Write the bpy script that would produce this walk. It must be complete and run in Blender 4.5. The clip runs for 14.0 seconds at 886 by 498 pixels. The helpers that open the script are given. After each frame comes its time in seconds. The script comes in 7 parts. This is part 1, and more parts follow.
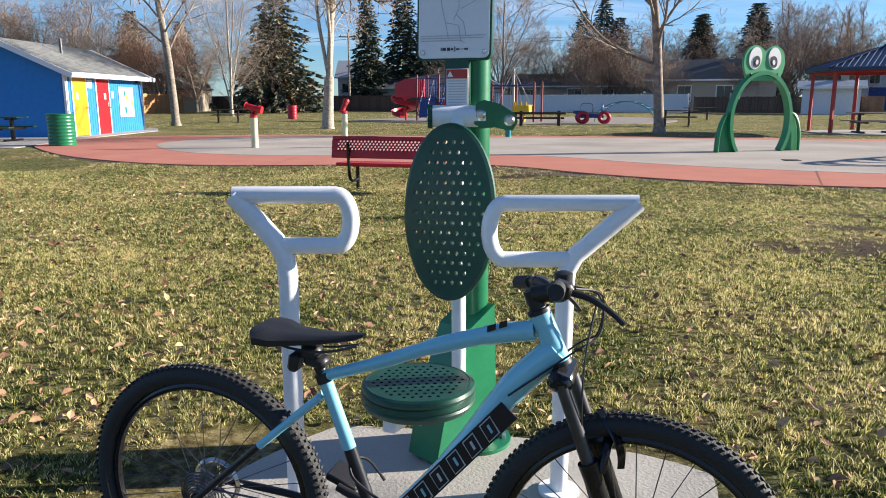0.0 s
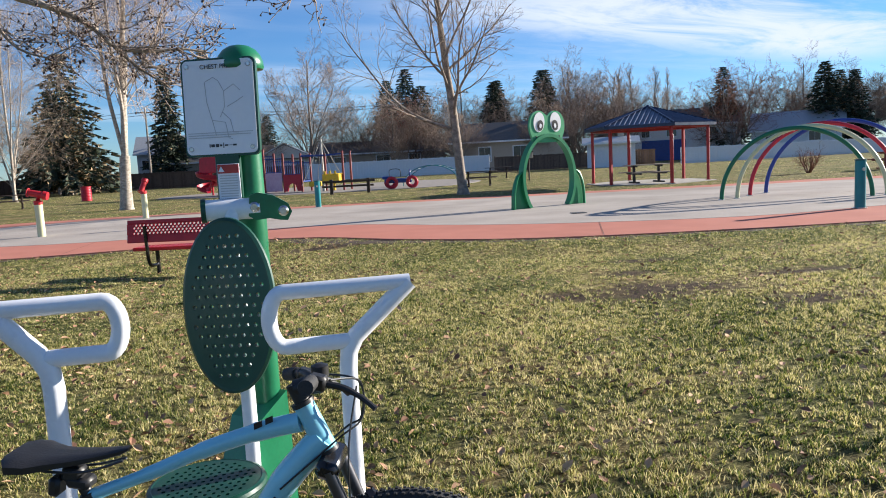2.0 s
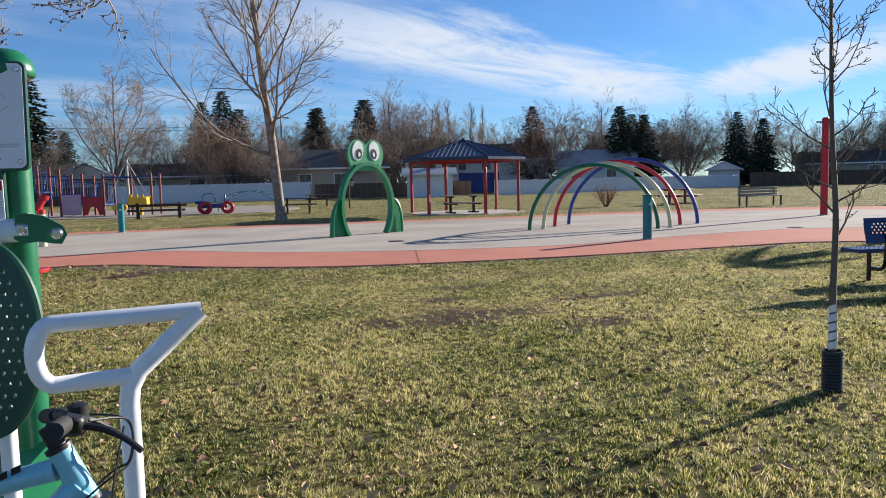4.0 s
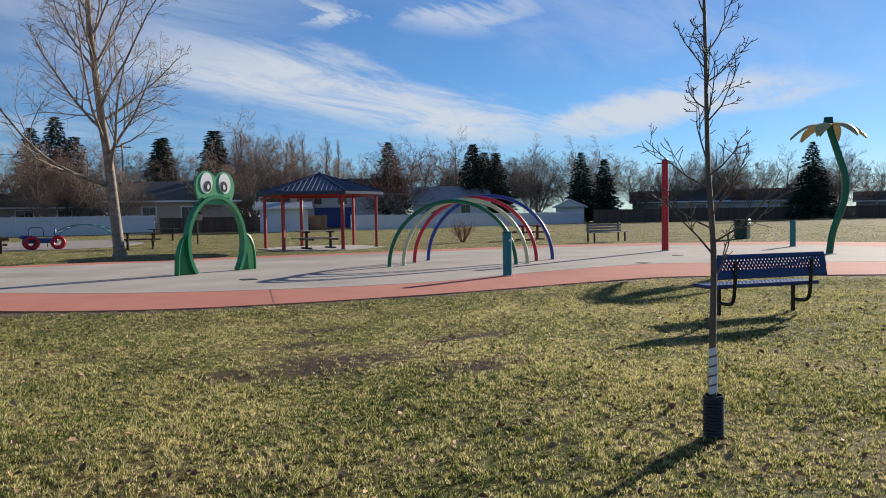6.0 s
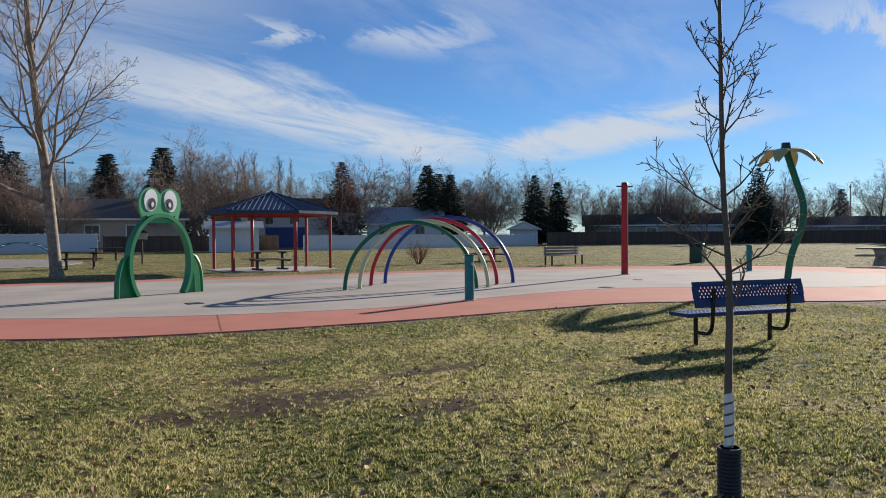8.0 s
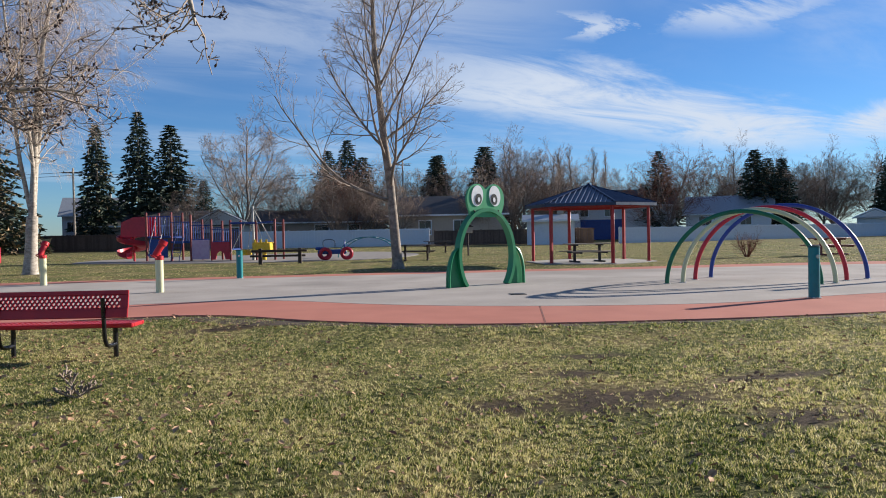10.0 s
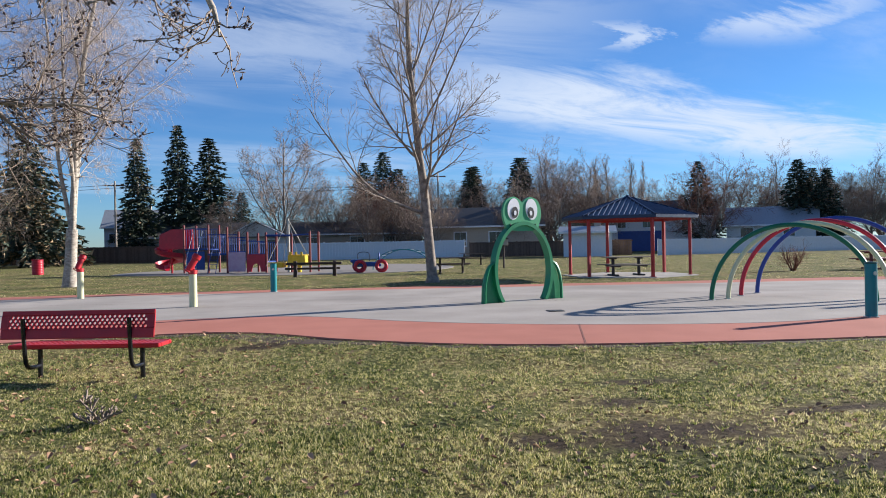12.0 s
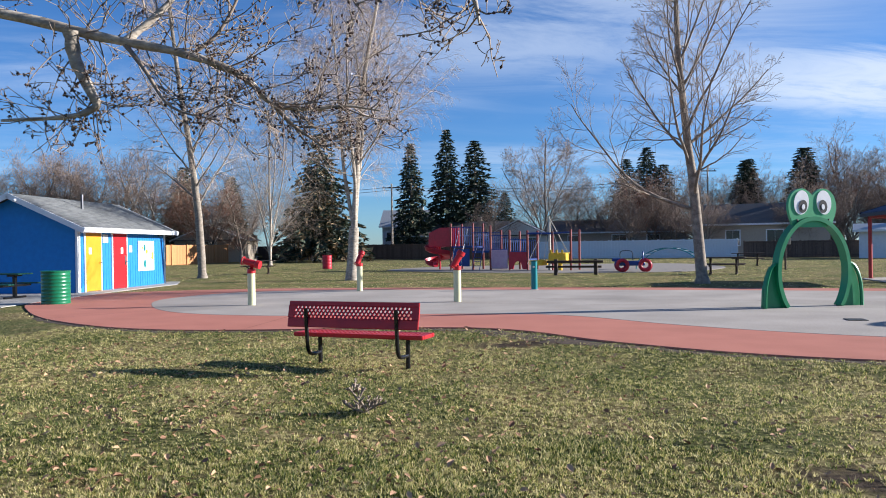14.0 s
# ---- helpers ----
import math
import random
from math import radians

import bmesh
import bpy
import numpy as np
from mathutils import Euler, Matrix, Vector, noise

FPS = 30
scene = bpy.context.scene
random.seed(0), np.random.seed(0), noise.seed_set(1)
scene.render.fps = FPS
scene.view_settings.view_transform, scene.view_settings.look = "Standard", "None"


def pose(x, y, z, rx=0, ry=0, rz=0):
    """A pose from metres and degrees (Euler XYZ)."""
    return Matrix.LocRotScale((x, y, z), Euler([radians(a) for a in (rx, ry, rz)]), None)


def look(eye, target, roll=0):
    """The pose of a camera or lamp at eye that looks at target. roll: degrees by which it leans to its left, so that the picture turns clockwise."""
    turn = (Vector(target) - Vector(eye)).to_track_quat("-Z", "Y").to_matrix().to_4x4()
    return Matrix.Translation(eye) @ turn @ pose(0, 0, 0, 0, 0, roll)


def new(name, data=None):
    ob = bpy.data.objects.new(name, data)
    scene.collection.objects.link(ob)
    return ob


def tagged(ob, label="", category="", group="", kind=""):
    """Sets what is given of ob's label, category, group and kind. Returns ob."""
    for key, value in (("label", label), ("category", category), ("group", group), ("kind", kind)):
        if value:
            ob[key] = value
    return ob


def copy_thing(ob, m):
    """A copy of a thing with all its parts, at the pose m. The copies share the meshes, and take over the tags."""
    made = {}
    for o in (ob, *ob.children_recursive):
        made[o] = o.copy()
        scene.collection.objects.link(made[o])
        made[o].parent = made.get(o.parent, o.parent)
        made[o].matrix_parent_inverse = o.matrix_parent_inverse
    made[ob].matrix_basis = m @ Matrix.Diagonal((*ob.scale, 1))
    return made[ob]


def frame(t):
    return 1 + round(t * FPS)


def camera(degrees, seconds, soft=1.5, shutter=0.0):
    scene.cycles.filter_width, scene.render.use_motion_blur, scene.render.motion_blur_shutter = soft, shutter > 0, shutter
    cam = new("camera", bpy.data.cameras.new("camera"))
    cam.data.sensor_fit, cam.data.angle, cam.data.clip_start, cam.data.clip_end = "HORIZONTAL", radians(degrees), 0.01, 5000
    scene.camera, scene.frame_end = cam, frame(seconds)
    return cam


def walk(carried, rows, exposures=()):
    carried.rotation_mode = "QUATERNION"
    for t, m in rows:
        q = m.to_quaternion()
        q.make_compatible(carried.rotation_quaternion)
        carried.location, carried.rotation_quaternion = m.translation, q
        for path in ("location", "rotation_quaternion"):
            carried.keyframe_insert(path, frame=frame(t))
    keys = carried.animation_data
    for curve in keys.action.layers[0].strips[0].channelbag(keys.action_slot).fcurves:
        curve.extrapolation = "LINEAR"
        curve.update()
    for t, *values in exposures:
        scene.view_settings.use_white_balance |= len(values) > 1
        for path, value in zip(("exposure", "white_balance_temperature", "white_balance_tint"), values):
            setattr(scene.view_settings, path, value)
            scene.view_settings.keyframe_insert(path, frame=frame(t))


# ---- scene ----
cam = camera(61.7, 14.0, 1.0)
EXPOSURES = [(0.0, 1.55, 6250, 10), (2.0, 1.46, 6100, 10), (4.0, 1.27, 6150, 10), (6.5, 0.91, 6250, 10), (7.5, 0.87, 6200, 10), (9.0, 1.0, 6100, 10), (11.5, 1.22, 5850, 10), (14.0, 1.30, 5680, 10)]
PATH = [
    (0, (1.330, 0.703, 1.266), (1.048, 2.643, 0.872), -0.1),
    (0.5, (1.387, 0.646, 1.296), (1.205, 2.608, 0.954), -1.1),
    (1, (1.411, 0.610, 1.321), (1.356, 2.587, 1.022), -2.0),
    (1.5, (1.448, 0.607, 1.340), (1.527, 2.589, 1.080), -2.6),
    (2, (1.494, 0.604, 1.348), (1.691, 2.580, 1.114), -3.0),
    (2.5, (1.532, 0.594, 1.350), (1.836, 2.560, 1.147), -2.7),
    (3, (1.528, 0.609, 1.359), (1.901, 2.567, 1.196), -2.3),
    (3.5, (1.560, 0.589, 1.348), (2.037, 2.525, 1.190), -1.8),
    (4, (1.578, 0.628, 1.334), (2.245, 2.505, 1.157), -1.4),
    (4.2, (1.582, 0.650, 1.332), (2.335, 2.494, 1.152), -1.3),
    (6.3, (1.779, 1.268, 1.350), (2.870, 2.942, 1.272), -1.1),
    (6.5, (1.814, 1.344, 1.344), (2.971, 2.973, 1.264), -1.2),
    (7, (1.854, 1.605, 1.369), (3.120, 3.153, 1.313), -1.7),
    (7.5, (1.879, 1.746, 1.367), (3.115, 3.318, 1.313), -1.3),
    (8, (1.963, 1.834, 1.366), (3.093, 3.484, 1.330), -0.4),
    (8.5, (2.021, 1.880, 1.343), (2.999, 3.624, 1.319), -0.1),
    (9, (1.961, 2.010, 1.372), (2.667, 3.881, 1.344), -1.2),
    (9.2, (1.920, 2.030, 1.341), (2.530, 3.934, 1.318), -1.3),
    (11.3, (1.977, 2.251, 1.396), (2.244, 4.232, 1.324), -0.8),
    (11.5, (1.986, 2.301, 1.402), (2.261, 4.281, 1.338), -0.8),
    (12, (2.003, 2.471, 1.433), (2.274, 4.453, 1.419), -1.1),
    (12.5, (1.990, 2.652, 1.429), (2.061, 4.650, 1.460), -1.2),
    (13, (2.021, 2.825, 1.418), (1.850, 4.818, 1.454), -1.4),
    (13.5, (2.005, 2.871, 1.411), (1.702, 4.848, 1.428), -1.3),
    (14, (1.982, 2.916, 1.401), (1.561, 4.871, 1.395), -0.8),
]

walk(cam, [(t, look(eye, target, roll)) for t, eye, target, roll in PATH], EXPOSURES)

# ---- world and sun ----
SUN_AZ, SUN_EL = 72.5, 17.0            # degrees clockwise from +y, and up
world = bpy.data.worlds.new("sky")
scene.world = world
world.use_nodes = True
wn, wl = world.node_tree.nodes, world.node_tree.links
wn.clear()
w_out = wn.new("ShaderNodeOutputWorld")
w_bg = wn.new("ShaderNodeBackground")
w_bg.inputs["Strength"].default_value = 0.052
w_sky = wn.new("ShaderNodeTexSky")
w_sky.sky_type = "NISHITA"
w_sky.sun_disc = False
w_sky.sun_elevation, w_sky.sun_rotation = radians(SUN_EL), radians(SUN_AZ)
w_sky.altitude, w_sky.air_density, w_sky.dust_density, w_sky.ozone_density = 600, 1.0, 0.1, 4.5


def wmath(op, a, b=None, c=None):
    n = wn.new("ShaderNodeMath")
    n.operation = op
    for slot, v in zip(n.inputs, (a, b, c)):
        if v is None:
            continue
        if isinstance(v, (int, float)):
            slot.default_value = v
        else:
            wl.new(v, slot)
    return n.outputs[0]


def wramp(v, lo, hi):
    n = wn.new("ShaderNodeMapRange")
    n.interpolation_type = "SMOOTHSTEP"
    wl.new(v, n.inputs["Value"])
    n.inputs["From Min"].default_value, n.inputs["From Max"].default_value = lo, hi
    return n.outputs["Result"]


# thin cirrus on a flat layer overhead: the direction is projected to that layer
w_co = wn.new("ShaderNodeTexCoord")
w_sep = wn.new("ShaderNodeSeparateXYZ")
wl.new(w_co.outputs["Generated"], w_sep.inputs[0])
w_h = wmath("ADD", wmath("MAXIMUM", w_sep.outputs["Z"], 0.0), 0.06)
w_u, w_v = wmath("DIVIDE", w_sep.outputs["X"], w_h), wmath("DIVIDE", w_sep.outputs["Y"], w_h)
# a along the main bank, n across it
w_a = wmath("ADD", wmath("MULTIPLY", w_u, 0.916), wmath("MULTIPLY", w_v, 0.402))
w_n = wmath("SUBTRACT", wmath("MULTIPLY", w_v, 0.916), wmath("MULTIPLY", w_u, 0.402))


def wnoise(x, y, z, scale, detail, rough, warp):
    c = wn.new("ShaderNodeCombineXYZ")
    for slot, v in zip(c.inputs, (x, y, z)):
        if isinstance(v, (int, float)):
            slot.default_value = v
        else:
            wl.new(v, slot)
    n = wn.new("ShaderNodeTexNoise")
    n.inputs["Scale"].default_value, n.inputs["Detail"].default_value = scale, detail
    n.inputs["Roughness"].default_value, n.inputs["Distortion"].default_value = rough, warp
    wl.new(c.outputs[0], n.inputs["Vector"])
    return n.outputs["Fac"]


w_big = wnoise(wmath("MULTIPLY", w_n, 0.8), wmath("MULTIPLY", w_a, 0.30), 3.7, 0.8, 3, 0.5, 0.3)
w_fine = wnoise(w_n, wmath("MULTIPLY", w_a, 0.38), 8.1, 1.9, 9, 0.66, 0.7)
w_rag = wmath("MULTIPLY", wmath("SUBTRACT", w_fine, 0.5), 2.4)


def streak(along, across, lo, hi, mid, half, soft):
    """A bank of cirrus: from lo to hi along one axis, round mid across it, with ragged borders."""
    off = wmath("ABSOLUTE", wmath("SUBTRACT", wmath("ADD", across, wmath("MULTIPLY", w_rag, 0.55)), mid))
    ends = wmath("MULTIPLY", wramp(along, lo - soft, lo + soft), wramp(along, hi + soft, hi - soft))
    return wmath("MULTIPLY", ends, wramp(off, half * 1.45, half * 0.35))


# the broad bank, the arm that climbs from its end towards the sun, and small tufts above them
w_cloud = streak(w_a, w_n, 1.9, 5.5, 3.08, 0.54, 0.9)
w_cloud = wmath("MAXIMUM", w_cloud, streak(w_v, w_u, 2.5, 4.7, 3.85, 0.50, 0.4))
w_tufts = wmath("MAXIMUM", streak(w_v, w_u, 2.25, 2.75, 1.66, 0.17, 0.22), streak(w_v, w_u, 2.70, 2.95, 1.22, 0.10, 0.12))
w_tufts = wmath("MAXIMUM", w_tufts, streak(w_u, w_v, 2.6, 3.6, 1.48, 0.10, 0.5))
w_veil = wmath("MULTIPLY", wramp(w_big, 0.38, 0.66), wramp(w_fine, 0.30, 0.75))
w_cloud = wmath("MULTIPLY", w_cloud, wramp(w_fine, 0.20, 0.56))
w_cloud = wmath("MAXIMUM", w_cloud, wmath("MULTIPLY", wmath("MULTIPLY", w_tufts, wramp(w_fine, 0.28, 0.55)), 0.8))
w_veil = wmath("MAXIMUM", wmath("MULTIPLY", w_veil, 0.40), wmath("MULTIPLY", wmath("MULTIPLY", streak(w_u, w_v, -0.9, 0.9, 2.95, 0.5, 0.5), wramp(w_fine, 0.15, 0.60)), 0.5))
w_cloud = wmath("MAXIMUM", w_cloud, w_veil)
w_low = wramp(w_sep.outputs["Z"], 0.02, 0.11)
w_fac = wmath("MULTIPLY", wmath("MULTIPLY", w_cloud, w_low), 0.92)
w_mix = wn.new("ShaderNodeMix")
w_mix.data_type = "RGBA"
wl.new(w_fac, w_mix.inputs["Factor"])
w_tint = wn.new("ShaderNodeMix")      # clear cold air: a deeper blue
w_tint.data_type, w_tint.blend_type = "RGBA", "MULTIPLY"
w_tint.inputs["Factor"].default_value = 1.0
wl.new(w_sky.outputs["Color"], w_tint.inputs["A"])
w_tint.inputs["B"].default_value = (0.73, 0.90, 1.07, 1)
wl.new(w_tint.outputs["Result"], w_mix.inputs["A"])
w_mix.inputs["B"].default_value = (6.5, 6.8, 7.2, 1)
wl.new(w_mix.outputs["Result"], w_bg.inputs["Color"])
wl.new(w_bg.outputs[0], w_out.inputs[0])

sun = new("sun", bpy.data.lights.new("sun", "SUN"))
sun.data.energy, sun.data.angle, sun.data.color = 4.8, radians(0.55), (1.0, 0.89, 0.745)
sa, se = radians(SUN_AZ), radians(SUN_EL)
sun.matrix_world = look((0, 0, 60), (-60 * math.sin(sa) * math.cos(se), -60 * math.cos(sa) * math.cos(se), 60 - 60 * math.sin(se)))

# ---- materials ----


def mat(name, c1, c2=None, rough=0.6, metal=0.0, scale=6.0, bump=0.15, fine=60.0, spec=0.4, stain=0.0, coords="Object", island=0.0, stretch=(1, 1, 1)):
    """A surface of two near colours, mottled at a coarse and a fine scale, with fine relief; island: variation piece by piece."""
    m = bpy.data.materials.new(name)
    m.use_nodes = True
    nt = m.node_tree
    nd, lk = nt.nodes, nt.links
    b = nd["Principled BSDF"]
    c2 = c2 or tuple(v * 0.72 for v in c1)
    co = nd.new("ShaderNodeTexCoord")
    mp = nd.new("ShaderNodeMapping")
    mp.inputs["Scale"].default_value = stretch
    lk.new(co.outputs[coords], mp.inputs[0])
    n1, n2 = nd.new("ShaderNodeTexNoise"), nd.new("ShaderNodeTexNoise")
    n1.inputs["Scale"].default_value, n1.inputs["Detail"].default_value = scale, 5
    n2.inputs["Scale"].default_value, n2.inputs["Detail"].default_value = fine, 3
    lk.new(mp.outputs[0], n1.inputs["Vector"])
    lk.new(mp.outputs[0], n2.inputs["Vector"])
    add = nd.new("ShaderNodeMath")
    add.operation = "MULTIPLY_ADD"
    lk.new(n2.outputs["Fac"], add.inputs[0])
    add.inputs[1].default_value = 0.5
    lk.new(n1.outputs["Fac"], add.inputs[2])
    fac = add.outputs[0]
    if island:
        g = nd.new("ShaderNodeNewGeometry")
        a2 = nd.new("ShaderNodeMath")
        a2.operation = "MULTIPLY_ADD"
        lk.new(g.outputs["Random Per Island"], a2.inputs[0])
        a2.inputs[1].default_value = island
        lk.new(fac, a2.inputs[2])
        a3 = nd.new("ShaderNodeMath")
        a3.operation = "SUBTRACT"
        lk.new(a2.outputs[0], a3.inputs[0])
        a3.inputs[1].default_value = island / 2
        fac = a3.outputs[0]
    rp = nd.new("ShaderNodeValToRGB")
    rp.color_ramp.elements[0].position, rp.color_ramp.elements[1].position = 0.48, 1.02
    rp.color_ramp.elements[0].color, rp.color_ramp.elements[1].color = (*c2, 1), (*c1, 1)
    lk.new(fac, rp.inputs[0])
    colour = rp.outputs[0]
    if stain:
        n3 = nd.new("ShaderNodeTexNoise")
        n3.inputs["Scale"].default_value, n3.inputs["Detail"].default_value = scale * 0.23, 6
        lk.new(co.outputs[coords], n3.inputs["Vector"])
        mr = nd.new("ShaderNodeMapRange")
        lk.new(n3.outputs["Fac"], mr.inputs["Value"])
        mr.inputs["From Min"].default_value, mr.inputs["From Max"].default_value = 0.52, 0.75
        mr.inputs["To Max"].default_value = stain
        mx = nd.new("ShaderNodeMix")
        mx.data_type = "RGBA"
        lk.new(mr.outputs[0], mx.inputs["Factor"])
        lk.new(colour, mx.inputs["A"])
        mx.inputs["B"].default_value = (*[v * 0.45 for v in c2], 1)
        colour = mx.outputs["Result"]
    lk.new(colour, b.inputs["Base Color"])
    b.inputs["Metallic"].default_value = metal
    b.inputs["Specular IOR Level"].default_value = spec
    rr = nd.new("ShaderNodeMapRange")
    lk.new(n1.outputs["Fac"], rr.inputs["Value"])
    rr.inputs["To Min"].default_value, rr.inputs["To Max"].default_value = max(0.02, rough - 0.12), min(1, rough + 0.12)
    lk.new(rr.outputs[0], b.inputs["Roughness"])
    if bump:
        bp = nd.new("ShaderNodeBump")
        bp.inputs["Strength"].default_value, bp.inputs["Distance"].default_value = bump, 0.01
        lk.new(n2.outputs["Fac"], bp.inputs["Height"])
        lk.new(bp.outputs[0], b.inputs["Normal"])
    return m


M_GREEN = mat("green_powder_coat", (0.012, 0.16, 0.07), rough=0.32, bump=0.03, spec=0.5)
M_DARKGREEN = mat("dark_green_plastisol", (0.010, 0.065, 0.042), rough=0.38, bump=0.05)
M_WHITE = mat("white_powder_coat", (0.78, 0.79, 0.82), (0.68, 0.70, 0.74), rough=0.30, bump=0.02)
M_STEEL = mat("bright_steel", (0.62, 0.62, 0.62), rough=0.28, metal=1.0, bump=0.05)
M_DARKSTEEL = mat("dark_steel", (0.10, 0.10, 0.11), rough=0.4, metal=0.8, bump=0.05)
M_BLACK = mat("black_plastic", (0.018, 0.018, 0.02), rough=0.45, bump=0.08)
M_BLACKGLOSS = mat("black_gloss_paint", (0.012, 0.012, 0.014), rough=0.22, bump=0.02)
M_RUBBER = mat("tyre_rubber", (0.030, 0.030, 0.032), (0.018, 0.018, 0.019), rough=0.72, bump=0.25, fine=160)
M_LEATHER = mat("saddle_vinyl", (0.016, 0.016, 0.018), rough=0.42, bump=0.15, fine=220)
M_BIKE = mat("sky_blue_gloss_paint", (0.24, 0.55, 0.67), (0.21, 0.51, 0.63), rough=0.22, bump=0.01, spec=0.6)
M_DECAL = mat("black_decal", (0.012, 0.014, 0.022), rough=0.35, bump=0.0)
M_DECALW = mat("pale_decal_outline", (0.55, 0.62, 0.66), rough=0.4, bump=0.0)
M_SIGN = mat("sign_white", (0.74, 0.75, 0.78), (0.68, 0.69, 0.73), rough=0.35, bump=0.02, scale=3)
M_INK = mat("sign_ink", (0.05, 0.05, 0.055), rough=0.5, bump=0.0)
M_INKPALE = mat("sign_pale_drawing", (0.52, 0.53, 0.56), rough=0.5, bump=0.0)
M_REDINK = mat("sign_red", (0.45, 0.05, 0.04), rough=0.5, bump=0.0)
M_RED = mat("red_plastisol", (0.46, 0.016, 0.022), (0.36, 0.012, 0.018), rough=0.38, bump=0.05)
M_BLUE = mat("navy_plastisol", (0.018, 0.045, 0.16), (0.014, 0.035, 0.12), rough=0.38, bump=0.05)
M_FROG = mat("frog_green_paint", (0.022, 0.21, 0.085), (0.018, 0.17, 0.07), rough=0.35, bump=0.03, stain=0.25, scale=3)
M_FROGFACE = mat("frog_face_green", (0.06, 0.33, 0.14), (0.05, 0.28, 0.12), rough=0.4, bump=0.03, scale=3)
M_EYEWHITE = mat("eye_white", (0.80, 0.81, 0.80), (0.72, 0.73, 0.72), rough=0.4, bump=0.01)
M_TEAL = mat("teal_paint", (0.010, 0.20, 0.22), (0.008, 0.16, 0.18), rough=0.35, bump=0.03)
M_CREAM = mat("cream_paint", (0.62, 0.61, 0.38), (0.52, 0.52, 0.32), rough=0.4, bump=0.03)
M_PETAL = mat("faded_yellow_petal", (0.50, 0.43, 0.19), (0.40, 0.34, 0.14), rough=0.5, bump=0.03)
M_HOOPGREEN = mat("hoop_green", (0.010, 0.15, 0.07), rough=0.35, bump=0.03)
M_HOOPRED = mat("hoop_red", (0.52, 0.02, 0.045), rough=0.35, bump=0.03)
M_HOOPBLUE = mat("hoop_blue", (0.022, 0.06, 0.30), rough=0.35, bump=0.03)
M_PLAYRED = mat("play_red_plastic", (0.50, 0.02, 0.04), rough=0.4, bump=0.04)
M_PLAYBLUE = mat("play_blue_paint", (0.02, 0.06, 0.26), rough=0.4, bump=0.04)
M_PLAYBROWN = mat("play_maroon_post", (0.22, 0.045, 0.04), rough=0.45, bump=0.04)
M_PLAYYELLOW = mat("play_yellow_plastic", (0.75, 0.48, 0.02), rough=0.42, bump=0.04)
M_PLAYPINK = mat("faded_pink_panel", (0.60, 0.42, 0.50), (0.50, 0.30, 0.40), rough=0.5, bump=0.05)
M_ROPE = mat("pale_rope", (0.55, 0.53, 0.47), rough=0.8, bump=0.2)
M_WOODDARK = mat("dark_weathered_wood", (0.055, 0.036, 0.026), rough=0.75, bump=0.35, stretch=(1, 12, 12))
M_WOODGREY = mat("grey_weathered_wood", (0.30, 0.26, 0.21), rough=0.8, bump=0.3)
M_FENCEWOOD = mat("old_brown_fence_wood", (0.16, 0.105, 0.075), (0.09, 0.058, 0.042), rough=0.85, bump=0.4, island=0.5)
M_CEDAR = mat("orange_cedar_fence", (0.52, 0.24, 0.09), (0.40, 0.17, 0.06), rough=0.75, bump=0.3, island=0.5)
M_VINYL = mat("white_vinyl_fence", (0.70, 0.71, 0.74), (0.62, 0.63, 0.66), rough=0.5, bump=0.03)
M_STUCCO = mat("pale_stucco", (0.60, 0.57, 0.52), (0.52, 0.49, 0.45), rough=0.9, bump=0.3)
M_STUCCOW = mat("white_siding", (0.66, 0.65, 0.63), (0.58, 0.57, 0.55), rough=0.7, bump=0.2)
M_STUCCOT = mat("tan_siding", (0.42, 0.36, 0.28), (0.36, 0.30, 0.24), rough=0.8, bump=0.2)
M_ROOFDARK = mat("dark_shingles", (0.11, 0.108, 0.11), rough=0.9, bump=0.6, fine=30, island=0.4)
M_ROOFGREY = mat("grey_shingles", (0.19, 0.195, 0.195), (0.115, 0.12, 0.12), rough=0.9, bump=0.6, fine=30, island=0.5)
M_GLASS = mat("dark_window_glass", (0.03, 0.035, 0.04), rough=0.08, bump=0.0, spec=0.6)
M_TRIM = mat("white_trim", (0.76, 0.77, 0.78), (0.68, 0.69, 0.70), rough=0.5, bump=0.04)
M_SHEDBLUE = mat("bright_blue_siding", (0.026, 0.21, 0.56), (0.018, 0.17, 0.48), rough=0.55, bump=0.15, stain=0.2)
M_DOORYELLOW = mat("yellow_door_paint", (0.60, 0.28, 0.012), (0.52, 0.24, 0.010), rough=0.45, bump=0.05)
M_DOORRED = mat("red_door_paint", (0.45, 0.008, 0.014), (0.38, 0.007, 0.012), rough=0.45, bump=0.05)
M_PAPER = mat("white_notice_paper", (0.75, 0.75, 0.73), rough=0.8, bump=0.05)
M_METALROOF = mat("dark_blue_metal_roof", (0.022, 0.036, 0.075), (0.018, 0.03, 0.062), rough=0.32, metal=0.25, bump=0.03)
# ribs paler than the roof: their glossy sheen is put into the colour
M_ROOFRIB = mat("blue_roof_rib_painted_sheen", (0.12, 0.15, 0.22), (0.07, 0.09, 0.14), rough=0.4, metal=0.2, bump=0.03)
M_GAZRED = mat("gazebo_red_paint", (0.40, 0.03, 0.03), (0.32, 0.024, 0.024), rough=0.42, bump=0.05)
M_PINK = mat("pink_concrete", (0.49, 0.205, 0.152), (0.41, 0.165, 0.12), rough=0.9, bump=0.12, scale=1.2, fine=40, spec=0.1, stain=0.35)
M_CONCRETE = mat("pale_concrete", (0.46, 0.41, 0.36), (0.30, 0.268, 0.235), rough=0.92, bump=0.15, scale=0.55, fine=28, spec=0.1, stain=0.55)
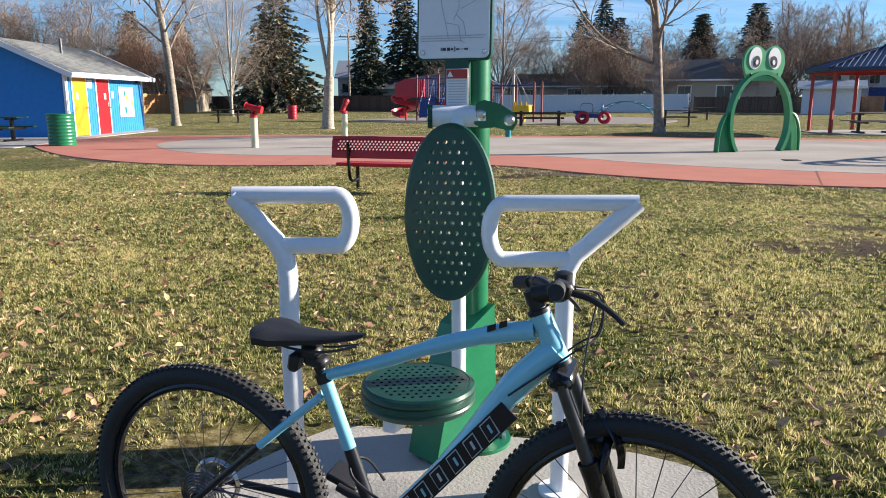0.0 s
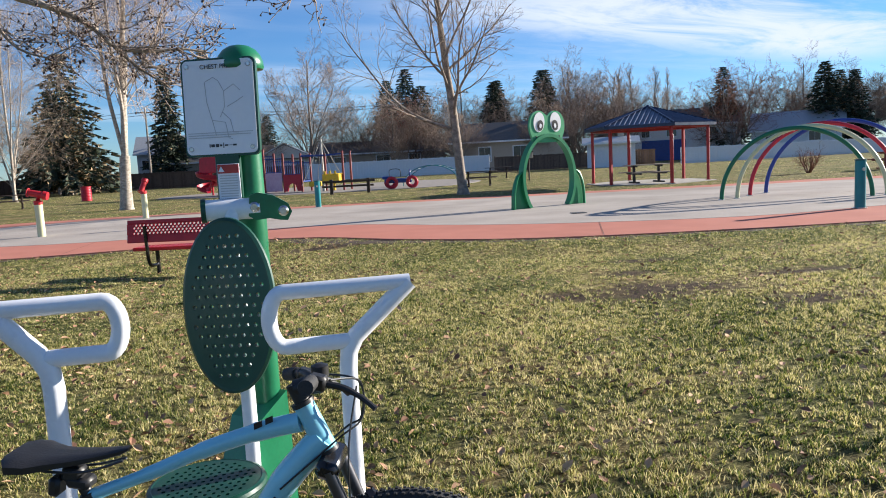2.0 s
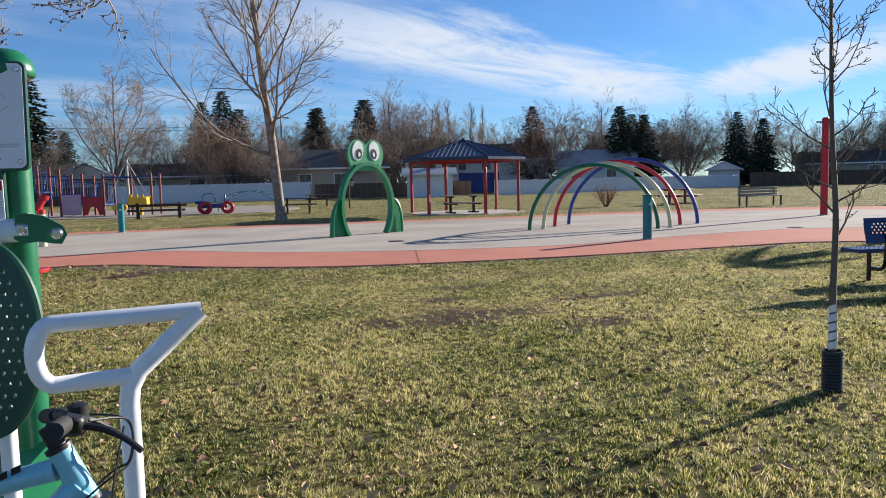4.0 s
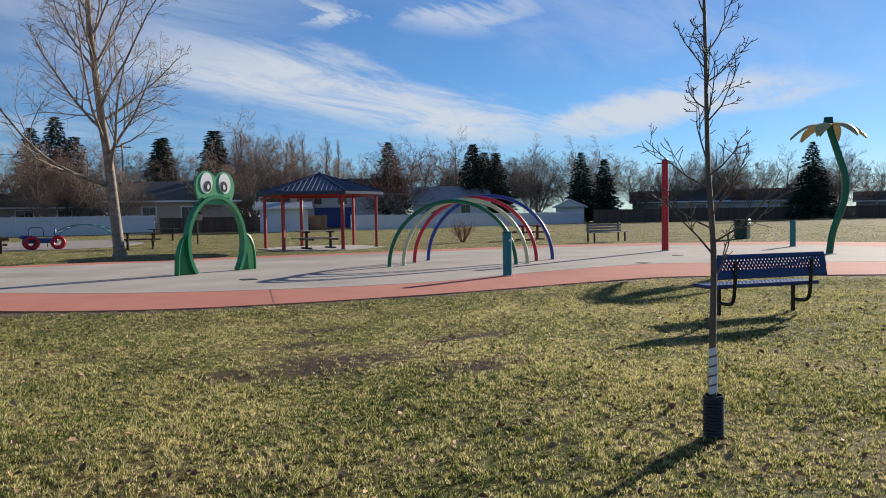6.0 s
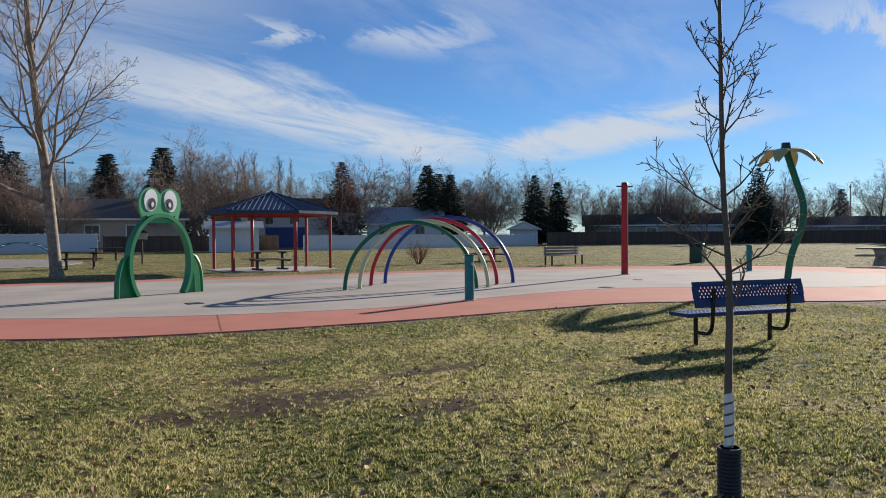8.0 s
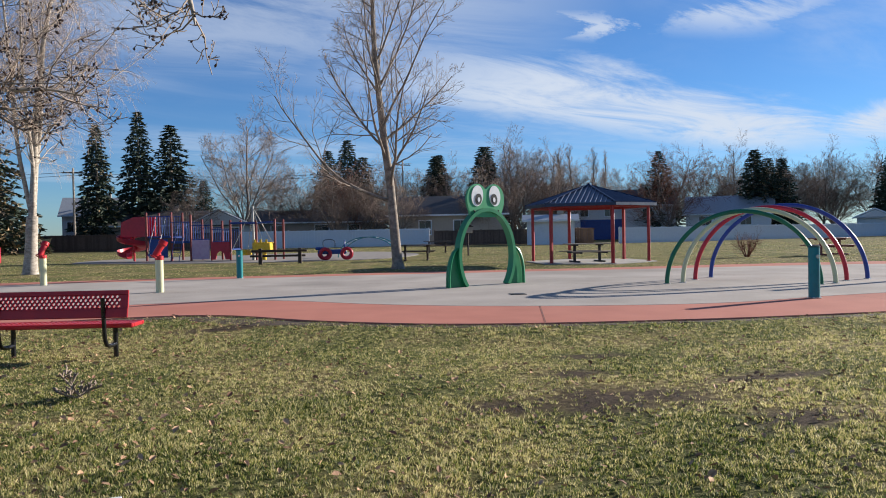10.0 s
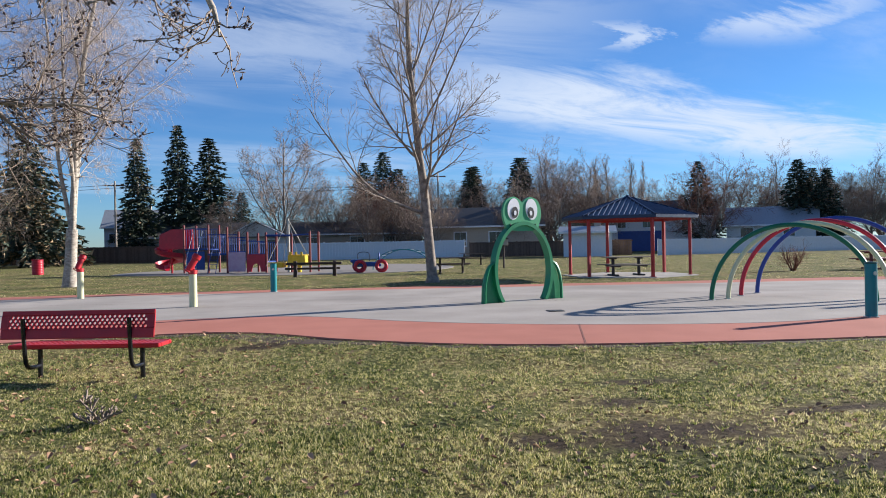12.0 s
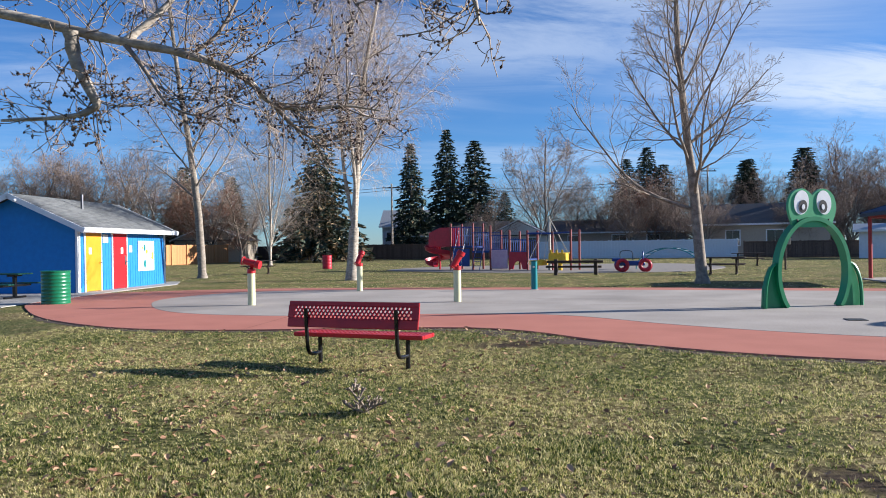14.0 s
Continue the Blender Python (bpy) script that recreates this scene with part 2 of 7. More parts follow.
M_CONCRETE2 = mat("rough_concrete_slab", (0.42, 0.39, 0.35), (0.32, 0.30, 0.27), rough=0.9, bump=0.3, scale=3, fine=70, stain=0.3)
M_JOINT_SHADE = mat("dark_joint_and_shade", (0.10, 0.06, 0.05), rough=0.9, bump=0.1)
M_DRAIN = mat("drain_iron", (0.05, 0.05, 0.05), rough=0.6, metal=0.5, bump=0.1)
M_BARKWHITE = mat("pale_birch_bark", (0.56, 0.49, 0.40), (0.17, 0.14, 0.115), rough=0.9, bump=0.8, scale=6, fine=22, stain=0.75, stretch=(1, 1, 2.2))
M_BARKGREY = mat("grey_brown_bark", (0.36, 0.30, 0.24), (0.11, 0.088, 0.07), rough=0.9, bump=0.9, scale=6, fine=26, stain=0.4)
M_BARKBASE = mat("pale_lower_bark", (0.38, 0.325, 0.265), (0.12, 0.10, 0.08), rough=0.9, bump=0.9, scale=7, fine=26, stain=0.6, stretch=(1, 1, 1.8))
M_TWIG = mat("bare_twigs", (0.30, 0.235, 0.18), (0.18, 0.14, 0.11), rough=0.85, bump=0.0, scale=2)
M_BIRCHTWIG = mat("pale_birch_twigs", (0.46, 0.375, 0.30), (0.26, 0.20, 0.16), rough=0.85, bump=0.0, scale=2)
M_BUD = mat("dark_buds", (0.085, 0.048, 0.036), (0.05, 0.03, 0.024), rough=0.7, bump=0.0, scale=8)
M_TWIGFAR = mat("far_bare_twigs", (0.26, 0.19, 0.145), (0.17, 0.122, 0.094), rough=0.9, bump=0.0, scale=0.8)
M_TWIGRED = mat("russet_twigs_and_leaves", (0.24, 0.105, 0.06), (0.15, 0.068, 0.042), rough=0.9, bump=0.0, scale=0.8)
M_SPRUCE = mat("spruce_needles", (0.055, 0.075, 0.045), (0.026, 0.038, 0.025), rough=0.8, bump=0.0, scale=1.5, island=0.7)
M_SPRUCEDRY = mat("dry_hanging_foliage", (0.30, 0.22, 0.12), (0.19, 0.135, 0.075), rough=0.85, bump=0.0, scale=1.5, island=0.7)
M_LEAF = mat("dead_leaf", (0.48, 0.30, 0.17), (0.18, 0.09, 0.05), rough=0.8, bump=0.1, island=0.9)
M_SOIL = mat("dark_soil_and_litter", (0.13, 0.088, 0.052), (0.045, 0.03, 0.02), rough=0.95, bump=1.0, scale=9, fine=45)
M_BARKCHIP = mat("grey_wood_chips", (0.27, 0.24, 0.21), (0.19, 0.17, 0.15), rough=0.95, bump=0.8, scale=4, fine=22)
M_WRAP = mat("white_trunk_wrap", (0.74, 0.74, 0.73), (0.62, 0.62, 0.62), rough=0.7, bump=0.1)
M_SAPBARK = mat("sapling_bark", (0.15, 0.12, 0.095), (0.10, 0.08, 0.062), rough=0.8, bump=0.3, fine=40)
M_FOLDROOF = mat("ribbed_grey_metal_roof", (0.42, 0.44, 0.46), rough=0.45, metal=0.3, bump=0.05)


# worn bare spots in the lawn: centre and half widths
WORN = ((4.6, 8.1, 1.1, 0.75), (3.55, 8.1, 0.6, 0.35), (5.6, 7.1, 0.7, 0.4), (4.6, 9.35, 0.55, 0.28), (5.2, 10.3, 0.7, 0.22), (6.5, 8.7, 0.8, 0.25), (1.0, 14.1, 1.4, 0.35))


def grass_ground():
    """Lawn soil and thatch: green and straw patches at three scales, and bare trodden earth."""
    m = bpy.data.materials.new("lawn")
    m.use_nodes = True
    nd, lk = m.node_tree.nodes, m.node_tree.links
    b = nd["Principled BSDF"]
    co = nd.new("ShaderNodeTexCoord")

    def noi(scale, detail=5, rough=0.6):
        n = nd.new("ShaderNodeTexNoise")
        n.inputs["Scale"].default_value, n.inputs["Detail"].default_value, n.inputs["Roughness"].default_value = scale, detail, rough
        lk.new(co.outputs["Object"], n.inputs["Vector"])
        return n.outputs["Fac"]

    def ramp(v, stops):
        r = nd.new("ShaderNodeValToRGB")
        while len(r.color_ramp.elements) < len(stops):
            r.color_ramp.elements.new(0.5)
        for el, (p, c) in zip(r.color_ramp.elements, stops):
            el.position, el.color = p, (*c, 1)
        lk.new(v, r.inputs[0])
        return r.outputs[0]

    def mix(f, a, c, how="MIX"):
        x = nd.new("ShaderNodeMix")
        x.data_type, x.blend_type = "RGBA", how
        if isinstance(f, float):
            x.inputs["Factor"].default_value = f
        else:
            lk.new(f, x.inputs["Factor"])
        lk.new(a, x.inputs["A"])
        lk.new(c, x.inputs["B"])
        return x.outputs["Result"]

    # the near-black stops paint shade into the gaps between the blades
    green = ramp(noi(16, 8, 0.8), ((0.36, (0.020, 0.022, 0.008)), (0.50, (0.105, 0.112, 0.034)), (0.64, (0.36, 0.33, 0.14))))
    straw = ramp(noi(13, 8, 0.8), ((0.36, (0.040, 0.028, 0.013)), (0.50, (0.19, 0.150, 0.062)), (0.64, (0.50, 0.42, 0.21))))
    patch = nd.new("ShaderNodeMapRange")
    patch.interpolation_type = "SMOOTHSTEP"
    lk.new(noi(0.55, 7, 0.65), patch.inputs["Value"])
    patch.inputs["From Min"].default_value, patch.inputs["From Max"].default_value = 0.44, 0.58
    lawn = mix(patch.outputs["Result"], green, straw)
    soil = ramp(noi(20, 6, 0.8), ((0.34, (0.024, 0.017, 0.012)), (0.66, (0.125, 0.090, 0.062))))
    # the worn patch: an oval on the lawn with a ragged border
    def worn(cx, cy, rx, ry):
        mp = nd.new("ShaderNodeMapping")
        mp.inputs["Location"].default_value = (-cx / rx, -cy / ry, 0)
        mp.inputs["Scale"].default_value = (1 / rx, 1 / ry, 0)
        lk.new(co.outputs["Object"], mp.inputs[0])
        ln = nd.new("ShaderNodeVectorMath")
        ln.operation = "LENGTH"
        lk.new(mp.outputs[0], ln.inputs[0])
        ad = nd.new("ShaderNodeMath")
        ad.operation = "MULTIPLY_ADD"
        lk.new(noi(2.2, 6, 0.75), ad.inputs[0])
        ad.inputs[1].default_value = 2.2
        lk.new(ln.outputs["Value"], ad.inputs[2])
        r = nd.new("ShaderNodeMapRange")
        lk.new(ad.outputs[0], r.inputs["Value"])
        r.inputs["From Min"].default_value, r.inputs["From Max"].default_value = 2.05, 1.45
        return r.outputs["Result"]
    for spot in WORN:
        lawn = mix(worn(*spot), lawn, soil)
    lk.new(lawn, b.inputs["Base Color"])
    b.inputs["Roughness"].default_value = 0.95
    b.inputs["Specular IOR Level"].default_value = 0.1
    bp = nd.new("ShaderNodeBump")
    bp.inputs["Strength"].default_value, bp.inputs["Distance"].default_value = 1.0, 0.05
    lk.new(noi(24, 8, 0.8), bp.inputs["Height"])
    lk.new(bp.outputs[0], b.inputs["Normal"])
    return m


M_LAWN = grass_ground()


def blade_mat():
    m = bpy.data.materials.new("grass_blades")
    m.use_nodes = True
    nd, lk = m.node_tree.nodes, m.node_tree.links
    b = nd["Principled BSDF"]
    g = nd.new("ShaderNodeNewGeometry")
    co = nd.new("ShaderNodeTexCoord")
    n = nd.new("ShaderNodeTexNoise")
    n.inputs["Scale"].default_value, n.inputs["Detail"].default_value = 0.55, 7
    n.inputs["Roughness"].default_value = 0.65
    lk.new(co.outputs["Object"], n.inputs["Vector"])
    a = nd.new("ShaderNodeMath")
    a.operation = "MULTIPLY_ADD"
    lk.new(n.outputs["Fac"], a.inputs[0])
    a.inputs[1].default_value = 1.6
    each = nd.new("ShaderNodeMath")
    each.operation = "MULTIPLY"
    lk.new(g.outputs["Random Per Island"], each.inputs[0])
    each.inputs[1].default_value = 1.5
    lk.new(each.outputs[0], a.inputs[2])
    n2 = nd.new("ShaderNodeTexNoise")
    n2.inputs["Scale"].default_value, n2.inputs["Detail"].default_value = 4.5, 4
    lk.new(co.outputs["Object"], n2.inputs["Vector"])
    a0, a = a, nd.new("ShaderNodeMath")
    a.operation = "MULTIPLY_ADD"
    lk.new(n2.outputs["Fac"], a.inputs[0])
    a.inputs[1].default_value = 1.3
    lk.new(a0.outputs[0], a.inputs[2])
    a1, a = a, nd.new("ShaderNodeMath")
    a.operation = "SUBTRACT"
    lk.new(a1.outputs[0], a.inputs[0])
    a.inputs[1].default_value = 2.14
    # clump-sized mottling: varied grass tone, with shade between clumps painted in
    n3 = nd.new("ShaderNodeTexNoise")
    n3.inputs["Scale"].default_value, n3.inputs["Detail"].default_value = 17.0, 3
    lk.new(co.outputs["Object"], n3.inputs["Vector"])
    a2, a = a, nd.new("ShaderNodeMath")
    a.operation = "MULTIPLY_ADD"
    lk.new(n3.outputs["Fac"], a.inputs[0])
    a.inputs[1].default_value = 2.3
    lk.new(a2.outputs[0], a.inputs[2])
    r = nd.new("ShaderNodeValToRGB")
    for _ in range(2):
        r.color_ramp.elements.new(0.5)
    s = nd.new("ShaderNodeMath")
    s.operation = "MULTIPLY"
    s.inputs[1].default_value = 0.5
    lk.new(a.outputs[0], s.inputs[0])
    for el, (p, c) in zip(r.color_ramp.elements, ((0.26, (0.018, 0.042, 0.007)), (0.44, (0.128, 0.180, 0.030)), (0.61, (0.365, 0.350, 0.085)), (0.82, (0.76, 0.65, 0.32)))):
        el.position, el.color = p, (*c, 1)
    lk.new(s.outputs[0], r.inputs[0])
    lk.new(r.outputs[0], b.inputs["Base Color"])
    b.inputs["Roughness"].default_value, b.inputs["Specular IOR Level"].default_value = 0.55, 0.3
    tr = nd.new("ShaderNodeBsdfTranslucent")
    lk.new(r.outputs[0], tr.inputs["Color"])
    mx = nd.new("ShaderNodeMixShader")
    mx.inputs[0].default_value = 0.42
    lk.new(b.outputs[0], mx.inputs[1])
    lk.new(tr.outputs[0], mx.inputs[2])
    lk.new(mx.outputs[0], nd["Material Output"].inputs["Surface"])
    return m


M_BLADE = blade_mat()

# ---- mesh helpers ----


def mesh(bm, name, material, smooth=True):
    me = bpy.data.meshes.new(name)
    bmesh.ops.recalc_face_normals(bm, faces=bm.faces)
    bm.to_mesh(me)
    bm.free()
    me.materials.append(material)
    if smooth:
        me.set_sharp_from_angle(angle=radians(38))
        for p in me.polygons:
            p.use_smooth = True
    return me


def part(name, bm, material, parent, label="", smooth=True):
    ob = new(name, mesh(bm, name, material, smooth))
    ob.parent = parent
    if label:
        tagged(ob, label)
    return ob


def thing(name, m, label, category, group="", kind=""):
    ob = new(name)
    ob.empty_display_size = 0.1
    ob.matrix_world = m
    return tagged(ob, label, category, group, kind)


def box(bm, size, at=(0, 0, 0), turn=(0, 0, 0), bevel=0.0):
    m = pose(*at, *turn) @ Matrix.Diagonal((*size, 1))
    g = bmesh.ops.create_cube(bm, size=1, matrix=m)
    if bevel:
        edges = list({e for v in g["verts"] for e in v.link_edges})
        bmesh.ops.bevel(bm, geom=edges, offset=bevel, segments=1, affect="EDGES", profile=0.5)
    return bm


def B(size, at=(0, 0, 0), turn=(0, 0, 0), bevel=0.004):
    return box(bmesh.new(), size, at, turn, bevel)


def tube(bm, pts, radii, sides=10, closed=False, caps=True):
    """A round tube along points, with a radius at each."""
    pts = [Vector(p) for p in pts]
    if isinstance(radii, (int, float)):
        radii = [radii] * len(pts)
    n = len(pts)
    rings, up = [], None
    for i, p in enumerate(pts):
        a = pts[i - 1] if (i or closed) else p
        c = pts[(i + 1) % n] if (i < n - 1 or closed) else p
        d = (c - a).normalized()
        if up is None:
            up = Vector((0, 0, 1)) if abs(d.z) < 0.9 else Vector((1, 0, 0))
        s = d.cross(up)
        s = s.normalized() if s.length > 1e-6 else d.orthogonal().normalized()
        up = s.cross(d).normalized()
        rings.append([bm.verts.new(p + radii[i] * (math.cos(k * math.tau / sides) * s + math.sin(k * math.tau / sides) * up)) for k in range(sides)])
    for i in range(n if closed else n - 1):
        r, q = rings[i], rings[(i + 1) % n]
        for k in range(sides):
            bm.faces.new((r[k], r[(k + 1) % sides], q[(k + 1) % sides], q[k]))
    if caps and not closed:
        bm.faces.new(rings[0][::-1])
        bm.faces.new(rings[-1])
    return bm


def T(pts, radii, sides=10, closed=False):
    return tube(bmesh.new(), pts, radii, sides, closed)


def spline(pts, steps=8, closed=False):
    """Points along a smooth curve through the given ones (Catmull-Rom)."""
    pts = [Vector(p) for p in pts]
    n, out = len(pts), []
    for i in range(n if closed else n - 1):
        p = [pts[(i + k) % n] if closed else pts[min(max(i + k, 0), n - 1)] for k in (-1, 0, 1, 2)]
        for s in range(steps):
            t = s / steps
            out.append(0.5 * (2 * p[1] + (p[2] - p[0]) * t + (2 * p[0] - 5 * p[1] + 4 * p[2] - p[3]) * t * t + (3 * p[1] - p[0] - 3 * p[2] + p[3]) * t**3))
    return out if closed else out + [pts[-1]]


def plate(outline, depth, bm=None, m=Matrix()):
    """A flat piece of the given outline in x and z, with a thickness along y."""
    bm = bm or bmesh.new()
    f = [bm.verts.new(m @ Vector((x, -depth / 2, z))) for x, z in outline]
    k = [bm.verts.new(m @ Vector((x, depth / 2, z))) for x, z in outline]
    bm.faces.new(f)
    bm.faces.new(k[::-1])
    for i in range(len(f)):
        j = (i + 1) % len(f)
        bm.faces.new((f[j], f[i], k[i], k[j]))
    return bm


def ellipse(cx, cz, rx, rz, n=32, a0=0.0, a1=math.tau):
    return [(cx + rx * math.cos(a0 + (a1 - a0) * i / n), cz + rz * math.sin(a0 + (a1 - a0) * i / n)) for i in range(n)]


def slab(outline, top, bottom):
    """A flat slab from an outline in x and y."""
    bm = bmesh.new()
    t = [bm.verts.new((x, y, top)) for x, y in outline]
    b = [bm.verts.new((x, y, bottom)) for x, y in outline]
    bmesh.ops.triangle_fill(bm, use_beauty=True, edges=[bm.edges.new((t[i], t[(i + 1) % len(t)])) for i in range(len(t))])
    for i in range(len(t)):
        j = (i + 1) % len(t)
        bm.faces.new((t[i], t[j], b[j], b[i]))
    return bm


def holes(bm, width, height, nx, nz, r, sides=8, stagger=True, at=Matrix(), inside=lambda x, z: True, depth=0.02, rim=None):
    """A sheet in x and z pierced by rows of round holes, each cell a ring of faces, with a thickness along y."""
    cw, ch = width / nx, height / nz
    for side in (-depth / 2, depth / 2):
        for j in range(nz):
            for i in range(nx + (1 if stagger and j % 2 else 0)):
                x0 = -width / 2 + i * cw - (cw / 2 if stagger and j % 2 else 0)
                x1, z0 = x0 + cw, -height / 2 + j * ch
                xa, xb, z1 = max(x0, -width / 2), min(x1, width / 2), z0 + ch
                cx, cz = (x0 + x1) / 2, (z0 + z1) / 2
                full = xa == x0 and xb == x1 and inside(cx, cz)
                rect = [(xb, cz), (xb, z1), (cx, z1), (xa, z1), (xa, cz), (xa, z0), (cx, z0), (xb, z0)]
                if not full:
                    vs = [bm.verts.new(at @ Vector((x, side, z))) for x, z in ((xa, z0), (xb, z0), (xb, z1), (xa, z1))]
                    bm.faces.new(vs)
                    continue
                o = [bm.verts.new(at @ Vector((x, side, z))) for x, z in rect]
                h = [bm.verts.new(at @ Vector((cx + r * math.cos(k * math.tau / 8), side, cz + r * math.sin(k * math.tau / 8)))) for k in range(8)]
                for k in range(8):
                    bm.faces.new((o[k], o[(k + 1) % 8], h[(k + 1) % 8], h[k]))
                if side < 0:
                    g = [bm.verts.new(at @ Vector((cx + r * math.cos(k * math.tau / 8), -side, cz + r * math.sin(k * math.tau / 8)))) for k in range(8)]
                    for k in range(8):
                        bm.faces.new((h[k], h[(k + 1) % 8], g[(k + 1) % 8], g[k]))
    return bm


def text(body, size, material, parent, m, name="lettering"):
    cu = bpy.data.curves.new(name, "FONT")
    cu.body, cu.size, cu.align_x, cu.align_y, cu.extrude = body, size, "CENTER", "CENTER", 0.0008
    tmp = bpy.data.objects.new("tmp", cu)
    me = bpy.data.meshes.new_from_object(tmp)
    bpy.data.objects.remove(tmp)
    me.materials.append(material)
    ob = new(name, me)
    ob.parent = parent
    ob.matrix_local = m
    return ob


# ---- ground ----
LAWN_Z = -0.13
PAD_OUT = spline([(-11.9, 18.6, 0), (-9.0, 16.1, 0), (-5.6, 14.75, 0), (-1.2, 15.5, 0), (0.5, 15.3, 0), (2.2, 13.85, 0), (4.4, 12.7, 0), (8.0, 12.15, 0), (11.5, 12.1, 0),
                  (13.6, 11.9, 0), (15.8, 10.5, 0), (18.0, 9.1, 0), (22.5, 8.2, 0), (28.5, 9.6, 0), (31.8, 14.0, 0), (30.8, 19.4, 0), (27.0, 23.2, 0), (21.5, 25.9, 0),
                  (12.0, 26.7, 0), (3.0, 27.6, 0), (-6.3, 27.8, 0), (-11.5, 26.8, 0), (-14.6, 24.2, 0), (-13.8, 21.0, 0)], 6, True)
PAD_IN = spline([(-9.1, 19.6, 0), (-7.2, 17.9, 0), (-4.5, 17.4, 0), (-1.0, 18.1, 0), (1.2, 17.9, 0), (3.3, 16.2, 0), (5.6, 14.95, 0), (9.0, 14.15, 0), (12.2, 14.7, 0),
                 (16.0, 14.9, 0), (18.6, 13.2, 0), (21.6, 11.2, 0), (25.2, 11.5, 0), (27.6, 14.2, 0), (27.6, 18.2, 0), (24.6, 21.8, 0), (20.5, 24.2, 0),
                 (12.0, 25.3, 0), (3.0, 26.3, 0), (-6.3, 26.5, 0), (-9.6, 25.2, 0), (-10.4, 22.2, 0)], 6, True)


def ground_height(x, y):
    """The lawn: a touch lower on the near side of the splash pad, rising to its rim; numpy arrays in and out."""
    px, py = np.array([p.x for p in PAD_OUT]), np.array([p.y for p in PAD_OUT])
    qx, qy = np.roll(px, -1), np.roll(py, -1)
    best, inside = np.full(x.shape, 1e9), np.zeros(x.shape, bool)
    for ax, ay, bx, by in zip(px, py, qx, qy):
        t = np.clip(((x - ax) * (bx - ax) + (y - ay) * (by - ay)) / ((bx - ax) ** 2 + (by - ay) ** 2), 0, 1)
        best = np.minimum(best, np.hypot(x - ax - t * (bx - ax), y - ay - t * (by - ay)))
        inside ^= ((ay > y) != (by > y)) & (x < (bx - ax) * (y - ay) / (by - ay + 1e-12) + ax)
    s = np.clip(best / 1.6, 0, 1)
    s = s * s * (3 - 2 * s)
    near = np.clip((19.0 - y) / 4, 0, 1)
    dip = -0.05 * np.exp(-((x - 0.95) ** 2 + (y - 2.6) ** 2) / 5.0)
    roll = dip + 0.022 * np.sin(x * 1.3 + 0.6 * np.sin(y * 0.9)) * np.sin(y * 1.1 + 0.5) * s * near
    rim = -0.012 - 0.018 * near
    z = rim + roll + (LAWN_Z - rim) * s * near
    return np.where(inside, np.where(best > 0.12, -0.10, rim - best * 0.35), z), inside


def ground_z(x, y):
    return float(ground_height(np.array([float(x)]), np.array([float(y)]))[0][0])


def build_ground():
    def axis(lo, hi, step, far):
        mid = list(np.arange(lo, hi + 1e-6, step))
        out, s, v = [], step, hi
        while v < far:
            s *= 1.35
            v += s
            out.append(v)
        inn, s, v = [], step, lo
        while v > -far:
            s *= 1.35
            v -= s
            inn.append(v)
        return np.array(inn[::-1] + mid + out)

    xs, ys = axis(-14, 26, 0.22, 2500), axis(-3, 19, 0.22, 2500)
    X, Y = np.meshgrid(xs, ys)
    Z, _ = ground_height(X.ravel(), Y.ravel())
    nx, ny = len(xs), len(ys)
    idx = np.arange(nx * ny).reshape(ny, nx)
    quads = np.stack([idx[:-1, :-1], idx[:-1, 1:], idx[1:, 1:], idx[1:, :-1]], -1).reshape(-1, 4)
    me = bpy.data.meshes.new("ground")
    me.from_pydata(np.stack([X.ravel(), Y.ravel(), Z], 1).tolist(), [], quads.tolist())
    me.materials.append(M_LAWN)
    for p in me.polygons:
        p.use_smooth = True
    return tagged(new("ground", me), "autumn park lawn of green and straw-coloured grass", "lawn", kind="structure")


build_ground()
pad = tagged(new("pavement", mesh(slab([(p.x, p.y) for p in PAD_OUT], 0.0, -0.09), "pavement", M_PINK, False)),
             "pink concrete border of the splash pad", "pavement", kind="structure")
inner = part("pad_floor", slab([(p.x, p.y) for p in PAD_IN], 0.004, -0.02), M_CONCRETE, pad, "pale worn grey concrete floor of the splash pad", False)


def strip(a, b, w, z):
    a, b = Vector((*a, z)), Vector((*b, z))
    s = (b - a).cross(Vector((0, 0, 1))).normalized() * w / 2
    bm = bmesh.new()
    top = [bm.verts.new(p) for p in (a - s, b - s, b + s, a + s)]
    bm.faces.new(top)
    return bm


for a, b in (((5.38, 12.52), (6.05, 14.85)), ((-4.2, 14.98), (-4.4, 17.42)), ((12.2, 12.1), (12.1, 14.66)), ((18.6, 8.9), (20.4, 11.6)), ((-9.5, 16.5), (-8.2, 18.6))):
    part("joint_shade_line", strip(a, b, 0.010, 0.006), M_JOINT_SHADE, pad)
# two thin dark strips painting the long shadow lines across the grey floor
for a, b in (((-8.8, 22.0), (27.4, 17.2)), ((-9.6, 23.6), (27.5, 19.4))):
    part("joint_shade_line", strip(a, b, 0.014, 0.008), M_JOINT_SHADE, pad)
for x, y, w in ((6.35, 17.3, 0.32), (16.2, 15.2, 0.30), (19.3, 16.8, 0.25)):
    dr = tagged(new("drain_cover", mesh(B((w, w, 0.012), (0, 0, 0.006), bevel=0.003), "drain_cover", M_DRAIN)), "dark square iron drain cover set in the concrete", "drain")
    dr.location = (x, y, 0.004)

# concrete apron by the shed
part("apron", slab([(-23, 20.2), (-13.2, 19.2), (-13.9, 22.5), (-14.5, 25.0), (-15.2, 30.5), (-16.6, 33.0), (-23, 33.0)], 0.006, -0.08), M_CONCRETE2, pad, "grey concrete apron beside the shed", False)

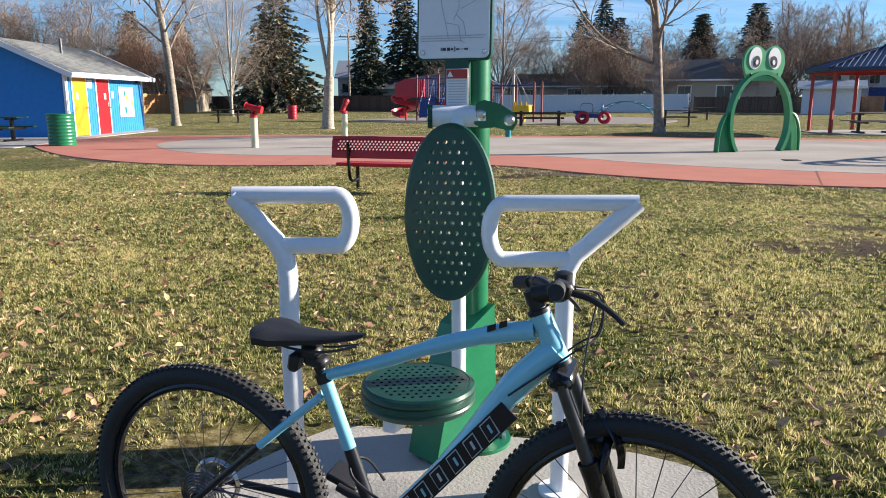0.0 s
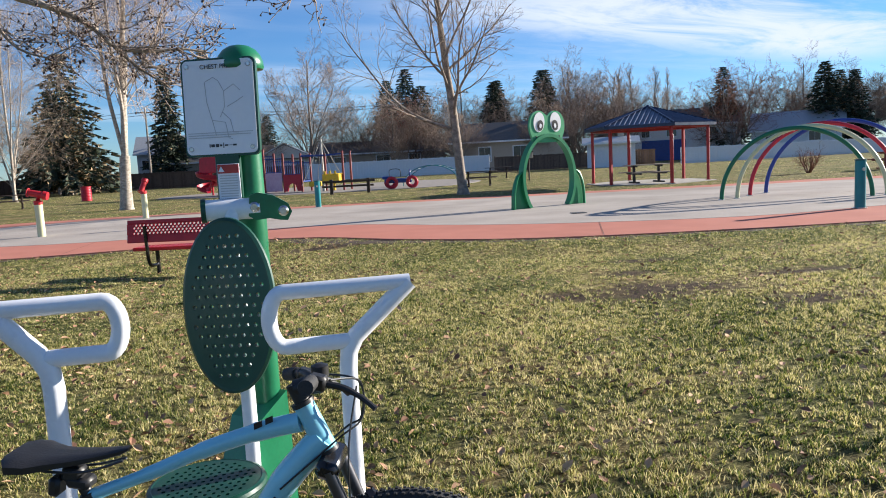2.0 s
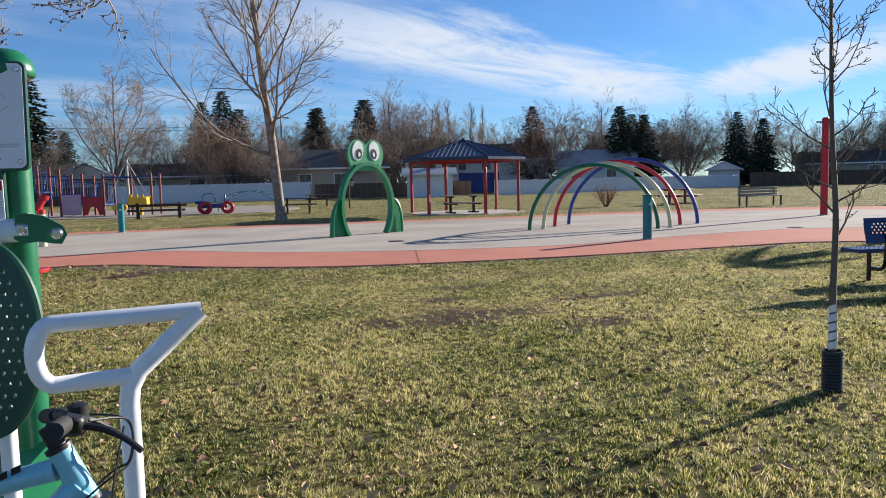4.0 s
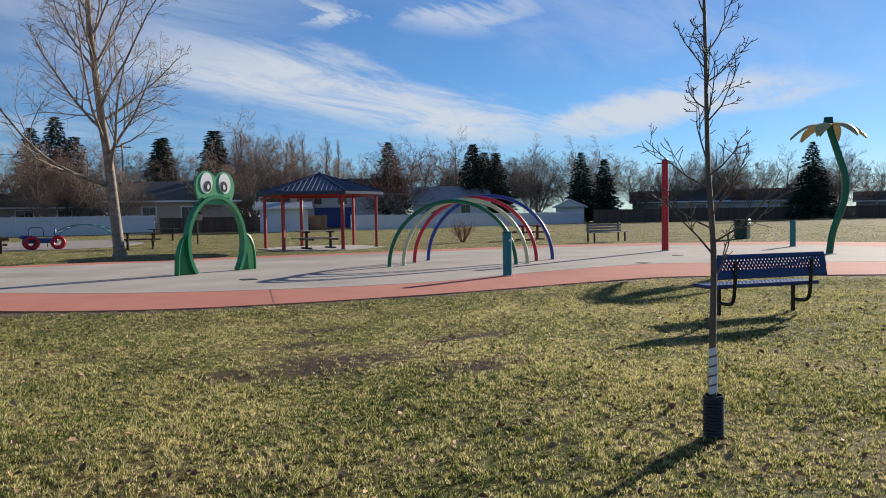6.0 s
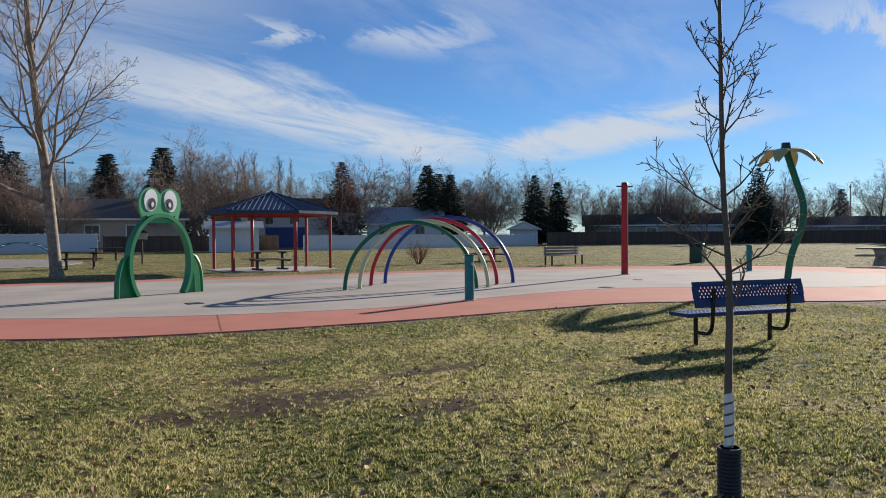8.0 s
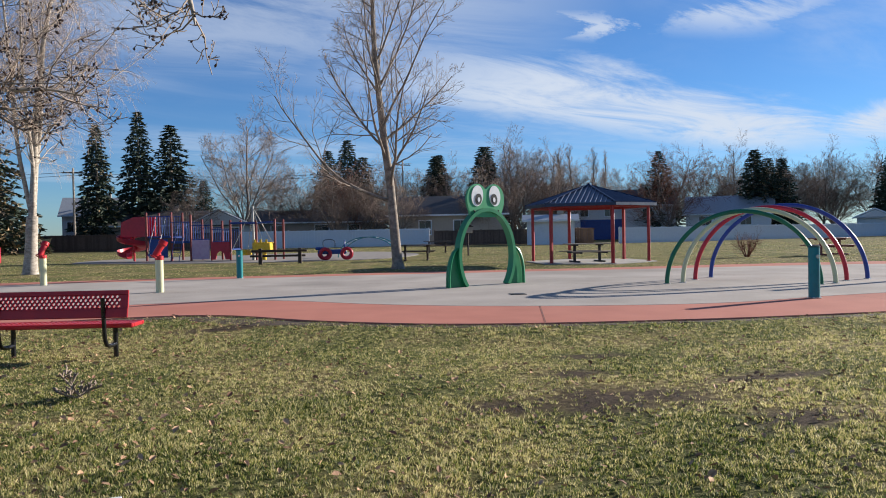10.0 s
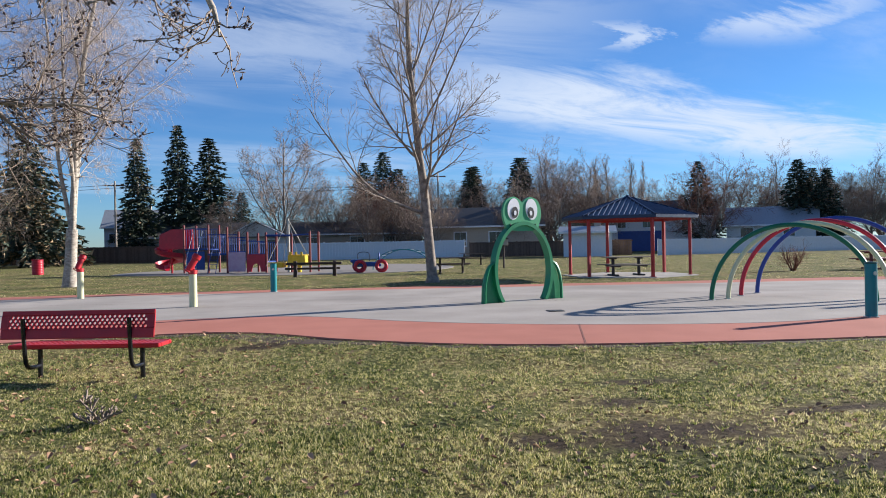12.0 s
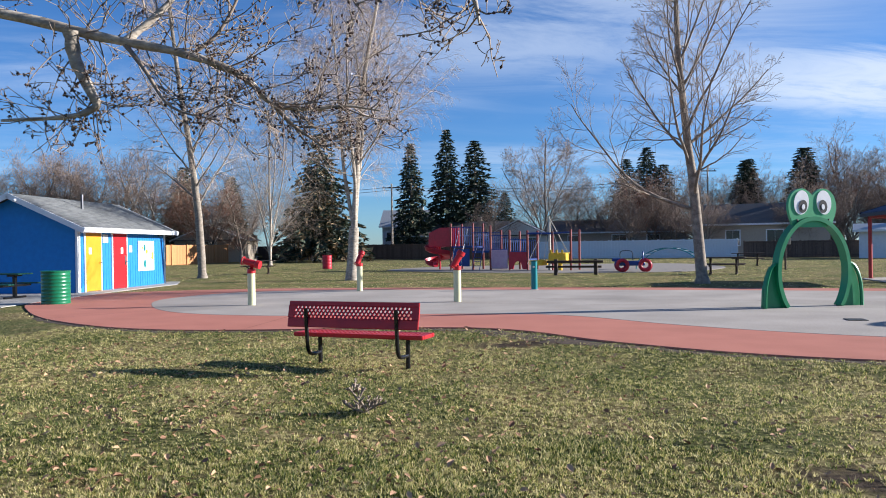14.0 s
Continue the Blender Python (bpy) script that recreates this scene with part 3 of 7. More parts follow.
# slab under the exercise machine
gz0 = LAWN_Z - 0.05
slab_ob = tagged(new("pavement_machine", mesh(slab([(p.x, p.y) for p in spline([(-0.34, 3.2, 0), (0.02, 3.66, 0), (0.97, 3.74, 0), (1.87, 3.58, 0), (2.17, 3.06, 0), (1.87, 1.86, 0), (0.87, 1.61, 0), (-0.13, 1.86, 0)], 5, True)], gz0 + 0.005, gz0 - 0.1), "pavement_machine", M_CONCRETE2, False)),
                 "small rough concrete slab under the exercise machine", "pavement", kind="structure")
GZ = gz0 + 0.005


# ---- benches ----
def bench(name, colour, m, label):
    """Length along x, the back at +y is away from the sitter; seen from behind at -y here: the backrest stands at y = -0.2."""
    b = thing(name, m, label, "bench", "perforated benches")
    L = 1.86
    at = pose(0, -0.20, 0.70, -12)
    bm = holes(bmesh.new(), L - 0.16, 0.16, 29, 4, 0.0175, at=at @ pose(0, 0, 0.03), depth=0.02)
    for sx, w, zc, h in ((0, L, 0.14, 0.06), (0, L, -0.11, 0.12)):
        box(bm, (w, 0.024, h), at @ Vector((sx, 0, zc)), (-12, 0, 0), 0.008)
    for s in (-1, 1):
        box(bm, (0.08, 0.024, 0.16), at @ Vector((s * (L / 2 - 0.04), 0, 0.03)), (-12, 0, 0))
    part("backrest", bm, colour, b, smooth=False)
    bm = holes(bmesh.new(), L - 0.16, 0.26, 26, 6, 0.016, at=pose(0, 0.10, 0.435, 90), depth=0.02)
    for y in (-0.065, 0.265):
        box(bm, (L, 0.07, 0.055), (0, y, 0.420), bevel=0.012)
    for s in (-1, 1):
        box(bm, (0.08, 0.26, 0.05), (s * (L / 2 - 0.04), 0.10, 0.42), bevel=0.008)
    part("seat", bm, colour, b, smooth=False)
    for s in (-0.64, 0.64):
        leg = [(s, 0.10, -0.03), (s, 0.10, 0.22), (s, 0.10, 0.41)]
        part("leg", T(leg, 0.030, 10), M_BLACKGLOSS, b, "black steel tube leg")
        arm = spline([(s, -0.255, 0.78), (s, -0.235, 0.50), (s, -0.215, 0.28), (s, -0.16, 0.19), (s, -0.05, 0.17), (s, 0.09, 0.17)], 5)
        part("bracket", T(arm, 0.026, 10), M_BLACKGLOSS, b, "black bent steel back bracket")
        part("strut", T([(s, -0.05, 0.40), (s, 0.25, 0.40)], 0.02, 8), M_BLACKGLOSS, b)
    return b


def yaw_of(ax, ay, bx, by):
    return math.degrees(math.atan2(by - ay, bx - ax))


bench("park_bench", M_RED, pose(-1.11, 12.06, ground_z(-1.11, 12.06), 0, 0, -9), "red perforated steel bench with black bent tube legs on the lawn")
bench("park_bench", M_BLUE, pose(10.98, 7.88, ground_z(10.98, 7.88), 0, 0, -13.5), "dark blue perforated steel bench, black tube legs, on the lawn")


# ---- splash pad toys ----
def frog_arch():
    m = pose(6.37, 20.15, 0.004, 0, 0, 26.5)
    b = thing("frog_arch", m, "green frog-shaped water arch standing on the splash pad", "water toy")
    A, H, zc = 0.885, 1.143, 0.747
    bm = bmesh.new()
    wi, wd = 0.09, 0.20
    prev = None
    for a in np.linspace(radians(-41), radians(221), 48):
        p = Vector((A * math.cos(a), 0, max(0.0, zc + H * math.sin(a))))
        n = Vector((math.cos(a) / A, 0, math.sin(a) / H)).normalized()
        ring = [bm.verts.new(p + n * sx * wi / 2 + Vector((0, sy * wd, 0))) for sx, sy in ((-1, -0.5), (1, -0.5), (1, 0.5), (-1, 0.5))]
        for v in ring:
            v.co.z = max(0.0, v.co.z)
        if prev:
            for k in range(4):
                bm.faces.new((prev[k], prev[(k + 1) % 4], ring[(k + 1) % 4], ring[k]))
        prev = ring
    part("arch", bm, M_FROG, b, smooth=True)
    for s in (-1, 1):
        out = [(s * 0.68, 0.0), (s * 0.79, 0.25), (s * 0.86, 0.50), (s * 0.885, 0.75), (s * 0.92, 0.96), (s * 1.05, 0.86), (s * 1.15, 0.66), (s * 1.22, 0.38), (s * 1.24, 0.0)]
        foot = part("leg_panel", plate(out, 0.05, m=pose(0, 0.03, 0)), M_FROG, b, "webbed green foot panel")
        rim = [(s * 0.93, -0.03, 0.94), (s * 1.05, -0.05, 0.86), (s * 1.15, -0.06, 0.66), (s * 1.21, -0.06, 0.38), (s * 1.225, -0.06, 0.0)]
        bmr = bmesh.new()
        tube(bmr, spline(rim, 5), 0.038, 6)
        part("rim", bmr, M_FROG, foot)
    # head: a broad plate with two bulges on top
    head = [(-0.40, 1.72), (0.40, 1.72), (0.53, 1.86), (0.60, 2.08), (0.585, 2.28), (0.50, 2.44), (0.36, 2.52), (0.22, 2.53), (0.08, 2.46), (0, 2.40), (-0.08, 2.46), (-0.22, 2.53), (-0.36, 2.52), (-0.50, 2.44), (-0.585, 2.28), (-0.60, 2.08), (-0.53, 1.86)]
    hp = [(p.x, p.z) for p in spline([(x, 0, z) for x, z in head], 4, True)]
    hd = part("head", plate(hp, 0.07, m=pose(0, 0.0, 0)), M_FROGFACE, b, "pale green frog face panel")
    for s in (-1, 1):
        tilt = -s * 8
        for y in (-1, 1):
            eye = part("eye", plate(ellipse(0, 0, 0.185, 0.26, 28), 0.012, m=pose(s * 0.285, y * 0.042, 2.235, 0, tilt, 0)), M_EYEWHITE, hd, "white oval eye")
            part("pupil", plate(ellipse(0, 0, 0.105, 0.14, 24), 0.010, m=pose(s * 0.255, y * 0.052, 2.15, 0, tilt, 0)), M_BLACK, hd, "black pupil")
            part("highlight", plate(ellipse(0, 0, 0.04, 0.06, 16), 0.008, m=pose(s * 0.25, y * 0.060, 2.14, 0, tilt, 0)), M_EYEWHITE, hd, "white pupil highlight")
        part("mouth_corner", T([(s * 0.40, -0.05, 1.88), (s * 0.385, -0.055, 1.80)], 0.016, 6), M_BLACK, hd)
    return b


frog_arch()


def hoop(a, b, h, colour, label):
    a, b = Vector((*a, 0.004)), Vector((*b, 0.004))
    c, w = (a + b) / 2, (b - a).length / 2
    o = thing("water_hoop", Matrix.Translation(c) @ pose(0, 0, 0, 0, 0, yaw_of(a.x, a.y, b.x, b.y)), label, "water toy", "rainbow hoops")
    pts = [(-w * math.cos(t), 0, h * math.sin(t) ** 1.0) for t in np.linspace(0, math.pi, 41)]
    part("pipe", T([(x, y, max(z, 0)) for x, y, z in pts], 0.052, 12), colour, o)
    for s in (-1, 1):
        part("flange", T([(s * w, 0, 0), (s * w, 0, 0.014)], 0.085, 14), M_STEEL, o, "steel floor flange")
    for t in np.linspace(0.5, math.pi - 0.5, 7):
        part("nozzle", T([(-w * math.cos(t), 0, h * math.sin(t) ** 1.0 - 0.05), (-w * math.cos(t), 0, h * math.sin(t) ** 1.0 - 0.075)], 0.010, 6), M_STEEL, o)
    return o


hoop((10.5, 18.7), (13.42, 17.05), 1.71, M_HOOPGREEN, "dark green arched spray hoop on the splash pad")
hoop((11.05, 18.95), (13.95, 17.25), 1.75, M_CREAM, "cream arched spray hoop on the splash pad")
hoop((11.8, 19.7), (14.75, 17.88), 1.82, M_HOOPRED, "red arched spray hoop on the splash pad")
hoop((12.62, 20.35), (15.55, 18.15), 1.88, M_HOOPBLUE, "blue arched spray hoop on the splash pad")


def bollard(x, y, h=0.97):
    b = thing("spray_bollard", pose(x, y, 0.004), "teal painted activator bollard on the pink concrete", "bollard", "teal bollards")
    part("post", T([(0, 0, 0), (0, 0, h - 0.03)], 0.10, 18), M_TEAL, b)
    part("cap", T([(0, 0, h - 0.03), (0, 0, h - 0.012), (0, 0, h)], [0.108, 0.108, 0.085], 18), M_DARKGREEN, b, "dark domed cap")
    part("button", T([(0, -0.09, h - 0.2), (0, -0.112, h - 0.2)], 0.035, 12), M_STEEL, b, "steel push button")
    part("base_ring", T([(0, 0, 0), (0, 0, 0.015)], 0.13, 18), M_STEEL, b)
    return b


bollard(11.2, 14.35)
bollard(-0.16, 26.6, 0.92)
bollard(26.4, 17.8, 0.95)


def water_cannon(x, y, yaw, up):
    b = thing("water_cannon", pose(x, y, 0.004, 0, 0, yaw), "cream post with a red swivelling water cannon on top", "water toy", "water cannons")
    part("post", T([(0, 0, 0), (0, 0, 0.80)], 0.095, 18), M_CREAM, b)
    part("collar", T([(0, 0, 0.80), (0, 0, 0.90)], 0.105, 18), M_RED, b, "red collar")
    part("yoke", T([(0, 0, 0.90), (0, 0.05, 0.98), (0, 0.02, 1.04)], [0.055, 0.05, 0.06], 10), M_RED, b)
    d = Vector((math.cos(radians(up)), 0, math.sin(radians(up))))
    c = Vector((0, 0, 1.06))
    part("barrel", T([c - d * 0.20, c - d * 0.1, c + d * 0.12, c + d * 0.15, c + d * 0.25], [0.075, 0.085, 0.085, 0.11, 0.105], 16), M_RED, b)
    ring = [c - d * 0.22 + 0.10 * (math.cos(a) * Vector((0, 1, 0)) + math.sin(a) * d.cross(Vector((0, 1, 0)))) for a in np.linspace(0, math.tau, 20, endpoint=False)]
    part("handle_ring", T(ring, 0.016, 8, True), M_RED, b)
    return b


water_cannon(-6.65, 20.1, 0, -14)
water_cannon(-1.63, 21.35, 20, 58)
water_cannon(-5.75, 25.9, 60, 60)


def spray_pole():
    b = thing("spray_pole", pose(21.2, 19.05, 0.004), "tall red spray pole with a small crossbar on the splash pad", "water toy")
    part("pole", T([(0, 0, 0), (0, 0, 3.05)], [0.115, 0.105], 16), M_RED, b)
    part("cap", T([(0, 0, 3.05), (0, 0, 3.12)], [0.12, 0.08], 16), M_RED, b)
    part("crossbar", T([(-0.28, 0.1, 2.98), (0.28, -0.1, 2.98)], 0.025, 8), M_DARKSTEEL, b, "dark crossbar with nozzles")
    part("flange", T([(0, 0, 0), (0, 0, 0.02)], 0.17, 16), M_STEEL, b)
    return b


spray_pole()


def palm():
    b = thing("palm_sprayer", pose(22.9, 14.25, 0.004, 0, 0, -59), "green curved palm-shaped sprayer with pale cream leaf petals", "water toy")
    path = spline([(0.0, 0, 0), (0.10, 0, 0.7), (0.36, 0, 1.5), (0.42, 0, 2.2), (0.20, 0, 3.0), (-0.02, 0, 3.75), (-0.05, 0, 4.0)], 6)
    part("trunk", T(path, 0.10, 14), M_HOOPGREEN, b)
    part("hub", T([(-0.05, 0, 3.80), (-0.05, 0, 4.05)], [0.15, 0.12], 14), M_DARKGREEN, b)
    for k in range(6):
        a = k * math.tau / 6 + 0.3
        bm = bmesh.new()
        rows = []
        for i in range(9):
            t = i / 8
            r = 0.1 + 0.95 * t
            w = 0.19 * math.sin(math.pi * min(1, 0.06 + 0.90 * t)) + 0.02
            z = 3.86 + 0.10 * math.sin(t * 2) - 0.48 * t * t
            rows.append([bm.verts.new((-0.05 + r * math.cos(a) - s * w * math.sin(a), r * math.sin(a) + s * w * math.cos(a), z - 0.05 * abs(s) + dz)) for s in (-1, 0, 1) for dz in (0, -0.03)])
        for p, q in zip(rows, rows[1:]):
            for i, j in ((0, 2), (2, 4), (4, 5), (5, 3), (3, 1), (1, 0)):
                bm.faces.new((p[i], p[j], q[j], q[i]))
        bm.faces.new([rows[-1][i] for i in (0, 2, 4, 5, 3, 1)])
        part("petal", bm, M_PETAL, b, "pale yellow leaf-shaped petal")
    part("flange", T([(0, 0, 0), (0, 0, 0.02)], 0.2, 16), M_STEEL, b)
    return b


palm()


# ---- tables ----
def picnic_table(m, wood, frame_m, label, group="picnic tables"):
    b = thing("picnic_table", m, label, "picnic table", group)
    for k in range(4):
        part("plank", B((1.83, 0.17, 0.04), (0, -0.27 + k * 0.18, 0.745), bevel=0.006), wood, b)
    for s in (-1, 1):
        for k in range(2):
            part("bench_plank", B((1.83, 0.13, 0.04), (0, s * (0.62 + k * 0.14), 0.44), bevel=0.006), wood, b)
    for s in (-0.55, 0.55):
        part("pedestal", B((0.10, 0.10, 0.72), (s, 0, 0.36), bevel=0.008), frame_m, b)
        part("seat_arm", B((0.07, 1.5, 0.07), (s, 0, 0.39), bevel=0.006), frame_m, b)
        part("top_arm", B((0.07, 0.66, 0.06), (s, 0, 0.695), bevel=0.006), frame_m, b)
        part("foot", B((0.09, 1.0, 0.06), (s, 0, 0.03), bevel=0.006), frame_m, b)
    return b


picnic_table(pose(13.35, 31.1, 0.02, 0, 0, 2), M_WOODGREY, M_BLACK, "grey-topped picnic table with a black frame under the shelter")
def pedestal_table(m):
    b = thing("picnic_table", m, "weathered concrete picnic table on one broad central pedestal", "picnic table", "picnic tables")
    part("tabletop", B((1.75, 0.75, 0.07), (0, 0, 0.72), bevel=0.02), M_WOODGREY, b)
    part("pedestal", T([(0, 0, 0), (0, 0, 0.1), (0, 0, 0.35), (0, 0, 0.6), (0, 0, 0.69)], [0.30, 0.27, 0.19, 0.24, 0.30], 12), M_CONCRETE2, b, "flared concrete pedestal")
    for s in (-1, 1):
        part("bench_seat", B((1.75, 0.3, 0.06), (0, s * 0.72, 0.43), bevel=0.02), M_WOODGREY, b)
        part("seat_arm", B((0.16, 0.62, 0.10), (0, s * 0.42, 0.35), (s * 8, 0, 0), 0.02), M_CONCRETE2, b)
    return b


pedestal_table(pose(34.0, 16.8, 0, 0, 0, -68))
picnic_table(pose(25.2, 31.8, 0, 0, 0, 10), M_PLAYBROWN, M_PLAYBROWN, "dark red picnic table on the far lawn")
picnic_table(pose(7.3, 38.3, 0, 0, 0, -12), M_WOODDARK, M_WOODDARK, "dark brown wooden picnic table on the lawn")
picnic_table(pose(10.6, 51.0, 0, 0, 0, -8), M_WOODDARK, M_WOODDARK, "dark brown wooden picnic table on the lawn")
picnic_table(pose(-16.2, 22.3, 0.006, 0, 0, 8), M_DARKGREEN, M_BLACKGLOSS, "dark green perforated picnic table beside the shed")
picnic_table(pose(-17.2, 42.0, 0, 0, 0, 20), M_WOODDARK, M_WOODDARK, "dark brown wooden picnic table on the lawn")


def rail_seat(m, label):
    b = thing("log_rail", m, label, "rail")
    part("beam", B((2.6, 0.16, 0.12), (0, 0, 0.62), bevel=0.01), M_WOODDARK, b)
    part("beam", B((2.6, 0.16, 0.10), (-0.1, 0.25, 0.38), bevel=0.01), M_WOODDARK, b)
    for s in (-0.9, 0.95):
        part("post", B((0.16, 0.16, 0.80), (s, 0.08, 0.34), bevel=0.01), M_WOODDARK, b)
    return b


rail_seat(pose(0.7, 38.0, 0, 0, 0, -6), "dark timber rail seat by the playground")


def thin_bench():
    b = thing("lawn_bench", pose(25.8, 26.7, 0, 0, 0, 6), "slatted brown bench on the far lawn beyond the pad", "bench")
    for k in range(3):
        part("slat", B((2.4, 0.03, 0.10), (0, 0.25, 0.50 + k * 0.13), (-8, 0, 0)), M_WOODGREY, b)
        part("seat_slat", B((2.4, 0.11, 0.035), (0, -0.12 + 0.13 * k, 0.44)), M_WOODGREY, b)
    for s in (-1.05, 1.05):
        part("leg", B((0.06, 0.06, 0.42), (s, -0.1, 0.21)), M_BLACK, b)
        part("back_leg", B((0.06, 0.06, 0.85), (s, 0.29, 0.425)), M_BLACK, b)
    return b


thin_bench()


def barrel_can(x, y, z, r, h, colour, label):
    b = thing("litter_barrel", pose(x, y, z), label, "litter bin")
    bm = bmesh.new()
    zs = [(0, r), (0.02, r * 1.02), (0.05, r)]
    n = 9
    for i in range(1, n):
        zz = h * i / n
        zs += [(zz - 0.012, r), (zz, r * 1.025), (zz + 0.012, r)]
    zs += [(h - 0.03, r), (h, r * 1.04), (h + 0.01, r * 0.98), (h - 0.02, r * 0.90), (0.1, r * 0.88)]
    tube(bm, [(0, 0, q[0]) for q in zs], [q[1] for q in zs], 28)
    part("body", bm, colour, b)
    part("rim", T([(r * 1.01 * math.cos(a), r * 1.01 * math.sin(a), h) for a in np.linspace(0, math.tau, 28, endpoint=False)], 0.016, 8, True), colour, b)
    return b


barrel_can(-12.6, 20.45, 0.0, 0.36, 0.88, M_GREEN, "green ribbed metal litter barrel beside the shed")
barrel_can(-16.6, 51.2, 0.0, 0.32, 0.92, M_PLAYRED, "red metal litter barrel on the far lawn")


def bin_box():
    b = thing("litter_bin", pose(32.0, 24.2, 0, 0, 0, 20), "dark green square litter bin on the far lawn", "litter bin")
    part("body", B((0.58, 0.58, 0.80), (0, 0, 0.40), bevel=0.03), M_DARKGREEN, b)
    part("lid", B((0.64, 0.64, 0.12), (0, 0, 0.86), bevel=0.03), M_BLACK, b, "black lid")
    part("notice", B((0.2, 0.01, 0.12), (-0.05, -0.296, 0.72), bevel=0), M_PAPER, b, "white notice")


bin_box()


# ---- shelter ----
def gazebo():
    cx, cy = 13.72, 31.75
    b = thing("picnic_shelter", pose(cx, cy, 0, 0, 0, 18), "hexagonal picnic shelter, red posts, dark blue ribbed metal roof", "shelter")
    R, E, P, RE = 2.42, 2.40, 3.18, 2.75
    ang = [radians(60 * k + 12) for k in range(6)]
    part("floor_slab", slab([(2.75 * math.cos(a), 2.75 * math.sin(a)) for a in ang], 0.02, -0.08), M_CONCRETE2, b, "grey concrete floor", False)
    for a in ang:
        x, y = R * math.cos(a), R * math.sin(a)
        p = part("post", B((0.115, 0.115, E - 0.02), (x, y, E / 2), (0, 0, math.degrees(a)), 0.01), M_GAZRED, b)
        part("base_plate", B((0.2, 0.2, 0.015), (x, y, 0.028), (0, 0, math.degrees(a))), M_GAZRED, p)
    for k in range(6):
        a, c = ang[k], ang[(k + 1) % 6]
        p, q = Vector((R * math.cos(a), R * math.sin(a), E - 0.09)), Vector((R * math.cos(c), R * math.sin(c), E - 0.09))
        mid, d = (p + q) / 2, q - p
        part("beam", B((d.length, 0.09, 0.17), mid, (0, 0, math.degrees(math.atan2(d.y, d.x))), 0.006), M_GAZRED, b)
        part("rafter", T([p + Vector((0, 0, 0.08)), (0, 0, P - 0.16)], 0.045, 6), M_GAZRED, b)
        e0, e1 = Vector((RE * math.cos(a), RE * math.sin(a), E - 0.04)), Vector((RE * math.cos(c), RE * math.sin(c), E - 0.04))
        top = Vector((0, 0, P))
        bm = bmesh.new()
        v = [bm.verts.new(w + Vector((0, 0, h))) for h in (0, 0.035) for w in (e0, e1, top)]
        bm.faces.new((v[2], v[1], v[0]))
        bm.faces.new(v[3:])
        for i, j in ((0, 1), (1, 2), (2, 0)):
            bm.faces.new((v[i], v[j], v[3 + j], v[3 + i]))
        panel = part("roof_panel", bm, M_METALROOF, b, "dark blue metal roof panel", False)
        # standing ribs, parallel to the fall line
        mid = (e0 + e1) / 2
        fall = (top - mid)
        for i in range(-6, 7):
            t = i / 7
            s = mid + (e1 - e0) * 0.5 * t
            up = s + fall * (1 - abs(t)) * 0.985
            bm = bmesh.new()
            d = (up - s)
            if d.length < 0.15:
                continue
            tube(bm, [s + Vector((0, 0, 0.052)), up + Vector((0, 0, 0.052))], 0.026, 4)
            part("roof_rib", bm, M_ROOFRIB, panel, smooth=False)
        part("fascia", B(((e1 - e0).length, 0.03, 0.12), mid + Vector((0, 0, -0.02)), (0, 0, math.degrees(math.atan2((e1 - e0).y, (e1 - e0).x)))), M_METALROOF, b)
        part("ridge_cap", T([e0 + Vector((0, 0, 0.055)), top + Vector((0, 0, 0.06))], 0.035, 6), M_METALROOF, b)
    part("finial", T([(0, 0, P), (0, 0, P + 0.12)], [0.16, 0.05], 6), M_METALROOF, b)
    return b


gazebo()


# bare soil and litter along the near rim of the pad
def soil_edge():
    start = min(range(len(PAD_OUT)), key=lambda i: PAD_OUT[i].x if PAD_OUT[i].y < 17 else 99)
    pts = [p for p in PAD_OUT[start:] if p.y < 17.5][:66]
    fine = spline(pts, 6)
    bm = bmesh.new()
    prev = None
    for i in range(len(fine) - 1):
        d = (fine[i + 1] - fine[i]).normalized()
        o = Vector((d.y, -d.x, 0))
        w = 0.05 + 0.20 * (0.5 + 0.5 * noise.noise(fine[i] * 0.7)) + 0.12 * noise.noise(fine[i] * 4.1) + 0.45 * math.exp(-((fine[i].x - 1.0) / 1.3) ** 2)
        ring = []
        for f in (-0.03, w * 0.5, w):
            q = fine[i] + o * f
            ring.append(bm.verts.new((q.x, q.y, max(ground_z(q.x, q.y), -0.2) + (0.010 if f < w else 0.001))))
        if prev:
            for k in range(2):
                bm.faces.new((prev[k], prev[k + 1], ring[k + 1], ring[k]))
        prev = ring
    return tagged(new("soil_edge", mesh(bm, "soil_edge", M_SOIL)), "dark bare soil and litter along the pad rim", "soil", kind="structure")


soil_edge()


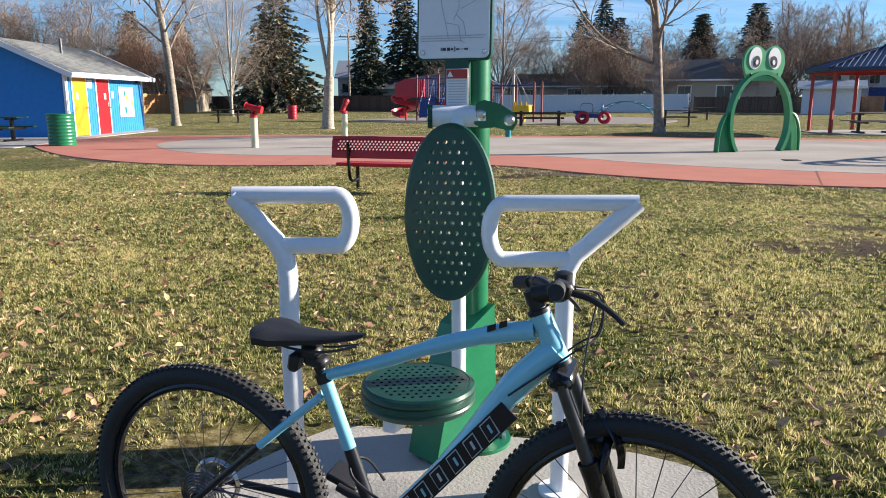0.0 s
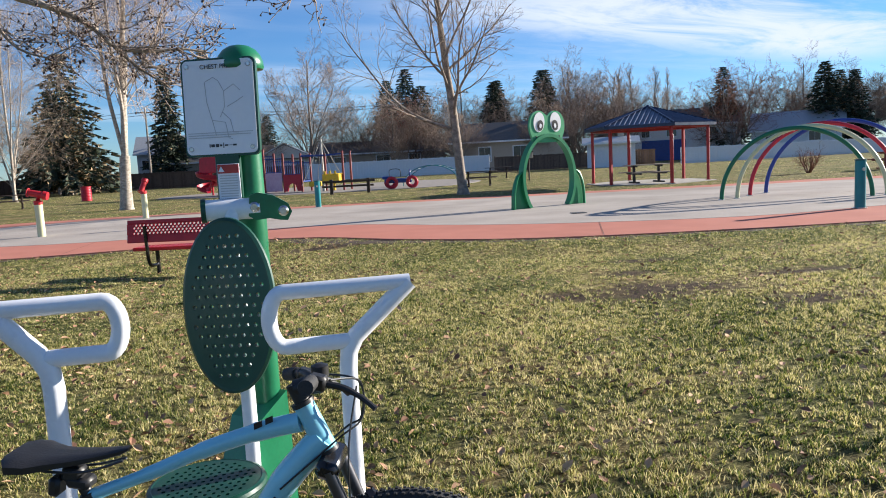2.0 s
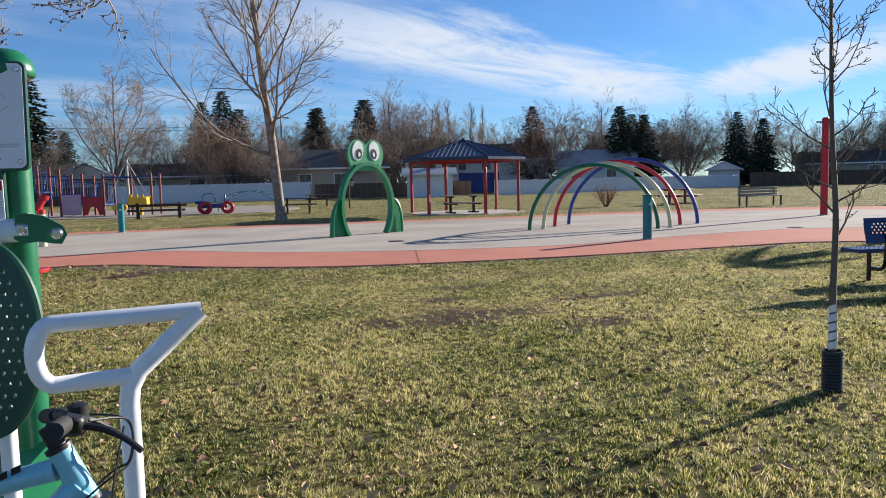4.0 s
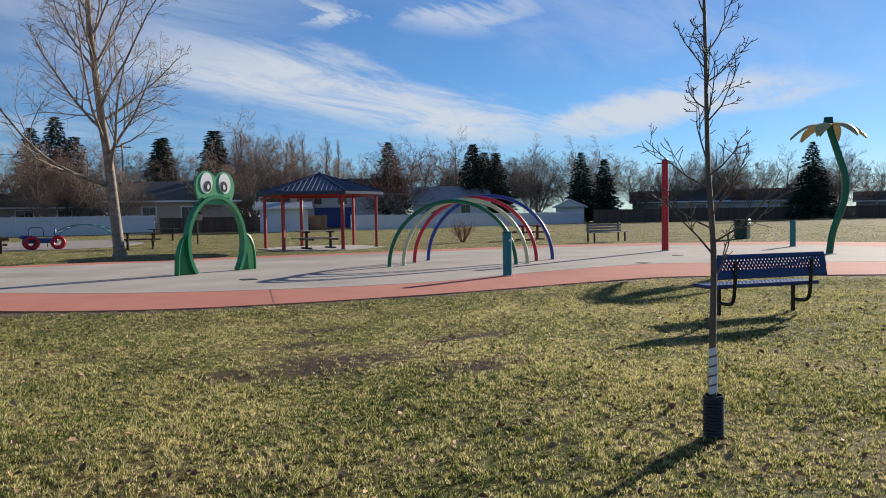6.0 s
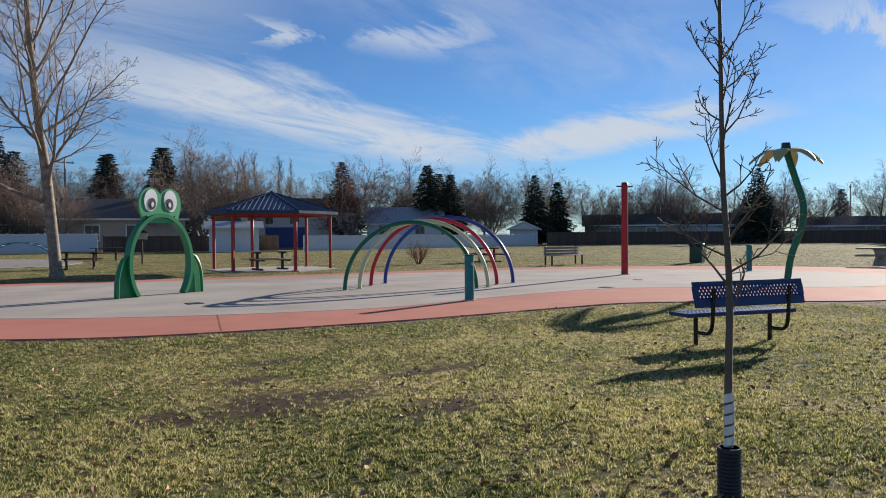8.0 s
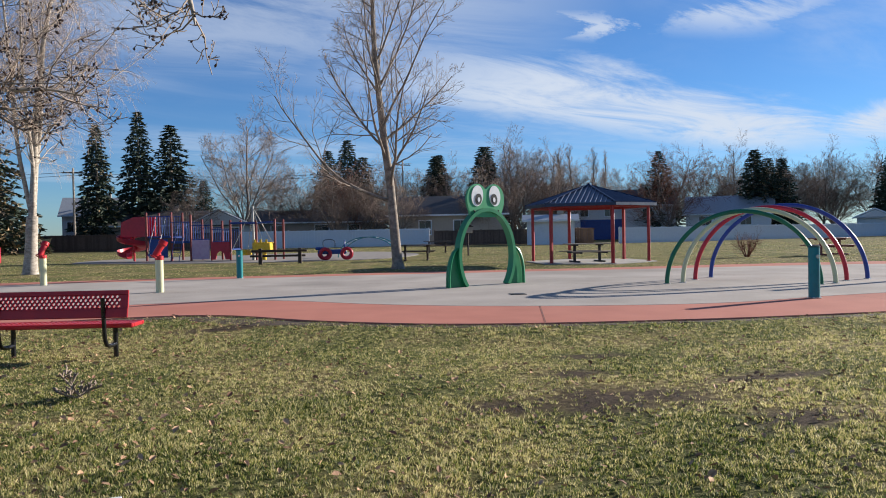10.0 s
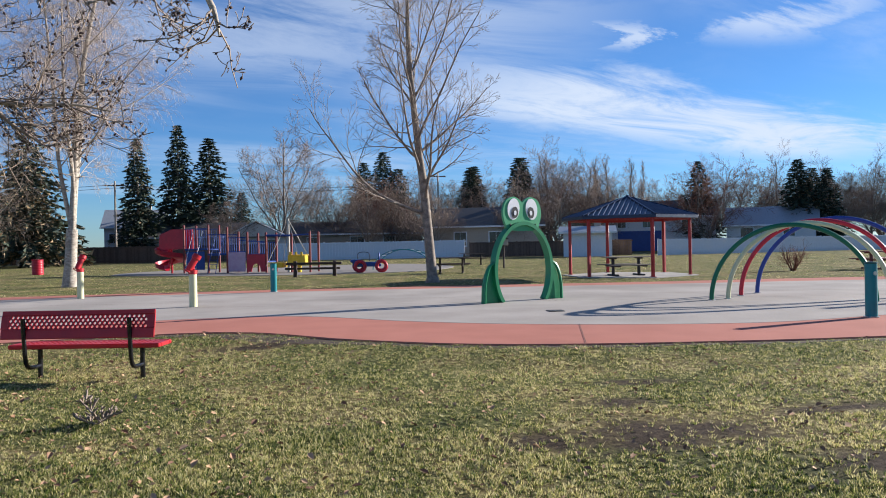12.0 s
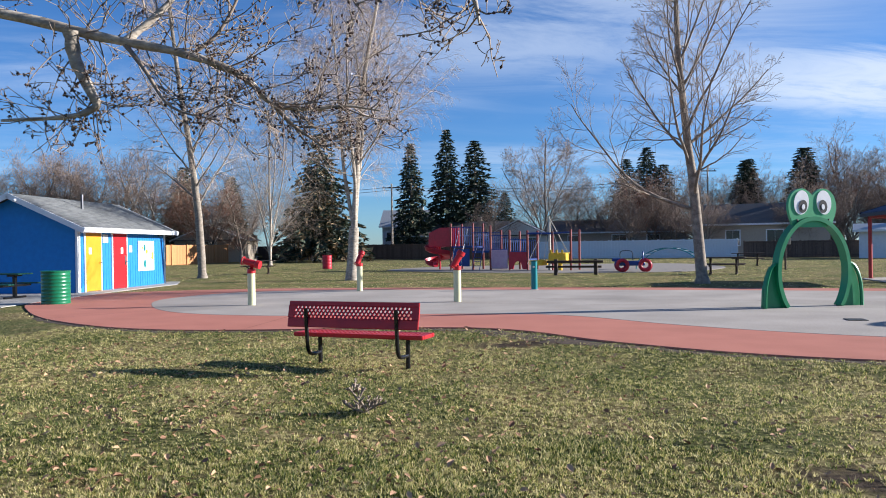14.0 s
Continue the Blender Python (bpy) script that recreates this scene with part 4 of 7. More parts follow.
# ---- shed ----
def shed():
    """Its long wall with the doors runs from the corner (-15.45, 24.9) away to (-16.35, 31.5); the gable faces the camera."""
    ax, ay, bx, by = -15.45, 24.95, -16.35, 31.45
    yaw = yaw_of(ax, ay, bx, by) - 90          # local y runs along the door wall, local -x into the shed
    b = thing("utility_shed", pose(ax, ay, 0.006, 0, 0, yaw), "bright blue utility shed with white trim and grey shingle roof", "shed")
    L, W, E, P = 6.55, 4.5, 2.32, 3.35
    # walls of vertical grooved boards
    n = 33
    for k in range(n):
        y0 = L * k / n
        part("board", B((0.03, L / n - 0.016, E), (-0.015, y0 + L / n / 2, E / 2), bevel=0.004), M_SHEDBLUE, b)
    part("door_wall", B((0.10, L, E), (-0.085, L / 2, E / 2), bevel=0), M_SHEDBLUE, b)
    gable = [(-W, 0), (0, 0), (0, E), (-W / 2, P - 0.06), (-W, E)]
    part("gable_wall", plate(gable, 0.12, m=pose(-0.0, 0.06, 0)), M_SHEDBLUE, b, smooth=False)
    part("gable_wall", plate(gable, 0.12, m=pose(-0.0, L - 0.06, 0)), M_SHEDBLUE, b, smooth=False)
    part("back_wall", B((0.12, L, E), (-W + 0.06, L / 2, E / 2), bevel=0), M_SHEDBLUE, b)
    for y in (0.0, L):
        part("corner_trim", B((0.045, 0.09, E), (0.012, y + (0.04 if y == 0 else -0.04), E / 2)), M_TRIM, b, "white corner board")
    part("corner_trim", B((0.09, 0.03, E), (-0.04, -0.016, E / 2)), M_TRIM, b, "white corner board")
    # roof: two slopes with courses of shingles
    over, ge = 0.42, 0.38
    slope = math.atan2(P - E, W / 2)
    for s in (1, -1):
        ex = over if s > 0 else -W - over
        ez = E - over * math.tan(slope) + 0.06
        ridge = Vector((-W / 2, 0, P + 0.06))
        eave = Vector((ex, 0, ez))
        d = ridge - eave
        bm = bmesh.new()
        nrm = Vector((-d.z, 0, d.x)).normalized() * (1 if s < 0 else -1)
        nrm = nrm if nrm.z > 0 else -nrm
        v = [bm.verts.new(p + Vector((0, y, 0)) + nrm * h) for h in (-0.06, 0) for p in (eave, ridge) for y in (-ge, L + ge)]
        for q in ((0, 1, 3, 2), (4, 6, 7, 5), (0, 4, 5, 1), (2, 3, 7, 6), (0, 2, 6, 4), (1, 5, 7, 3)):
            bm.faces.new([v[i] for i in q])
        roof = part("roof", bm, M_ROOFGREY, b, "weathered grey shingle roof", False)
        bm = bmesh.new()
        rnd = random.Random(4)
        courses = 20
        for c in range(courses):
            t0, t1 = c / courses, (c + 1.06) / courses
            y = -ge - rnd.random() * 0.3
            while y < L + ge:
                w = 0.30
                ya, yb = max(y, -ge), min(y + w - 0.012, L + ge)
                if yb > ya + 0.02:
                    lift = 0.014 + rnd.random() * 0.006
                    q = [bm.verts.new(eave + d * t + Vector((0, yy, 0)) + nrm * h) for t, yy, h in ((t0, ya, lift), (t0, yb, lift), (t1, yb, 0.004), (t1, ya, 0.004), (t0, ya, 0.001), (t0, yb, 0.001))]
                    bm.faces.new(q[:4])
                    bm.faces.new((q[4], q[5], q[1], q[0]))
                y += w
        tagged(part("shingles", bm, M_ROOFGREY, roof, smooth=False), kind="stuff")
        part("fascia", B((0.035, L + 2 * ge, 0.17), (ex + (0.02 if s > 0 else -0.02), L / 2, ez - 0.05)), M_TRIM, b, "white fascia board")
        for y in (-ge, L + ge):
            mid = (eave + ridge) / 2
            part("barge_board", B((d.length + 0.05, 0.035, 0.18), (mid.x, y, mid.z - 0.08), (0, -math.degrees(math.atan2(d.z, d.x)), 0)), M_TRIM, b, "white barge board")
    part("soffit", B((over, L, 0.02), (over / 2, L / 2, E - 0.12)), M_TRIM, b)
    for y0, w, colour, label in ((0.40, 0.98, M_DOORYELLOW, "yellow painted steel door"), (2.22, 1.0, M_DOORRED, "red painted steel door")):
        dr = part("door", B((0.045, w, 2.03), (0.03, y0 + w / 2, 1.03)), colour, b, label)
        for y, ww, z, hh in ((y0 - 0.035, 0.07, 1.04, 2.10), (y0 + w + 0.035, 0.07, 1.04, 2.10), (y0 + w / 2, w + 0.14, 2.085, 0.07)):
            part("door_frame", B((0.05, ww, hh), (0.02, y, z)), M_TRIM, dr, "white door frame")
        part("notice", B((0.006, 0.17, 0.23), (0.056, y0 + w * (0.25 if y0 < 1 else 0.62), 1.42), bevel=0), M_PAPER, dr, "white notice")
        part("door_knob", T([(0.05, y0 + w - 0.1, 1.0), (0.11, y0 + w - 0.1, 1.0)], [0.02, 0.032], 10), M_STEEL, dr, "steel door knob")
    part("pull_plate", B((0.012, 0.09, 0.36), (0.060, 3.10, 1.05)), M_STEEL, b, "steel pull plate")
    part("notice", B((0.02, 0.36, 0.30), (0.012, 1.74, 1.86)), M_PAPER, b, "white notice board")
    part("notice", B((0.02, 0.22, 0.26), (0.012, 3.58, 1.48)), M_PAPER, b, "small white notice")
    poster = part("poster", B((0.02, 1.35, 1.20), (0.014, 4.85, 1.20)), M_PAPER, b, "pale mural poster of coloured blots")
    rnd = random.Random(8)
    cols = (M_INKPALE, M_PLAYPINK, M_CREAM, M_PLAYYELLOW, M_INKPALE, M_TEAL)
    for k in range(16):
        y, z = 4.30 + rnd.random() * 1.1, 0.78 + rnd.random() * 0.85
        m = pose(0.028 + k * 0.0007, y, z, 0, 0, 90)
        part("blot", plate(ellipse(0, 0, 0.06 + rnd.random() * 0.12, 0.05 + rnd.random() * 0.12, 12), 0.004, m=m), cols[k % 6], poster, smooth=False)
    part("lamp", B((0.12, 0.22, 0.10), (0.07, 6.0, 2.05)), M_BLACK, b, "black wall lamp")
    part("camera_dome", T([(-W / 2 + 0.3, -ge - 0.02, 3.17), (-W / 2 + 0.3, -ge - 0.10, 3.14)], [0.06, 0.045], 10), M_WHITE, b, "white dome lamp at the gable peak")
    part("vent_pipe", T([(-W / 2 + 0.9, 2.6, 3.0), (-W / 2 + 0.9, 2.6, 3.55)], 0.05, 8), M_DARKSTEEL, b, "roof vent pipe")
    return b


shed()


# ---- playground ----
chips = tagged(new("pavement_playground", mesh(slab([(p.x, p.y) for p in spline([(-11, 47, 0), (-9, 44.6, 0), (-3, 41.3, 0), (3, 40.6, 0), (7, 43, 0), (9, 50, 0), (6, 58, 0), (-4, 56, 0), (-10, 52, 0)], 5, True)], 0.012, -0.05), "pavement_playground", M_BARKCHIP, False)), "grey wood chip bed under the playground", "wood chips", kind="structure")


def play_tower():
    b = thing("play_structure", pose(-7.0, 46.9, 0.012, 0, 0, -21), "playground climber with red spiral slide and blue platforms", "playground")
    posts = [(0, 0, 2.72), (1.5, 0.1, 2.72), (0, 1.3, 2.72), (1.5, 1.3, 2.72), (2.75, 0, 2.55), (4.0, 0, 2.25), (5.15, 0, 2.2), (2.75, 1.3, 2.3), (4.0, 1.3, 2.2), (5.15, 1.3, 2.2), (6.65, 0.1, 2.15), (7.75, 0.1, 2.2), (7.75, 1.3, 2.2)]
    for x, y, h in posts:
        p = part("post", T([(x, y, 0), (x, y, h)], 0.065, 12), M_PLAYBROWN, b)
        part("cap", T([(x, y, h), (x, y, h + 0.06)], [0.075, 0.04], 12), M_PLAYBROWN, p)
    for x0, x1, z in ((0, 1.5, 1.35), (1.5, 2.75, 1.05), (2.75, 4.0, 0.75), (4.0, 5.15, 0.6)):
        part("deck", B((x1 - x0, 1.3, 0.07), ((x0 + x1) / 2, 0.65, z)), M_PLAYBLUE, b, "blue platform deck")
    for x0, x1, z0, z1, y in ((0, 1.5, 1.40, 2.55, 0.0), (1.5, 2.75, 1.10, 2.2, 0.0), (2.75, 4.0, 0.8, 1.85, 1.3), (4.0, 5.15, 1.05, 1.75, 0.0), (4.0, 5.15, 0.65, 1.7, 1.3), (0, 1.5, 1.4, 2.55, 1.3), (1.5, 2.75, 1.1, 2.2, 1.3), (2.75, 4.0, 1.2, 2.0, 0)):
        fence = part("railing", T([(x0, y, z1), (x1, y, z1)], 0.022, 8), M_PLAYBLUE, b, "blue barrier of upright bars")
        part("rail", T([(x0, y, z0), (x1, y, z0)], 0.022, 8), M_PLAYBLUE, fence)
        for k in range(1, 9):
            x = x0 + (x1 - x0) * k / 9
            part("bar", T([(x, y, z0), (x, y, z1)], 0.013, 6), M_PLAYBLUE, fence)
    part("wall_panel", B((1.15, 0.05, 1.05), (0.75, -0.03, 0.72), bevel=0.01), M_PLAYBLUE, b, "dark blue panel under the deck")
    part("panel", B((1.08, 0.05, 1.10), (3.37, -0.06, 0.62), bevel=0.03), M_PLAYPINK, b, "faded pink activity panel")
    # red panel with an arched hole
    out = [(-0.56, 0), (-0.30, 0)] + [(0.24 * math.cos(t) * -1 + 0.0, 0.22 + 0.24 * math.sin(t)) for t in np.linspace(0.15, math.pi - 0.15, 9)] + [(0.30, 0), (0.56, 0), (0.56, 0.98), (-0.56, 0.98)]
    part("panel", plate(out, 0.05, m=pose(4.57, -0.06, 0.05)), M_PLAYRED, b, "red panel with an arched crawl hole", False)
    # spiral slide
    bm = bmesh.new()
    pts = []
    for i in range(46):
        t = i / 45
        a = radians(95 + 540 * t)
        pts.append((Vector((-1.0 + 0.55 * math.cos(a), 0.3 + 0.55 * math.sin(a), 1.45 - 1.22 * t)), a))
    prof = [(-0.36, 0.26), (-0.32, 0.06), (-0.18, -0.02), (0.18, -0.02), (0.32, 0.06), (0.36, 0.26), (0.40, 0.26), (0.35, 0.02), (0.19, -0.07), (-0.19, -0.07), (-0.35, 0.02), (-0.40, 0.26)]
    prev = None
    for p, a in pts:
        ring = [bm.verts.new(p + Vector((math.cos(a) * u, math.sin(a) * u, w))) for u, w in prof]
        if prev:
            for k in range(len(prof)):
                bm.faces.new((prev[k], prev[(k + 1) % len(prof)], ring[(k + 1) % len(prof)], ring[k]))
        prev = ring
    part("slide_chute", bm, M_PLAYRED, b, "red plastic spiral slide chute")
    part("slide_post", T([(-1.0, 0.3, 0), (-1.0, 0.3, 2.0)], 0.06, 10), M_PLAYRED, b)
    out = [(-1.62, 1.40), (0.0, 1.40), (0.0, 2.55), (-0.75, 2.55), (-1.55, 2.25)]
    part("slide_hood", plate(out, 0.06, m=pose(0, -0.02, 0)), M_PLAYRED, b, "red slide hood", False)
    part("slide_hood", plate(out, 0.06, m=pose(0, 0.95, 0)), M_PLAYRED, b, "red slide hood", False)
    # climbing arches and ladder
    for s in (0, 0.5):
        part("ladder_side", T(spline([(2.0 + s, -0.9, 0), (2.0 + s, -0.6, 0.8), (2.0 + s, -0.2, 1.6), (2.0 + s, 0, 2.1)], 5), 0.02, 8), M_PLAYBLUE, b)
    for k in range(5):
        part("rung", T([(2.0, -0.85 + 0.15 * k, 0.25 + 0.25 * k), (2.5, -0.85 + 0.15 * k, 0.25 + 0.25 * k)], 0.016, 6), M_PLAYBLUE, b)
    for x in (0.45, 1.05):
        part("climb_loop", T(spline([(x, -0.55, 0), (x + 0.04, -0.5, 0.9), (x + 0.08, -0.2, 1.7), (x + 0.14, 0, 2.4)], 5), 0.018, 8), M_STEEL, b)
    part("spring_seat", T([(1.1, -1.1, 0.32), (1.1, -1.1, 0.44)], 0.32, 16), M_PLAYBLUE, b, "round blue step")
    part("top_beam", T([(5.15, 0, 2.08), (6.65, 0.1, 2.05)], 0.06, 10), M_PLAYBLUE, b, "blue overhead beam")
    part("top_beam", T([(6.65, 0.1, 2.05), (7.75, 0.1, 2.1)], 0.05, 10), M_PLAYBLUE, b, "blue overhead beam")
    # mast with ropes over a yellow seat pod
    part("mast", T([(6.45, 0.15, 0), (6.45, 0.15, 3.0)], [0.09, 0.05], 10), M_ROPE, b, "pale mast")
    for dx, dy, z in ((-1.2, -0.4, 0.35), (-0.8, 0.9, 0.35), (1.25, 0.2, 0.55), (0.9, -0.5, 0.5), (1.0, 0.9, 0.5)):
        part("rope", T([(6.45, 0.15, 2.95), (6.45 + dx, 0.15 + dy, z)], 0.016, 5), M_ROPE, b)
    part("pod", B((1.05, 0.9, 0.52), (7.15, 0.0, 0.72), bevel=0.06), M_PLAYYELLOW, b, "yellow plastic boat pod")
    part("pod", B((0.55, 0.7, 0.30), (6.0, 0.0, 0.42), bevel=0.05), M_PLAYYELLOW, b, "yellow plastic boat bow")
    for k in range(3):
        part("pod_rib", B((0.12, 0.05, 0.24), (6.82 + 0.33 * k, -0.46, 1.02), bevel=0.015), M_PLAYYELLOW, b)
    part("pod_leg", T([(7.15, 0, 0), (7.15, 0, 0.5)], 0.12, 10), M_PLAYYELLOW, b)
    return b


play_tower()


def tyre_car():
    b = thing("tyre_car", pose(2.95, 41.5, 0.012, 0, 0, -3), "blue play car with four red painted tyres", "playground")
    part("body", B((1.5, 0.75, 0.24), (0.35, 0.4, 0.42), bevel=0.04), M_PLAYBLUE, b)
    part("seat_back", B((0.08, 0.7, 0.5), (1.0, 0.4, 0.78), bevel=0.03), M_PLAYBLUE, b)
    part("hood", B((0.55, 0.6, 0.16), (-0.25, 0.4, 0.60), bevel=0.04), M_PLAYBLUE, b)
    part("frame_loop", T(spline([(-0.1, 0.1, 0.6), (-0.08, 0.1, 1.02), (0.45, 0.1, 1.02), (0.5, 0.1, 0.6)], 5), 0.02, 8), M_DARKSTEEL, b)
    for x, y in ((0, -0.06), (1.12, -0.06), (-0.1, 0.85), (1.1, 0.85)):
        w = part("wheel", T([(x + 0.245 * math.cos(a), y, 0.325 + 0.245 * math.sin(a)) for a in np.linspace(0, math.tau, 28, endpoint=False)], 0.085, 12, True), M_PLAYRED, b, "red painted tyre")
        part("tread", T([(x + 0.325 * math.cos(a), y, 0.325 + 0.325 * math.sin(a)) for a in np.linspace(0, math.tau, 28, endpoint=False)], 0.022, 6, True), M_PLAYRED, w)
    part("axle", T([(0, 0, 0.325), (0, 0.85, 0.325)], 0.03, 8), M_DARKSTEEL, b)
    return b


tyre_car()


def dome_climber():
    b = thing("arch_climber", pose(5.6, 45.5, 0.012, 0, 0, -16), "pale blue metal arched ladder climber", "playground")
    for y in (-0.7, 0.7):
        part("side_rail", T([(-1.7 * math.cos(t), y, 1.15 * math.sin(t)) for t in np.linspace(0, math.pi, 25)], 0.026, 8), M_TEAL, b)
    for t in np.linspace(0.25, math.pi - 0.25, 11):
        part("rung", T([(-1.7 * math.cos(t), -0.7, 1.15 * math.sin(t)), (-1.7 * math.cos(t), 0.7, 1.15 * math.sin(t))], 0.018, 6), M_STEEL, b)
    return b


dome_climber()


def small_sign(x, y, h):
    b = thing("sign_post", pose(x, y, 0, 0, 0, 12), "small brown notice box on a dark post", "sign")
    part("post", T([(0, 0, 0), (0, 0, h)], 0.05, 8), M_WOODDARK, b)
    part("box", B((0.5, 0.16, 0.34), (0, 0, h - 0.1), bevel=0.01), M_STUCCOT, b)
    part("roof", plate([(-0.32, 0), (0.32, 0), (0, 0.18)], 0.24, m=pose(0, 0, h + 0.07)), M_WOODDARK, b, smooth=False)


small_sign(11.0, 43.2, 1.55)


# ---- trees ----
TWIG_MIN = 0.0028


class Wood:
    def __init__(self):
        self.v, self.f = [], []

    def tube(self, pts, radii, sides):
        base = len(self.v)
        n = len(pts)
        up = None
        for i in range(n):
            d = (pts[min(i + 1, n - 1)] - pts[max(i - 1, 0)])
            if d.length < 1e-9:
                d = Vector((0, 0, 1))
            d.normalize()
            if up is None:
                up = d.orthogonal().normalized()
            s = d.cross(up)
            s = s.normalized() if s.length > 1e-6 else d.orthogonal().normalized()
            up = s.cross(d)
            for k in range(sides):
                a = k * math.tau / sides
                self.v.append(tuple(pts[i] + radii[i] * (math.cos(a) * s + math.sin(a) * up)))
        for i in range(n - 1):
            for k in range(sides):
                a, b = base + i * sides + k, base + i * sides + (k + 1) % sides
                self.f.append((a, b, b + sides, a + sides))
        return self

    def tri(self, a, b, c):
        i = len(self.v)
        self.v += [tuple(a), tuple(b), tuple(c)]
        self.f.append((i, i + 1, i + 2))

    def mesh(self, name, material, smooth=True):
        me = bpy.data.meshes.new(name)
        me.from_pydata(self.v, [], self.f)
        me.materials.append(material)
        if smooth:
            me.polygons.foreach_set("use_smooth", [True] * len(me.polygons))
        me.update()
        return me


def turned(d, angle, rnd):
    """d bent by an angle to a random side."""
    o = d.orthogonal().normalized()
    o = Matrix.Rotation(rnd.random() * math.tau, 3, d) @ o
    return (d * math.cos(angle) + o * math.sin(angle)).normalized()


def limb(wood, twig, rnd, p, d, length, r, level, spec):
    """One branch with its side branches. spec: per level (count, spread, ratio, lift, wobble)."""
    count, spread, ratio, lift, wobble = spec[min(level, len(spec) - 1)][:5]
    steps = max(STEP_MIN, min(14, int(length / (0.45 if level < 2 else 0.22))))
    pts, radii, dirs = [p.copy()], [r], [d.copy()]
    tip = 0.25 if level else 0.30
    for i in range(steps):
        d = (d + Vector((rnd.gauss(0, wobble), rnd.gauss(0, wobble), rnd.gauss(0, wobble) + lift / steps))).normalized()
        p = p + d * length / steps
        pts.append(p.copy())
        dirs.append(d.copy())
        radii.append(max(r * (1 - (1 - tip) * (i + 1) / steps), TWIG_MIN))
    sides = 9 if r > 0.09 else 6 if r > 0.035 else 4 if r > 0.014 else 3
    (wood if r > 0.02 else twig).tube(pts, radii, sides)
    if level >= len(spec) - 1:
        return
    first = spec[level][5] if len(spec[level]) > 5 else 0.2
    for k in range(count):
        t = first + (1 - first) * (k + rnd.random() * 0.8) / count
        i = min(int(t * steps), steps - 1)
        q = pts[i].lerp(pts[i + 1], t * steps - i) if t < 1 else pts[-1]
        c = turned(dirs[i], radians(spread) * (0.7 + 0.6 * rnd.random()), rnd)
        if level == 0 and c.z < 0.05:
            c.z = abs(c.z) * 0.5 + 0.1
            c.normalize()
        ln = length * ratio * (1.15 - 0.65 * t) * (0.7 + 0.6 * rnd.random())
        limb(wood, twig, rnd, q, c, ln, max(radii[i] * (0.55 if level else LIMB_SHARE), 0.003), level + 1, spec)


def bare_tree(name, m, seed, height, r, spec, bark, twigs, label, lean=(0, 0), fork=None, group=""):
    rnd = random.Random(seed)
    t = thing(name, m, label, "tree", group)
    wood, twig = Wood(), Wood()
    d = Vector((lean[0], lean[1], 1)).normalized()
    if fork:
        # a short trunk that divides into several ascending leaders
        n, at, spread, share = fork
        pts = [Vector((0, 0, -0.15)), Vector((0, 0, 0.08)), d * at * 0.35, d * at * 0.7, d * at]
        wood.tube(pts, [r * 1.65, r * 1.25, r * 1.02, r * 0.96, r * 0.92], 12)
        for k in range(n):
            a = math.tau * (k + 0.35 * rnd.random()) / n
            c = (d + Vector((math.cos(a), math.sin(a), 0)) * math.tan(radians(spread * (0.25 if k == 0 else 0.8 + 0.4 * rnd.random())))).normalized()
            limb(wood, twig, rnd, d * at * (1.0 if k == 0 else 0.80 + 0.20 * rnd.random()), c, (height - at) * (1.0 if k == 0 else share * (0.85 + 0.3 * rnd.random())), r * (0.66 if k == 0 else 0.40), 0, spec)
    else:
        wood.tube([Vector((0, 0, -0.15)), Vector((0, 0, 0.0)), d * 0.25], [r * 1.8, r * 1.35, r * 1.0], 12)
        limb(wood, twig, rnd, Vector((0, 0, 0)), d, height, r, 0, spec)
    for nm, w, mt in (("trunk", wood, bark), ("crown", twig, twigs)):
        ob = new(nm, w.mesh(nm, mt))
        ob.parent = t
    return t


LIMB_SHARE, STEP_MIN = 0.48, 3
# lawn trees beyond the pad
LIMB_SHARE, TWIG_MIN = 0.40, 0.0048
bare_tree("ash_tree", pose(5.38, 30.2, 0), 17, 11.0, 0.205, ((18, 46, 0.47, 0.10, 0.032, 0.22), (10, 42, 0.46, 0.66, 0.085, 0.18), (7, 42, 0.46, 0.42, 0.11, 0.15), (4, 42, 0.5, 0.25, 0.13), (0, 0, 0, 0.1, 0.12)),
          M_BARKGREY, M_TWIG, "tall bare tree with pale trunk and upswept grey-brown limbs", (-0.01, 0.0))
TWIG_MIN = 0.0028
LIMB_SHARE = 0.32
bare_tree("birch_tree", pose(-8.8, 33.9, 0), 21, 14.0, 0.23, ((18, 46, 0.40, 0.35, 0.035, 0.20), (9, 44, 0.48, 0.10, 0.08, 0.15), (8, 46, 0.50, -0.45, 0.10, 0.15), (5, 40, 0.6, -0.9, 0.10), (0, 0, 0, -0.6, 0.1)),
          M_BARKWHITE, M_BIRCHTWIG, "pale-barked bare birch forking low into slender stems", (0.05, 0.02), (4, 2.3, 11, 0.85), "birches")
bare_tree("birch_tree", pose(-17.7, 36.8, 0), 33, 14.5, 0.21, ((24, 46, 0.30, 0.30, 0.022, 0.24), (9, 44, 0.46, 0.10, 0.08, 0.15), (8, 46, 0.50, -0.45, 0.10, 0.15), (6, 40, 0.6, -0.9, 0.10), (0, 0, 0, -0.6, 0.1)),
          M_BARKBASE, M_BIRCHTWIG, "grey-barked bare birch with fine drooping twigs", (0.005, 0.0), None, "birches")
